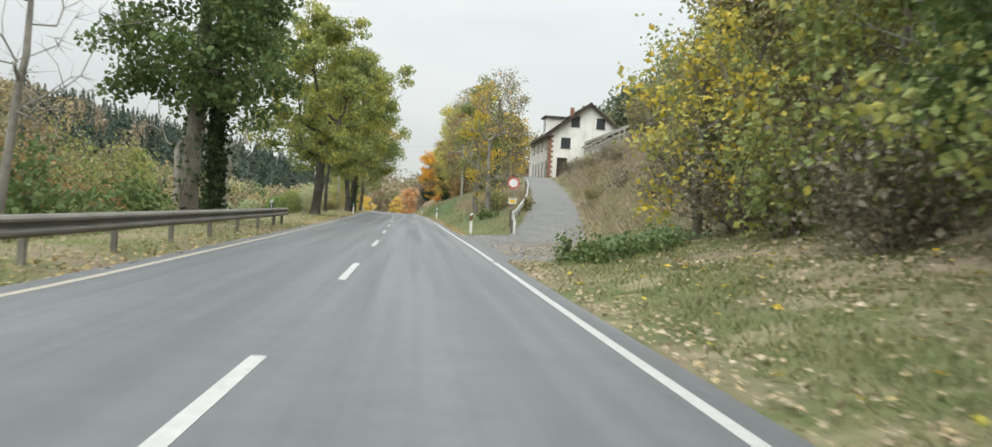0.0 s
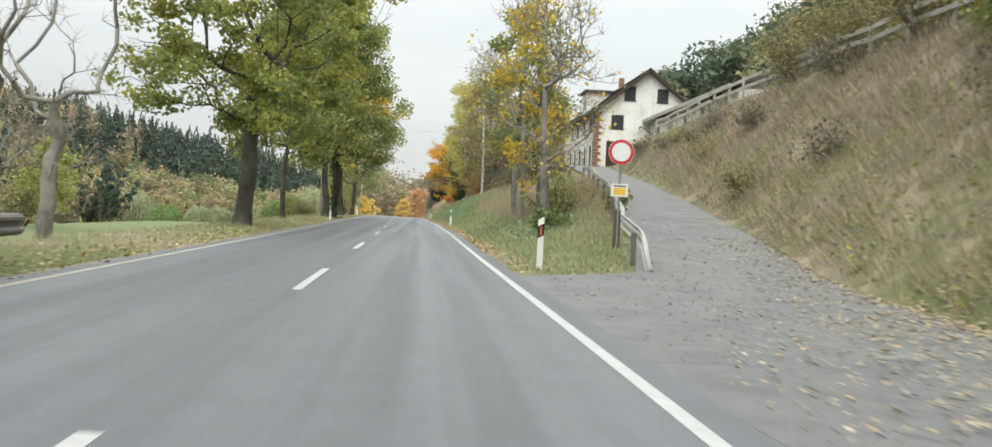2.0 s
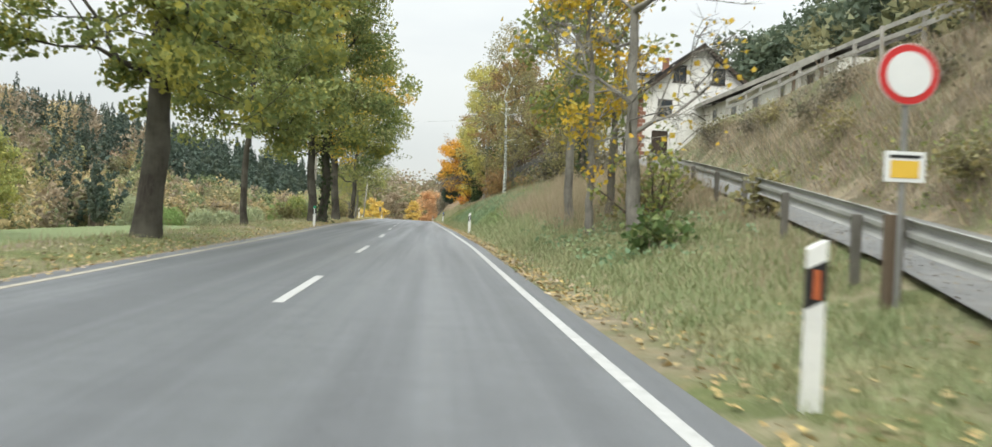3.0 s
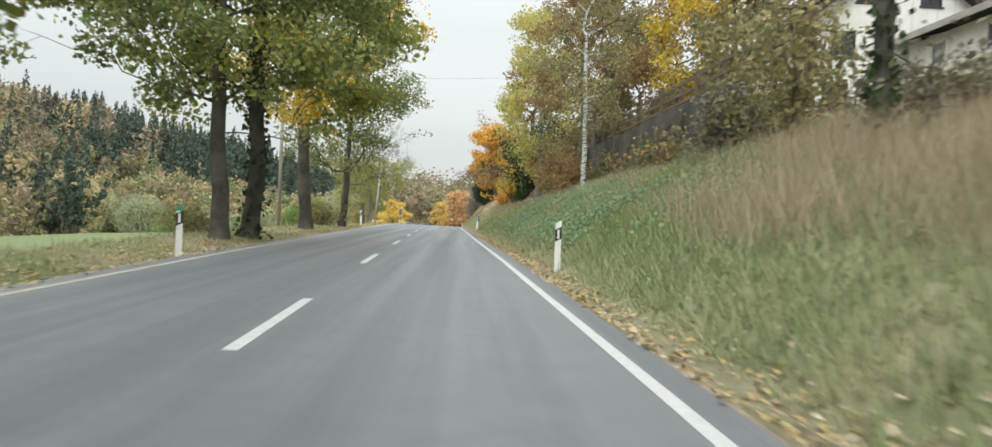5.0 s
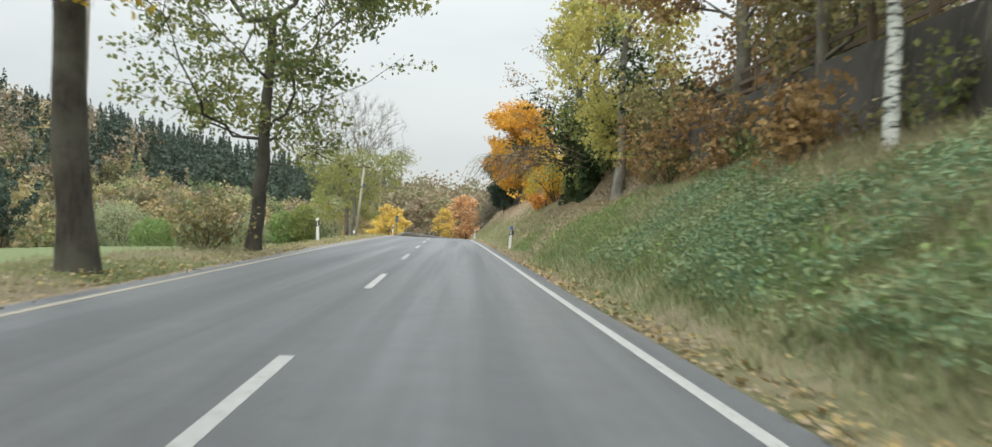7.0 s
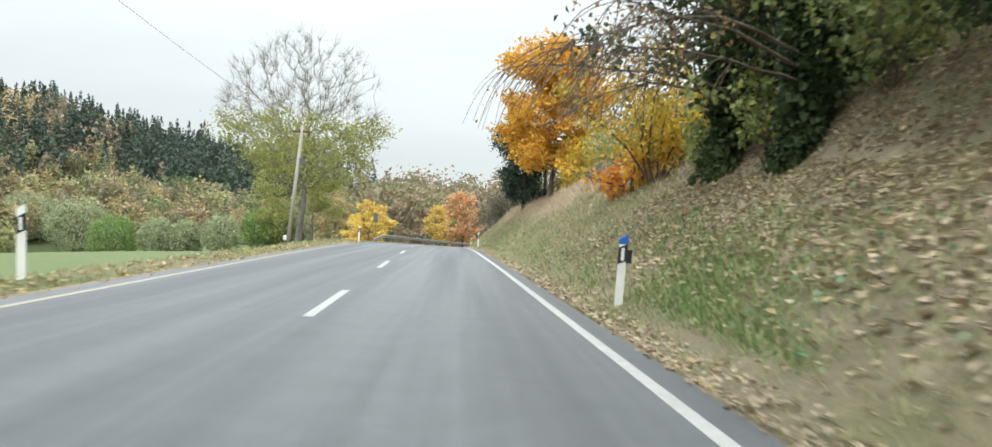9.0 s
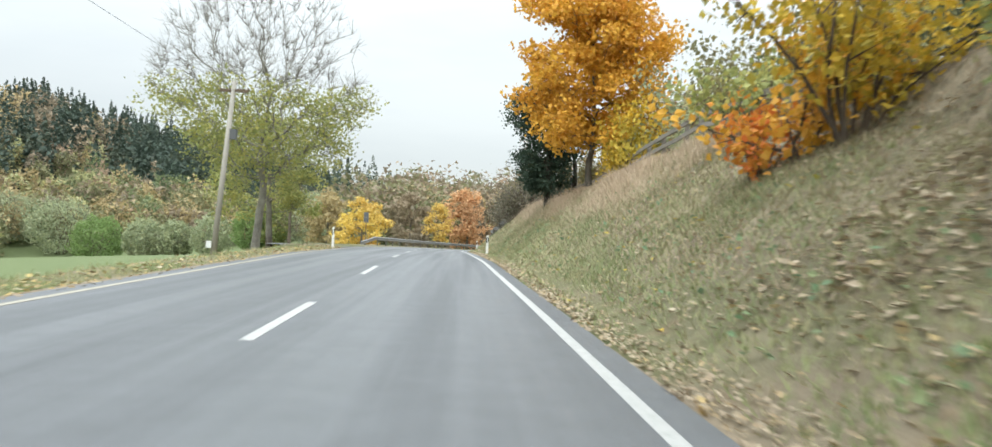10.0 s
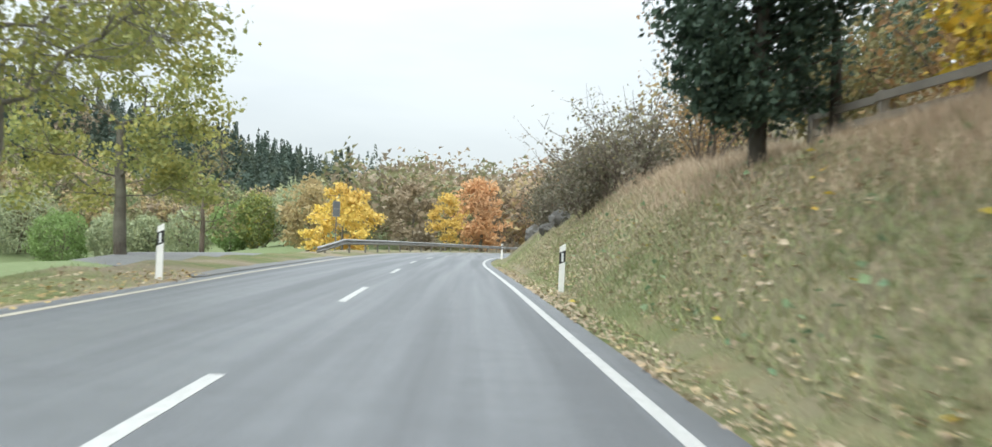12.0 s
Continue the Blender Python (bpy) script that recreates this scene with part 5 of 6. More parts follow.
# bare brush on the cutting past the fence
for k in range(13):
    y = 104 + k * 2.9 + RNG.normal() * 0.5
    bush("wall_brush", xc(y) + 8.2 + 0.3 * RNG.random(), y, "brown and olive brush below the retaining wall", 1.4, 0.6 + RNG.random() * 0.7, ("L_olive", "L_brown", "L_mid")[k % 3], 600, 0.12, 10, 480 + k, "brush", group="brush below the wall")
for k in range(22):
    y = 199 + k * 2.1 + RNG.normal() * 0.6
    x = xc(y) + 6.2 + RNG.random() * 3.5
    bush("brush", x, y, "bare grey-brown brush on the cutting", 1.8, 2.0 + RNG.random() * 1.2, "L_olive" if k % 3 else "L_brown", 450 if k % 3 else 900, 0.10, 13, 450 + k, "brush", group="bare brush on the cutting")

for k in range(16):
    y = 203 + k * 2.7 + RNG.normal() * 0.5
    bush("bramble", xc(y) + 5.6 + RNG.random() * 1.7, y, "dark tangled bramble scrub on the cutting", 2.6, 1.3 + RNG.random() * 0.5, "L_bramble", 2000, 0.12, 16, 620 + k, "scrub", group="brambles on the cutting", spread=1.5)

# ---- the woods and hills round about ----


def wood(name, label, spots, heights, leaf, per, size, kind, seed):
    rng = np.random.default_rng(seed)
    n = len(spots)
    z = land(spots[:, 0], spots[:, 1])
    i = np.repeat(np.arange(n), per)
    h = heights[i]
    if kind == "fir":
        f = rng.random(len(i)) ** 0.8
        th = rng.random(len(i)) * 6.283
        r = h * 0.19 * (1 - f) * (0.45 + 0.7 * rng.random(len(i))) + 0.05
        size = size * (1.15 - 0.75 * f)[:, None]
        C = np.stack([spots[i, 0] + np.cos(th) * r, spots[i, 1] + np.sin(th) * r, z[i] + h * (0.08 + 0.92 * f)], 1)
    else:
        d = rng.normal(size=(len(i), 3))
        d /= np.linalg.norm(d, axis=1, keepdims=True)
        lump = 1 + 0.28 * np.sin(d[:, 0] * 5 + i) * np.sin(d[:, 1] * 4 + 2 * i)
        r = (0.62 + 0.4 * rng.random(len(i)))[:, None] * lump[:, None]
        wide = (0.30 + 0.10 * rng.random(n))[i]
        C = np.stack([spots[i, 0], spots[i, 1], z[i] + h * 0.55], 1) + d * r * np.stack([h * wide, h * wide, h * 0.46], 1)
    V, F = leaves(C, size, rng, up=1.1, tri=True)
    ob = solid(name, V, F, leaf)
    tagged(ob, label, "wood", kind="stuff")


def strew(n, x0, x1, y0, y1, seed):
    rng = np.random.default_rng(seed)
    return np.stack([x0 + (x1 - x0) * rng.random(n), y0 + (y1 - y0) * rng.random(n)], 1), rng


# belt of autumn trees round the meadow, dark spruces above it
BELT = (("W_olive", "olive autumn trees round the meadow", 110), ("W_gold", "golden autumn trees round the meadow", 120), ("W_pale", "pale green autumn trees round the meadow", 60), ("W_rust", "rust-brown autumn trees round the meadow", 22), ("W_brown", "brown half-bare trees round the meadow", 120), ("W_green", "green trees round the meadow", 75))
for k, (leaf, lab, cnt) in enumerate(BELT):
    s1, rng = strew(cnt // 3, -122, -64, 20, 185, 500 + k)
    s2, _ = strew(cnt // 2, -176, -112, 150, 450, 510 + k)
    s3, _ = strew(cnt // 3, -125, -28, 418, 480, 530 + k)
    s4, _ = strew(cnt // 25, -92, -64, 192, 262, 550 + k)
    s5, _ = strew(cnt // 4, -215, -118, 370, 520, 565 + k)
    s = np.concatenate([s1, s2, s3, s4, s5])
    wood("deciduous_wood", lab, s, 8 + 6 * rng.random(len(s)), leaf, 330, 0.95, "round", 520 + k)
s1, rng = strew(1050, -390, -140, 60, 820, 540)
s2, _ = strew(260, -170, -40, 480, 760, 541)
s = np.concatenate([s1, s2])
wood("spruce_wood", "dark spruce wood on the hillside", s, 17 + 9 * rng.random(len(s)), "L_fir", 170, 2.0, "fir", 541)
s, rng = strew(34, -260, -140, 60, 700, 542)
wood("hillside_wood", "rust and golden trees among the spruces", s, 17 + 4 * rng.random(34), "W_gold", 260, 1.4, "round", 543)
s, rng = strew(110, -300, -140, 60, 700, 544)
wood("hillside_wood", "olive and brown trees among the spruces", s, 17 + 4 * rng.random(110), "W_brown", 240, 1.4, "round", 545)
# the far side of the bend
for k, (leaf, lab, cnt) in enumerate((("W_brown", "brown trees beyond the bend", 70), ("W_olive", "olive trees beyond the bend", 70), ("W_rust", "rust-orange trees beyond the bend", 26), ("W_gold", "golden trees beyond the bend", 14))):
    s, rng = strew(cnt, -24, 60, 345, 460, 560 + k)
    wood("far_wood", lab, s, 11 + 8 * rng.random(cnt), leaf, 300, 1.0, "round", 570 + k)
s, rng = strew(26, -80, -20, 470, 560, 580)
wood("far_spruces", "dark spruces beyond the bend", s, 16 + 8 * rng.random(70), "L_fir", 230, 1.2, "fir", 581)
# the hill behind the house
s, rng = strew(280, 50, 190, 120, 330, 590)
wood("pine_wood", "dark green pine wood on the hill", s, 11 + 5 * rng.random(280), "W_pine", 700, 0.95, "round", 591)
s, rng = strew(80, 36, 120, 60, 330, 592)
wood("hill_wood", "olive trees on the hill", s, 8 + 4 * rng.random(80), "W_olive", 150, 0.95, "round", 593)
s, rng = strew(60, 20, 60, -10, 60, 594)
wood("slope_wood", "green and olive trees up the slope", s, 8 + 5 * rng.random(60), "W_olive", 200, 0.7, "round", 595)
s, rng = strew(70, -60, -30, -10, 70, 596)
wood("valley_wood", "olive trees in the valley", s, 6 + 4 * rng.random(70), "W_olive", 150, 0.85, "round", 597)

# ---- road furniture ----


def w_beam(name, pts, parent, mat="zinc", face=1.0):
    """The rail of a guard rail: a folded sheet swept along pts; face: the side to which its waves point."""
    prof = [(0.0, -0.155), (0.045, -0.135), (0.08, -0.10), (0.08, -0.065), (0.012, -0.025), (0.012, 0.025), (0.08, 0.065), (0.08, 0.10), (0.045, 0.135), (0.0, 0.155)]
    prof = prof + [(a - 0.012, b * 0.97) for a, b in prof[::-1]]
    pts = np.asarray(pts, float)
    d = np.gradient(pts, axis=0)
    d[:, 2] = 0
    d /= np.linalg.norm(d, axis=1, keepdims=True)
    side = np.stack([d[:, 1], -d[:, 0], 0 * d[:, 0]], 1) * face
    n = len(prof)
    V = np.concatenate([p + s * a + np.array([0, 0, b]) for p, s in zip(pts, side) for a, b in prof]).reshape(-1, 3)
    F = [(k * n + i, k * n + (i + 1) % n, (k + 1) * n + (i + 1) % n, (k + 1) * n + i) for k in range(len(pts) - 1) for i in range(n)]
    return solid(name, V, F, mat, parent)


def rail_post(x, y, z0, z1, parent, turn=0.0):
    bm = box(-0.05, -0.045, z0 - 0.25, 0.05, 0.045, z1, 0.012)
    box(-0.062, -0.03, z1 - 0.22, -0.05, 0.03, z1 - 0.04, 0.0, bm)
    bmesh.ops.transform(bm, matrix=pose(x, y, 0, 0, 0, turn), verts=bm.verts)
    part("post", bm, "zinc_dark", parent)


def rail_left():
    root = thing("guard_rail", (0, 0, 0), "weathered zinc guard rail with dark posts beside the verge", "guard rail")
    ys = np.arange(-30.4, 49.7, 2.0)
    w_beam("beam", np.stack([xc(ys) - 3.98, ys, zr(ys) + 0.61], 1), root, "zinc_dark", face=1.0)
    for y in [48.8, 46.4] + list(np.arange(42.4, -30, -4.0)):
        rail_post(xc(y) - 4.06, y, on_ground(xc(y) - 4.06, y), zr(y) + 0.70, root)


rail_left()


def rail_side():
    root = thing("guard_rail", (0, 0, 0), "pale zinc guard rail bent down to the ground at its end", "guard rail")
    ys = np.concatenate([np.arange(53.7, 56.1, 0.2), np.arange(56.5, 58.1, 0.5), np.arange(59, 90, 1.0)])
    xs = np.where(ys < 58, np.interp(ys, [53.7, 58], [5.88, side_x(58) - side_w(58) - 0.35]), side_x(ys) - side_w(ys) - 0.35)
    zs = np.interp(ys, [53.7, 54.1, 54.7, 55.1, 58.5], [0.02, 0.22, 0.58, 0.64, 0.60]) + np.interp(ys, [53.7, 55, 58, 90], [0.05, 0.14, side_z(58) - 0.05, side_z(90) - 0.05])
    w_beam("beam", np.stack([xs, ys, zs], 1), root, "zinc_pale", face=1.0)
    for y in [55.3, 60.3] + list(np.arange(64.5, 90, 4.0)):
        x = float(np.interp(y, ys, xs)) - 0.08
        rail_post(x, y, on_ground(x, y), float(np.interp(y, ys, zs)) + 0.05, root)


rail_side()


def rail_bend():
    root = thing("guard_rail", (0, 0, 0), "weathered guard rail curving round the bend", "guard rail")
    ys = np.arange(223.5, 318, 1.5)
    off = np.interp(ys, [223.5, 226, 229, 233], [4.9, 4.5, 4.2, 4.0])
    sl = np.gradient(xc(ys), ys)
    pts = np.stack([xc(ys) - off, ys + off * sl, zr(ys) + np.interp(ys, [223.5, 228], [0.25, 0.68])], 1)
    w_beam("beam", pts, root, face=1.0)
    for k in range(1, len(ys) - 1, 3):
        rail_post(pts[k, 0] - 0.08, pts[k, 1], on_ground(pts[k, 0], pts[k, 1]), pts[k, 2] + 0.05, root)


rail_bend()


def delineator(x, y, label, tall=1.0, refl="white_refl", cap=None, lean=(0, 0), turn=0.0, extra=False, base=None):
    """A white roadside post with a slanted black band and a reflector."""
    z = on_ground(x, y) if base is None else base
    root = thing("delineator_post", (x, y, z), label, "roadside post", "roadside delineator posts")
    outline = [(-0.06, -0.035), (0.06, -0.035), (0.05, 0.025), (0.02, 0.055), (-0.02, 0.055), (-0.05, 0.025)]

    def prism(z0, z1, grow=0.0, slant0=0.0, slant1=0.0):
        bm = bmesh.new()
        rings = []
        for zz, sl in ((z0, slant0), (z1, slant1)):
            rings.append([bm.verts.new((a * (1 + grow), b * (1 + grow), zz + sl * (a / 0.06))) for a, b in outline])
        n = len(outline)
        for i in range(n):
            bm.faces.new((rings[0][i], rings[0][(i + 1) % n], rings[1][(i + 1) % n], rings[1][i]))
        bm.faces.new(rings[0][::-1])
        bm.faces.new(rings[1])
        bmesh.ops.recalc_face_normals(bm, faces=bm.faces[:])
        return bm

    part("body", prism(-0.3, tall, 0, 0, 0.035), "white", root)
    part("band", prism(tall - 0.36, tall - 0.12, 0.05, 0.03, 0.03), "black", root, "black slanted band")
    part("reflector", box(-0.022, -0.046, tall - 0.33, 0.022, -0.037, tall - 0.15, 0.003), refl, root, "small upright reflector")
    if cap:
        part("cap", prism(tall - 0.10, tall + 0.004, 0.05, 0.0, 0.035), cap, root, "coloured top")
    if extra:
        part("warning_box", box(0.05, -0.07, tall - 0.36, 0.13, 0.05, tall - 0.17, 0.015), "black", root, "small black reflector box")
    root.rotation_euler = (radians(lean[0]), radians(lean[1]), radians(turn))
    return root


delineator(3.97, 54.95, "white roadside post with a red reflector on the grass", refl="red_refl", tall=1.02)
delineator(3.35, 96.0, "white roadside post with a black band below nettles", tall=1.0)
delineator(2.5, 147.0, "blue-topped white roadside post with a reflector box", cap="blue", extra=True, tall=1.02, lean=(0, 2.5))
delineator(1.45, 197.2, "white roadside post with a black band by the cutting", tall=1.0)
delineator(1.5, 241, "white roadside post before the bend", tall=1.0)
delineator(-3.96, 95.8, "white roadside post with a green top", cap="green_pl", tall=0.98)
delineator(-5.75, 147.0, "white roadside post with a black band on the verge", lean=(0, -3), tall=1.0)
delineator(-6.1, 195.4, "white roadside post with a black band beside the lane mouth", tall=1.0)
delineator(-8.4, 300.0, "white roadside post behind the guard rail", tall=1.0)
delineator(-3.98, 45.9, "short white post with black band on the guard rail", tall=0.36, base=0.79 + float(zr(45.9)) - 0.1)


def no_entry():
    z = on_ground(6.21, 58.5)
    root = thing("traffic_sign", (6.21, 58.5, z), "round red-ringed white sign with a yellow plate on a post", "road sign")
    part("pole", rod(0.03, 0.03, (0, 0, -0.3), (0, 0, 2.70 - z + 0.25), 12), "zinc", root)
    part("timber_post", box(-0.09, 0.05, -0.3, 0.07, 0.19, 0.95, 0.015), "brown_wood", root, "short dark timber post")
    zc = 2.70 - z

    def disc(r, y0, y1, seg=40):
        bm = bmesh.new()
        bmesh.ops.create_cone(bm, cap_ends=True, segments=seg, radius1=r, radius2=r, depth=y1 - y0, matrix=Matrix.Translation((0, (y0 + y1) / 2, zc)) @ Matrix.Rotation(radians(90), 4, "X"))
        return bm

    d = part("disc", disc(0.30, -0.045, -0.035), "sign_white", root)
    part("ring", disc(0.292, -0.052, -0.046), "sign_red", d, "red ring")
    part("field", disc(0.222, -0.058, -0.053), "sign_white", d, "white middle")
    zp = 1.80 - z
    p = part("plate", box(-0.20, -0.05, zp - 0.15, 0.20, -0.036, zp + 0.15, 0.004), "sign_white", root, "small plate with a yellow field")
    part("yellow_field", box(-0.14, -0.056, zp - 0.11, 0.14, -0.051, zp + 0.06, 0.002), "sign_yellow", p, "yellow field")
    part("text_bar", box(-0.15, -0.056, zp + 0.085, 0.15, -0.051, zp + 0.115, 0.0), "black", p, "dark bar")
    for zz in (zc - 0.12, zc + 0.12, zp):
        part("clamp", box(-0.05, -0.036, zz - 0.02, 0.05, 0.036, zz + 0.02, 0.004), "zinc_dark", root)
    root.rotation_euler = (0, 0, radians(-3))


no_entry()


def sign_seen_from_behind(x, y, zc, w, h, label, name="traffic_sign"):
    g = on_ground(x, y)
    root = thing(name, (x, y, g), label, "road sign")
    part("pole", rod(0.035, 0.035, (0, 0, -0.3), (0, 0, zc - g + h / 2), 10), "zinc_dark", root)
    p = part("plate", box(-w / 2, -0.06, zc - g - h / 2, w / 2, -0.04, zc - g + h / 2, 0.004), "sign_back", root, "dark grey sign back")
    part("rim", box(-w / 2 - 0.012, -0.064, zc - g - h / 2 - 0.012, w / 2 + 0.012, -0.058, zc - g - h / 2 + 0.012), "zinc", p)
    part("rim", box(-w / 2 - 0.012, -0.064, zc - g + h / 2 - 0.012, w / 2 + 0.012, -0.058, zc - g + h / 2 + 0.012), "zinc", p)
    part("rim", box(-w / 2 - 0.012, -0.066, zc - g - h / 2, -w / 2 + 0.012, -0.060, zc - g + h / 2), "zinc", p)
    part("rim", box(w / 2 - 0.012, -0.066, zc - g - h / 2, w / 2 + 0.012, -0.060, zc - g + h / 2), "zinc", p)
    part("brace", box(-w / 2 + 0.02, -0.066, zc - g - 0.02, w / 2 - 0.02, -0.06, zc - g + 0.02), "zinc", p)


sign_seen_from_behind(5.35, 194.1, 3.72, 0.36, 0.46, "small square sign seen from behind beside the pine")
sign_seen_from_behind(-8.6, 236, 1.75, 0.42, 0.9, "grey sign board seen from behind at the lane mouth")


def pole(x, y, h, label, lean=(0, 0), box_at=None):
    root = thing("utility_pole", (x, y, on_ground(x, y)), label, "utility pole")
    part("shaft", rod(0.10, 0.075, (0, 0, -0.4), (lean[0], lean[1], h), 12), "pole_wood", root, smooth=True)
    part("crossarm", box(lean[0] - 0.45, lean[1] - 0.05, h - 0.35, lean[0] + 0.45, lean[1] + 0.05, h - 0.25, 0.01), "brown_wood", root)
    for s in (-0.38, 0.38):
        part("insulator", rod(0.035, 0.025, (lean[0] + s, lean[1], h - 0.25), (lean[0] + s, lean[1], h - 0.08), 8), "white", root)
    if box_at:
        f = 4.05 / h
        part("junction_box", box(lean[0] * f + 0.09, lean[1] * f - 0.10, 4.05, lean[0] * f + 0.30, lean[1] * f + 0.10, 4.38, 0.012), "sign_back", root, "small dark grey box")
        part("marker_plate", box(-0.14, -0.16, box_at, 0.02, -0.12, box_at + 0.22, 0.01), "sign_white", root, "small pale marker plate")


pole(-7.6, 125.5, 8.0, "grey wooden pole on the verge")
pole(-7.7, 178.7, 5.9, "grey wooden pole leaning slightly", lean=(0.5, 0), box_at=0.6)


def cable(a, b, sag):
    cu = bpy.data.curves.new("overhead_cable", "CURVE")
    cu.dimensions, cu.bevel_depth, cu.bevel_resolution = "3D", 0.0045, 1
    sp = cu.splines.new("POLY")
    sp.points.add(20)
    for k in range(21):
        s = k / 20
        p = Vector(a).lerp(Vector(b), s)
        sp.points[k].co = (p.x, p.y, p.z - sag * 4 * s * (1 - s), 1)
    cu.materials.append(M["black"])
    tagged(new("overhead_cable", cu), "thin black cable spanning from a wooden pole", "cable")


cable((-7.6, 125.5, on_ground(-7.6, 125.5) + 7.7), (14, 136, 11.0), 0.5)
cable((-7.6, 125.5, on_ground(-7.6, 125.5) + 7.7), (-7.2, 178.7, on_ground(-7.7, 178.7) + 5.6), 0.6)

# ---- fences and the retaining wall ----


def fence(label, line, step, tall, rails, mat, postmat, board=0.13, name="fence", sink=0.0, post_w=0.06, follow=None):
    """Posts along a line of points with boards between them."""
    root = thing(name, (0, 0, 0), label, "fence")
    line = np.asarray(line, float)
    seg = np.r_[0, np.cumsum(np.hypot(*np.diff(line[:, :2], axis=0).T))]
    n = int(seg[-1] / step)
    at = [np.array([np.interp(s, seg, line[:, k]) for k in (0, 1)]) for s in np.linspace(0, seg[-1], n + 1)]
    g = [follow if follow is not None else on_ground(*p) - sink for p in at]
    for k, (p, z) in enumerate(zip(at, g)):
        bm = box(-post_w, -post_w, z - 0.4, post_w, post_w, z + tall + 0.05, 0.012)
        bmesh.ops.transform(bm, matrix=pose(p[0], p[1], 0, RNG.normal() * 0.8, RNG.normal() * 0.8, 0), verts=bm.verts)
        part("post", bm, postmat, root)
    for k in range(n):
        a, b = at[k], at[k + 1]
        d = Vector((b[0] - a[0], b[1] - a[1], 0))
        yaw = math.atan2(-d.x, d.y)
        for zf in rails:
            dz = g[k + 1] - g[k]
            bm = box(-0.02, -d.length / 2 - 0.02, -board / 2, 0.02, d.length / 2 + 0.02, board / 2, 0.006)
            m = Matrix.Translation(((a[0] + b[0]) / 2 - 0.085, (a[1] + b[1]) / 2, (g[k] + g[k + 1]) / 2 + zf * tall + RNG.normal() * 0.012)) @ Matrix.Rotation(yaw, 4, "Z") @ Matrix.Rotation(math.atan2(dz, d.length), 4, "X")
            bmesh.ops.transform(bm, matrix=m, verts=bm.verts)
            part("rail", bm, mat, root)


fence("weathered grey board fence along the top of the bank", [(16.3, 52), (16.7, 65), (16.9, 85), (17.1, 101)], 2.6, 0.95, (0.55, 0.95), "grey_wood", "grey_wood", 0.16)
fence("brown wooden fence on top of the retaining wall", [(xc(y) + 9.15, y) for y in range(97, 142, 3)], 2.3, 0.95, (0.32, 0.62, 0.95), "brown_wood", "brown_wood", 0.10, post_w=0.07, follow=4.98)
fence("weathered grey rail fence on the bank", [(6.45, 163), (6.3, 172), (6.2, 180), (5.75, 187.5), (5.4, 190), (5.3, 193.5)], 2.3, 0.8, (0.55, 0.93), "old_wood", "old_wood", 0.12)


def retaining_wall():
    root = thing("retaining_wall", (0, 0, 0), "dark mossy concrete retaining wall above the bank", "wall")
    for k in range(14):
        y0 = 101.5 + k * 2.9
        x0, x1 = xc(y0) + 8.82, xc(y0 + 2.9) + 8.82
        lo = min(on_ground(x0, y0), on_ground(x1, y0 + 2.9)) - 0.5
        bm = box(-0.16, 0.012, lo, 0.16, 2.888, 4.98 + 0.03 * math.sin(k), 0.015)
        bmesh.ops.transform(bm, matrix=Matrix.Translation((x0, y0, 0)) @ Matrix.Rotation(math.atan2(-(x1 - x0), 2.9), 4, "Z"), verts=bm.verts)
        part("wall_panel", bm, "concrete", root)


retaining_wall()


def dead_vines():
    """Withered vines and roots that hang down the face of the retaining wall, in bunches."""
    rng = np.random.default_rng(905)
    n, bunch = 1500, rng.random(22)
    y = 101.6 + 40.2 * np.clip(bunch[rng.integers(0, 22, n)] + rng.normal(size=n) * 0.008, 0, 1)
    z = 4.98 - 0.9 * rng.random(n)
    x = xc(y) + 8.63 - 0.10 * rng.random(n)
    top = np.stack([x, y, z], 1)
    low = top + np.stack([-0.05 - 0.25 * rng.random(n), rng.normal(size=n) * 0.16, -0.35 - 0.9 * rng.random(n)], 1)
    side = np.stack([0 * y, np.full(n, 0.011), 0 * y], 1)
    V = np.stack([top - side, top + side, low], 1).reshape(-1, 3)
    ob = solid("dead_vines", V, np.arange(3 * n).reshape(-1, 3), "L_bramble")
    tagged(ob, "withered vines hanging over the retaining wall", "vines", kind="stuff")


dead_vines()

# ---- the house above the road ----


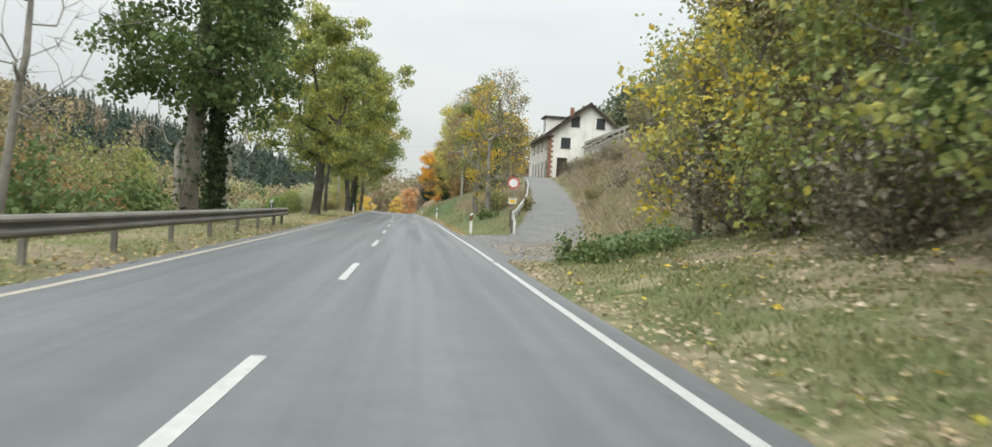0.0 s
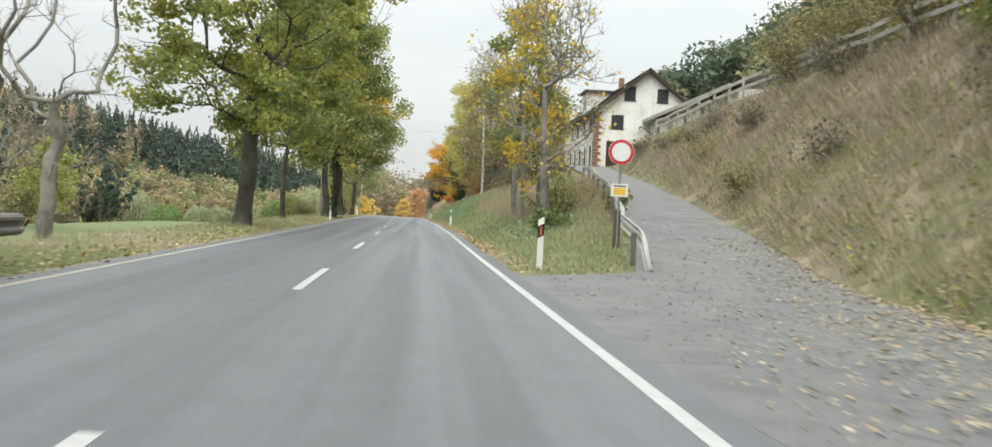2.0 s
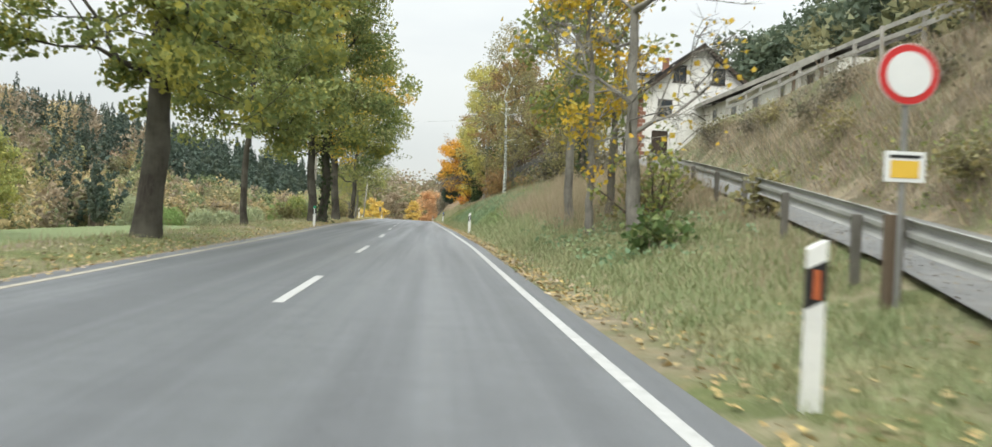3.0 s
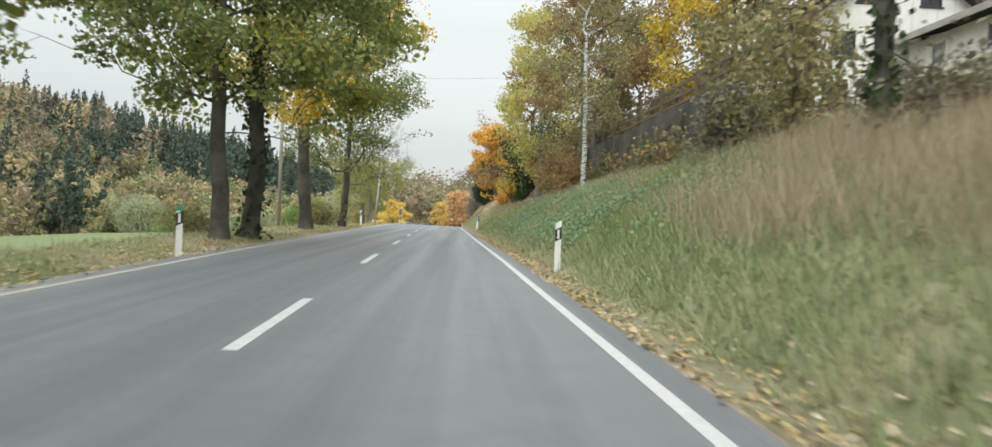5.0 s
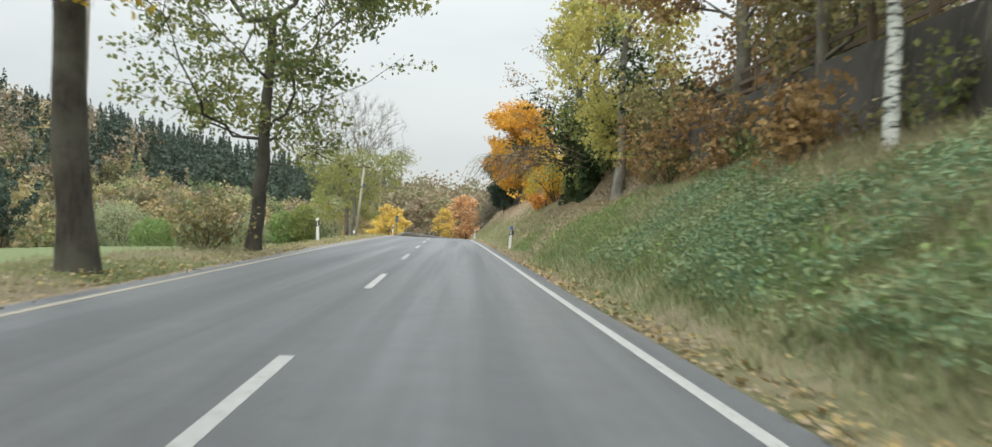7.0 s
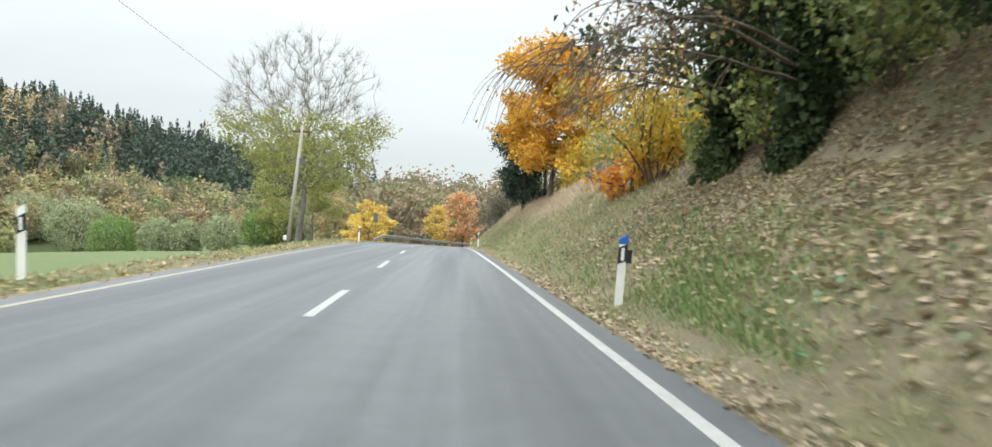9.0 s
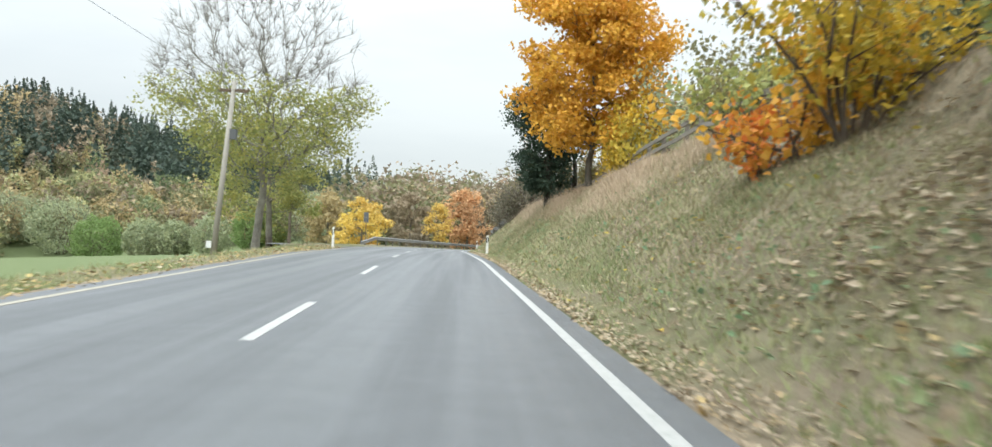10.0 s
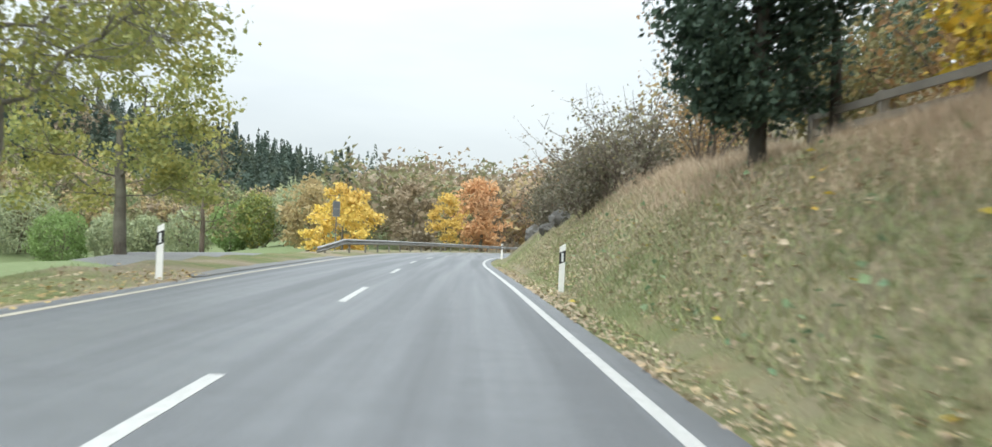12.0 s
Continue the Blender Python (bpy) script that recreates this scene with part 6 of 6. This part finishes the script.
def house():
    x0, x1, y0, y1, zb, ze, za = 16.2, 25.2, 120.0, 138.0, 4.6, 10.7, 14.3
    root = thing("house", (0, 0, 0), "white rendered two-storey house with dark gabled roof", "house")
    xm, t = (x0 + x1) / 2, 0.35
    openings_front = [(18.6, 11.6, 19.6, 12.85), (21.5, 11.55, 22.5, 12.75), (17.55, 9.1, 18.65, 10.3), (17.2, 5.6, 18.4, 8.0), (21.6, 9.0, 22.7, 10.2)]
    openings_side = [(122.2 + 3.6 * k, 9.0, 123.2 + 3.6 * k, 10.1) for k in range(4)] + [(121.9 + 2.9 * k, 5.7, 123.0 + 2.9 * k, 7.7) for k in range(5)]

    def wall_with_holes(name, a0, a1, low, top, holes, place):
        """A wall over a0..a1 with its upper edge top(a), cut by upright openings."""
        bm = bmesh.new()
        cuts = sorted({a0, a1} | ({(a0 + a1) / 2} if name == "gable_wall" else set()) | {v for h in holes for v in (h[0], h[2])})
        for a, b in zip(cuts, cuts[1:]):
            mine = sorted((h[1], h[3]) for h in holes if h[0] - 1e-6 <= a and b <= h[2] + 1e-6)
            edges = [low] + [v for h in mine for v in h] + [None]
            for k in range(0, len(edges), 2):
                za_, zb_ = edges[k], edges[k + 1]
                ta, tb = (top(a), top(b)) if zb_ is None else (zb_, zb_)
                v = [bm.verts.new(place(p, q, w)) for w in (0, t) for p, q in ((a, za_), (b, za_), (b, tb), (a, ta))]
                for f in ((0, 1, 2, 3), (7, 6, 5, 4), (0, 4, 5, 1), (1, 5, 6, 2), (2, 6, 7, 3), (3, 7, 4, 0)):
                    bm.faces.new([v[i] for i in f])
        bmesh.ops.recalc_face_normals(bm, faces=bm.faces[:])
        return part(name, bm, "wall", root)

    gable = lambda a: za - 0.15 - abs(a - xm) * (za - ze) / (xm - x0)  # noqa: E731
    wall_with_holes("gable_wall", x0, x1, zb, gable, openings_front, lambda p, q, w: (p, y0 + w, q))
    wall_with_holes("side_wall", y0 + t, y1 - t, zb, lambda a: ze - 0.1, openings_side, lambda p, q, w: (x0 + w, p, q))
    wall_with_holes("gable_wall", x0, x1, zb, gable, [], lambda p, q, w: (p, y1 - t + w, q))
    wall_with_holes("side_wall", y0 + t, y1 - t, zb, lambda a: ze - 0.1, [], lambda p, q, w: (x1 - t + w, p, q))

    def window(cx, z0, z1, w, front=True, door=False):
        base = x0 if not front else y0

        def put(a, b, c, d, e, f):
            # a..d along the wall, b..e depth behind the face, c..f height
            return box(a, base + b, c, d, base + e, f, 0.006) if front else box(base + b, a, c, base + e, d, f, 0.006)

        wn = part("door" if door else "window", put(cx - w / 2 + 0.002, 0.10, z0 + 0.002, cx + w / 2 - 0.002, 0.13, z1 - 0.002), "dark_wood" if door else "glass", root, "dark brown plank door" if door else "dark glass pane")
        for a, b in ((cx - w / 2 + 0.001, cx - w / 2 + 0.07), (cx + w / 2 - 0.07, cx + w / 2 - 0.001)):
            part("frame", put(a, 0.06, z0 + 0.001, b, 0.12, z1 - 0.001), "dark_wood", wn)
        part("frame", put(cx - w / 2 + 0.07, 0.06, z1 - 0.075, cx + w / 2 - 0.07, 0.12, z1 - 0.001), "dark_wood", wn)
        if not door:
            part("frame", put(cx - w / 2 + 0.07, 0.06, z0 + 0.001, cx + w / 2 - 0.07, 0.12, z0 + 0.075), "dark_wood", wn)
            part("mullion", put(cx - 0.025, 0.065, z0 + 0.075, cx + 0.025, 0.115, z1 - 0.075), "dark_wood", wn)
            part("sill", put(cx - w / 2 - 0.06, -0.06, z0 - 0.07, cx + w / 2 + 0.06, 0.05, z0 - 0.002), "concrete", wn)

    for a, b, c, d in openings_front:
        window((a + c) / 2, b, d, c - a, True, d < 8.2)
    for a, b, c, d in openings_side:
        window((a + c) / 2, b, d, c - a, False, d < 8)
    # roof: two thick slabs with overhang, tile courses, barge boards, ridge
    over, oy = 0.55, 0.6
    for s in (-1, 1):
        slope = math.atan2(za - ze, xm - x0)
        length = (xm - x0) / math.cos(slope) + over
        bm = bmesh.new()
        n = 22
        for k in range(n):
            a0, a1 = k / n * length, (k + 1) / n * length + 0.04
            box(a0, y0 - oy, 0.03, a1, y1 + oy, 0.075, 0, bm)
            for v in bm.verts[-8:]:
                v.co.z += 0.03 * (v.co.x - a0) / (a1 - a0)
        box(0, y0 - oy + 0.03, -0.12, length, y1 + oy - 0.03, 0.028, 0, bm)
        m = Matrix.Translation((xm, 0, za)) @ Matrix.Rotation(slope, 4, "Y")
        if s < 0:
            m = Matrix.Translation((xm, 0, za)) @ Matrix.Scale(-1, 4, (1, 0, 0)) @ Matrix.Rotation(slope, 4, "Y")
        bmesh.ops.transform(bm, matrix=m, verts=bm.verts)
        bmesh.ops.recalc_face_normals(bm, faces=bm.faces[:])
        part("roof", bm, "roof", root)
        bm = box(0, y0 - oy - 0.035, -0.17, length + 0.02, y0 - oy - 0.002, 0.09, 0.004)
        bmesh.ops.transform(bm, matrix=m, verts=bm.verts)
        part("barge_board", bm, "dark_wood", root, "dark wooden gable board")
    part("ridge_cap", rod(0.11, 0.11, (xm, y0 - oy, za + 0.06), (xm, y1 + oy, za + 0.06), 10), "roof", root)
    part("gutter", rod(0.07, 0.07, (x0 - 0.52, y0 - oy, ze - 0.33), (x0 - 0.52, y1 + oy, ze - 0.33), 10), "zinc_dark", root)
    part("downpipe", rod(0.045, 0.045, (x0 - 0.08, y0 + 0.5, zb), (x0 - 0.08, y0 + 0.5, ze - 0.3), 8), "zinc_dark", root)
    part("chimney", box(xm - 1.0, 128, za - 1.2, xm - 0.55, 128.5, za + 0.4, 0.02), "brick", root)
    dm = part("dormer", box(x0 + 1.0, 131, ze + 0.5, xm - 0.6, 134.2, za - 0.7, 0.01), "wall", root)
    part("dormer_roof", box(x0 + 0.7, 130.6, za - 0.7, xm - 0.3, 134.6, za - 0.5, 0.02), "roof", dm)
    part("dormer_window", box(x0 + 0.97, 131.8, ze + 1.3, x0 + 0.99, 133.4, za - 1.0), "glass", dm)
    # brick quoins at the corner
    for k in range(18):
        z = 5.3 + k * 0.29
        w = 0.50 if k % 2 else 0.30
        part("quoin", box(x0 - 0.022, y0 - 0.022, z + 0.01, x0 + w, y0 - 0.0015, z + 0.275, 0.004), "brick", root, "")
        part("quoin", box(x0 - 0.022, y0 - 0.0012, z + 0.01, x0 - 0.0015, y0 + (0.8 - w), z + 0.275, 0.004), "brick", root, "")
    # bent pipe lamp on the gable
    pp = [(20.0, y0 - 0.02, 9.2), (20.0, y0 - 0.5, 9.35), (20.3, y0 - 0.6, 9.2), (21.6, y0 - 0.6, 8.5)]
    bm = bmesh.new()
    for a, b in zip(pp, pp[1:]):
        rod(0.05, 0.05, a, b, 8, bm)
    part("handrail_pipe", bm, "zinc_dark", root, "bent grey pipe")
    # low annexe in front of the gable, with a porch roof on braced posts
    ax0, ay0, ay1, top = 21.0, 96.0, 119.9, 9.75
    an = part("annexe", box(ax0, ay0, 6.5, ax0 + 7, ay1, top, 0.02), "wall", root, "low white annexe")
    bm = bmesh.new()
    v = [bm.verts.new(p) for p in ((ax0 - 0.7, ay0 - 0.5, 10.0), (ax0 + 4.2, ay0 - 0.5, 11.4), (ax0 + 4.2, ay1, 11.4), (ax0 - 0.7, ay1, 10.0), (ax0 - 0.7, ay0 - 0.5, 9.78), (ax0 + 4.2, ay0 - 0.5, 11.18), (ax0 + 4.2, ay1, 11.18), (ax0 - 0.7, ay1, 9.78))]
    for f in ((0, 1, 2, 3), (7, 6, 5, 4), (0, 4, 5, 1), (1, 5, 6, 2), (2, 6, 7, 3), (3, 7, 4, 0)):
        bm.faces.new([v[i] for i in f])
    part("annexe_roof", bm, "roof", an)
    part("fascia", box(ax0 - 0.75, ay0 - 0.5, 9.70, ax0 - 0.702, ay1, 9.98, 0.005), "grey_wood", an, "grey eaves board")
    for k in range(5):
        y = ay0 + 3.0 + k * 4.4
        w = part("annexe_window", box(ax0 - 0.02, y, 8.55, ax0 - 0.002, y + 0.9, 9.35, 0.003), "glass", an, "dark window")
        for q, r in ((y - 0.07, y), (y + 0.9, y + 0.97)):
            part("window_frame", box(ax0 - 0.045, q, 8.48, ax0 - 0.003, r, 9.42, 0.004), "grey_wood", w)
    for k in range(2):
        y = ay0 + 0.4 + k * 3.8
        p = part("porch_post", box(ax0 - 0.72, y - 0.07, 7.0, ax0 - 0.58, y + 0.07, 9.76, 0.008), "brown_wood", an)
        part("porch_brace", rod(0.05, 0.05, (ax0 - 0.65, y, 8.9), (ax0 - 0.65, y + 0.85, 9.72), 6), "brown_wood", p)


house()


def shed():
    """An open timber shed on the terrace behind the fence."""
    x, y = 12.8, 162.0
    g = on_ground(x, y)
    root = thing("timber_shed", (x, y, g), "open timber shed with a brown pitched roof", "shed")
    for a in (-2.2, 2.2):
        for b in (-3.0, 0, 3.0):
            part("post", box(a - 0.1, b - 0.1, -0.4, a + 0.1, b + 0.1, 4.2, 0.01), "brown_wood", root)
            part("brace", rod(0.05, 0.05, (a, b, 3.3), (a * 0.6, b, 4.2), 6), "brown_wood", root)
    for b in (-3.0, 0, 3.0):
        part("tie_beam", box(-2.35, b - 0.07, 4.2, 2.35, b + 0.07, 4.4, 0.01), "brown_wood", root)
    part("back_wall", box(2.3, -3.1, -0.3, 2.36, 3.1, 4.2, 0.005), "cream", root, "pale board wall")
    for s in (-1, 1):
        bm = box(0, -3.6, 0, 2.95, 3.6, 0.10, 0.01)
        m = Matrix.Translation((0, 0, 5.45)) @ (Matrix.Scale(-1, 4, (1, 0, 0)) if s < 0 else Matrix.Identity(4)) @ Matrix.Rotation(radians(23), 4, "Y")
        bmesh.ops.transform(bm, matrix=m, verts=bm.verts)
        bmesh.ops.recalc_face_normals(bm, faces=bm.faces[:])
        part("roof", bm, "roof", root)


shed()

# ---- rocks in the cutting ----


def rock(x, y, r, seed):
    rng = np.random.default_rng(seed)
    bm = bmesh.new()
    bmesh.ops.create_icosphere(bm, subdivisions=3, radius=r)
    for v in bm.verts:
        p = v.co * (2.2 / r)
        v.co *= 0.85 + 0.35 * noise.noise(p + Vector((seed, 0, 0))) + 0.12 * noise.noise(p * 3)
        v.co.z *= 0.75
    me = bpy.data.meshes.new("rock")
    bm.to_mesh(me)
    bm.free()
    me.materials.append(M["rock"])
    ob = new("rock", me)
    ob.location = (x, y, on_ground(x, y) - r * 0.15)
    ob.rotation_euler = rng.random(3) * 3
    tagged(ob, "dark weathered rock showing through the bank", "rock", "rocks in the cutting")


for k in range(12):
    y = 212 + k * 2.4
    rock(xc(y) + 5.4 + RNG.random() * 1.6, y, 0.35 + 0.4 * RNG.random(), 700 + k)

# ---- grass, weeds and fallen leaves ----


def spread_over(n, u0, u1, y0, y1, seed, bias=1.0, clump=0.0):
    """n places on the ground between two offsets from the road's middle."""
    rng = np.random.default_rng(seed)
    y = y0 + (y1 - y0) * rng.random(n)
    u = u0 + (u1 - u0) * rng.random(n) ** bias
    x = xc(y) + u
    if clump:
        keep = np.sin(x * 2.1 + 1.3 * np.sin(y * 0.8)) * np.sin(y * 1.1 + seed) + 0.5 * np.sin(y * 3.3 + x * 2.7) > rng.random(n) * clump * 2 - clump
        x, y = x[keep], y[keep]
    free = ~((np.abs(x - side_x(y)) < side_w(y) + 0.15) & (y > 34) & (y < 146))
    free &= ~((y > 33) & (y < 53.6) & (x > xc(y)) & (x < side_x(y) + side_w(y)))
    free &= ~((y > 198) & (y < 221) & (x < xc(y)) & (x > xc(y) - 10))
    x, y = x[free], y[free]
    return np.stack([x, y, rough_land(x, y)], 1), rng


def strewn(name, label, mat, cat, C, rng, size, lift=0.02, up=3.6):
    C = C + np.stack([0 * C[:, 0], 0 * C[:, 0], lift * (0.3 + rng.random(len(C)))], 1)
    V, F = leaves(C, size, rng, up=up)
    tagged(solid(name, V, F, mat), label, cat, kind="stuff")


def grass(name, label, mat, n, u0, u1, y0, y1, seed, tall, wide=0.007, lean=0.5, bias=1.0, clump=0.0, keep=None, side=None):
    C, r = spread_over(n, u0, u1, y0, y1, seed, bias, clump)
    if keep is not None:
        C = C[keep(C[:, 0], C[:, 1])]
    V, F = blades(C, tall, r, lean, wide, side=side)
    tagged(solid(name, V, F, mat), label, "grass", kind="stuff")


def drift(phase, level=0.05):
    """A test that is true in uneven drifts of one to three metres."""
    def inside(x, y):
        w = np.sin(0.62 * y + phase + 1.4 * np.sin(0.9 * x + phase)) + np.sin(1.7 * x - 0.42 * y + 2 * phase) + 0.6 * np.sin(2.3 * y + 1.1 * x - phase)
        return w > level
    return inside


patches = drift(0.0, 0.75)


def upper(x, y):
    """True on the bank beyond the side road."""
    return x > side_x(y) + side_w(y) + 0.3


grass("verge_grass", "short yellowish grass on the verge", "G_lawn", 60000, -3.5, -9, 5, 215, 801, 0.10, 0.008, 0.6, 1.5)
grass("dry_verge_grass", "tall dry grass on the verge", "G_dry", 26000, -4.8, -10, 5, 215, 802, 0.22, 0.006, 0.5, 1.2, 0.5)
grass("slope_grass", "short green grass on the slope", "G_slope", 90000, 3.75, 10.0, 5, 36, 803, 0.09, 0.010, 0.9, 1.2, 0.6)
grass("wedge_grass", "yellowish green grass on the wedge", "G_wedge", 60000, 3.75, 8.5, 53.6, 80, 804, 0.13, 0.010, 0.8)
grass("wedge_dry_grass", "tall dry grass and stalks on the wedge", "G_dry", 9000, 5.2, 8.6, 58, 82, 831, 0.38, 0.005, 0.4, 0.8, 0.4)
grass("tall_dry_grass", "tall dry brown grass on the bank", "G_dry", 52000, 5.0, 9.8, 72, 97, 805, 0.6, 0.008, 0.45, 0.8, 0.7)
grass("bank_grass", "green grass on the bank", "G_wedge", 120000, 3.7, 9.0, 74, 138, 806, 0.20, 0.011, 0.8)
grass("fresh_bank_grass", "fresh green grass in patches on the bank", "G_green", 90000, 4.2, 8.6, 90, 136, 832, 0.18, 0.011, 0.8, 1.0, 0.0, drift(3.3, -0.8))
grass("pale_bank_grass", "pale bleached grass in drifts among the nettles", "G_pale", 70000, 5.0, 8.8, 98, 130, 836, 0.32, 0.010, 0.8, 0.8, 0.0, drift(1.9, 0.15))
grass("dry_bank_grass", "dry brown grass on the bank", "G_dry", 44000, 4.6, 9.0, 128, 205, 807, 0.15, 0.011, 1.0, 0.8, 0.0, drift(4.1, -0.1))
grass("olive_bank_grass", "dull olive grass among the fallen leaves", "G_lawn", 80000, 3.6, 8.0, 130, 222, 815, 0.12, 0.010, 0.9, 1.2, 0.0, drift(1.3, -0.3))
grass("post_grass", "fresh green grass round the roadside post", "G_green", 34000, 3.9, 6.2, 130, 153, 818, 0.12, 0.011, 0.7, 1.2, 0.0, drift(0.7, 0.35))
grass("late_green_grass", "green grass in drifts low on the bank", "G_wedge", 44000, 3.8, 6.8, 155, 200, 835, 0.13, 0.010, 0.8, 1.2, 0.0, drift(2.2, 0.25))
grass("fine_bank_grass", "fine pale dry grass on the bank", "G_pale", 56000, 3.6, 7.8, 156, 216, 817, 0.13, 0.011, 0.9, 0.8, 0.0, drift(2.9, 0.0))
grass("reddish_dry_grass", "tall reddish-brown dry grass at the bank's top", "G_rust", 80000, 5.2, 8.4, 168, 206, 814, 0.27, 0.009, 0.8, 0.6, 0.0, drift(5.0, -0.4))
grass("upper_dry_grass", "long dry brown grass hanging on the upper bank", "G_dry", 60000, 5.0, 17, 38, 106, 809, 0.42, 0.016, 0.9, 0.8, 0.45, upper, (-0.6, 0, 0))
grass("upper_stalks", "grey-brown dead stalks on the upper bank", "G_stalk", 34000, 6.0, 17, 38, 104, 833, 0.5, 0.011, 0.7, 0.7, 0.35, upper, (-0.5, 0, 0))
grass("upper_grass", "olive grass on the upper bank", "G_lawn", 60000, 6.0, 15, 38, 100, 810, 0.2, 0.014, 0.8, 1.9, 0.6, upper)
for name, label, mat, cat, n, u0, u1, y0, y1, seed, size, lift, up, bias, clump, keep in (
    ("upper_weeds", "green weeds in patches on the upper bank", "L_turning", "weeds", 22000, 6.0, 14, 40, 100, 816, 0.12, 0.2, 1.4, 2.2, 0.2, upper),
    ("nettles", "dark green nettles and weeds on the bank", "G_weed", "weeds", 60000, 4.15, 8.6, 90, 132, 811, 0.06, 0.24, 1.2, 0.9, 0.0, patches),
    ("low_nettles", "dense bluish-green nettles low on the bank", "G_weed", "weeds", 40000, 4.2, 6.6, 98, 126, 834, 0.065, 0.3, 1.2, 1.0, 0.15, None),
    ("wedge_weeds", "green weeds on the wedge", "G_weed", "weeds", 2200, 4.4, 7.2, 64, 80, 812, 0.09, 0.22, 1.2, 1.0, 0.2, None),
    ("junction_weeds", "green nettles beside the junction", "G_weed", "weeds", 6500, 5.4, 8.4, 32, 41.5, 813, 0.09, 0.2, 1.6, 1.0, 0.2, None),
    ("bank_debris", "dead brown stalks and brambles on the upper bank", "L_bramble", "scrub", 4000, 8.5, 16.5, 44, 102, 858, 0.11, 0.18, 0.8, 1.0, 0.12, upper),
    ("bank_weeds", "fresh green broad-leaved weeds on the bank", "L_bright", "weeds", 9000, 4.4, 8.6, 92, 138, 856, 0.10, 0.2, 1.4, 1.0, 0.3, None),
    ("bank_weeds", "dark green weeds among fallen leaves", "G_weed", "weeds", 1500, 4.0, 6.5, 138, 205, 857, 0.09, 0.12, 1.4, 1.0, 0.05, None)):
    C, r = spread_over(n, u0, u1, y0, y1, seed, bias, clump)
    if keep is not None:
        C = C[keep(C[:, 0], C[:, 1])]
        lift = lift * (0.6 + 0.8 * r.random(len(C))) if keep is patches else lift
    strewn(name, label, mat, cat, C, r, size, lift, up)
for k, (n, a, b, y0, y1, bias, size) in enumerate((
    (1500, 3.8, 10, 5, 40, 1.0, 0.07), (4200, 5.2, 11, 12, 38, 0.7, 0.09), (2600, 3.32, 4.4, 62, 210, 1.6, 0.08), (17000, 4.2, 9, 128, 157, 0.65, 0.10), (4000, -3.2, -5.5, 5, 215, 2.0, 0.08),
    (900, 3.4, 9, 60, 130, 1.0, 0.08), (1100, 3.35, 4.2, 5, 34, 1.3, 0.07), (3000, 5.2, 9.6, 34, 50, 0.6, 0.085), (3600, 3.6, 8, 157, 184, 0.75, 0.075), (4200, 3.6, 7.5, 186, 212, 0.8, 0.09))):
    C, r = spread_over(n, a, b, y0, y1, 820 + k, bias)
    strewn("fallen_leaves", "yellow and brown fallen leaves on the ground", "fallen", "leaves", C, r, size, 0.05)
for k, (n, a, b, y0, y1, size, mat) in enumerate(((260, 3.5, 6.0, 53.6, 60, 0.08, "fallen_ochre"), (3600, 3.4, 4.05, 60, 138, 0.07, "fallen_ochre"), (2600, 3.4, 4.0, 138, 165, 0.06, "fallen"), (3400, 3.4, 4.2, 165, 215, 0.06, "fallen"), (6000, -3.2, -4.3, 5, 215, 0.08, "fallen_ochre"))):
    C, r = spread_over(n, a, b, y0, y1, 850 + k, 1.5)
    strewn("leaf_drift", "ochre and brown leaves drifted along the road's edge", mat, "leaves", C, r, size, 0.05)
for k, (n, a, b, y0, y1) in enumerate(((120, 3.6, 8, 157, 200), (160, 3.8, 9, 8, 34))):
    C, r = spread_over(n, a, b, y0, y1, 870 + k)
    strewn("maple_leaves", "bright yellow maple leaves on the grass", "L_yellow", "leaves", C, r, 0.12, 0.05)
# leaves and leaf crumbs blown onto the asphalt of the junction
for k, (n, y0, y1, reach, size, mat, label) in enumerate((
    (2600, 35, 60, 0.5, 0.065, "fallen", "fallen leaves blown along the side road's edge"),
    (5200, 34, 66, 1.5, 0.04, "fallen_dark", "dark leaf crumbs scattered over the side road"),
    (2600, 33.5, 48, 0.8, 0.05, "fallen", "pale leaves drifted over the junction's edge"))):
    rng = np.random.default_rng(840 + k)
    y = y0 + (y1 - y0) * rng.random(n)
    x = side_x(y) + side_w(y) * (1.05 - 2.0 * reach * rng.random(n) ** (2.2 if k != 1 else 1.0))
    ok = x > np.where(y < 53.5, xc(y) + 3.5, side_x(y) - side_w(y))
    x, y = x[ok], y[ok]
    C = np.stack([x, y, np.where(y < 53.5, np.maximum(side_z(y), -0.01), side_z(y)) + 0.02], 1)
    strewn("blown_leaves", label, mat, "leaves", C, rng, size, 0.01, 4)
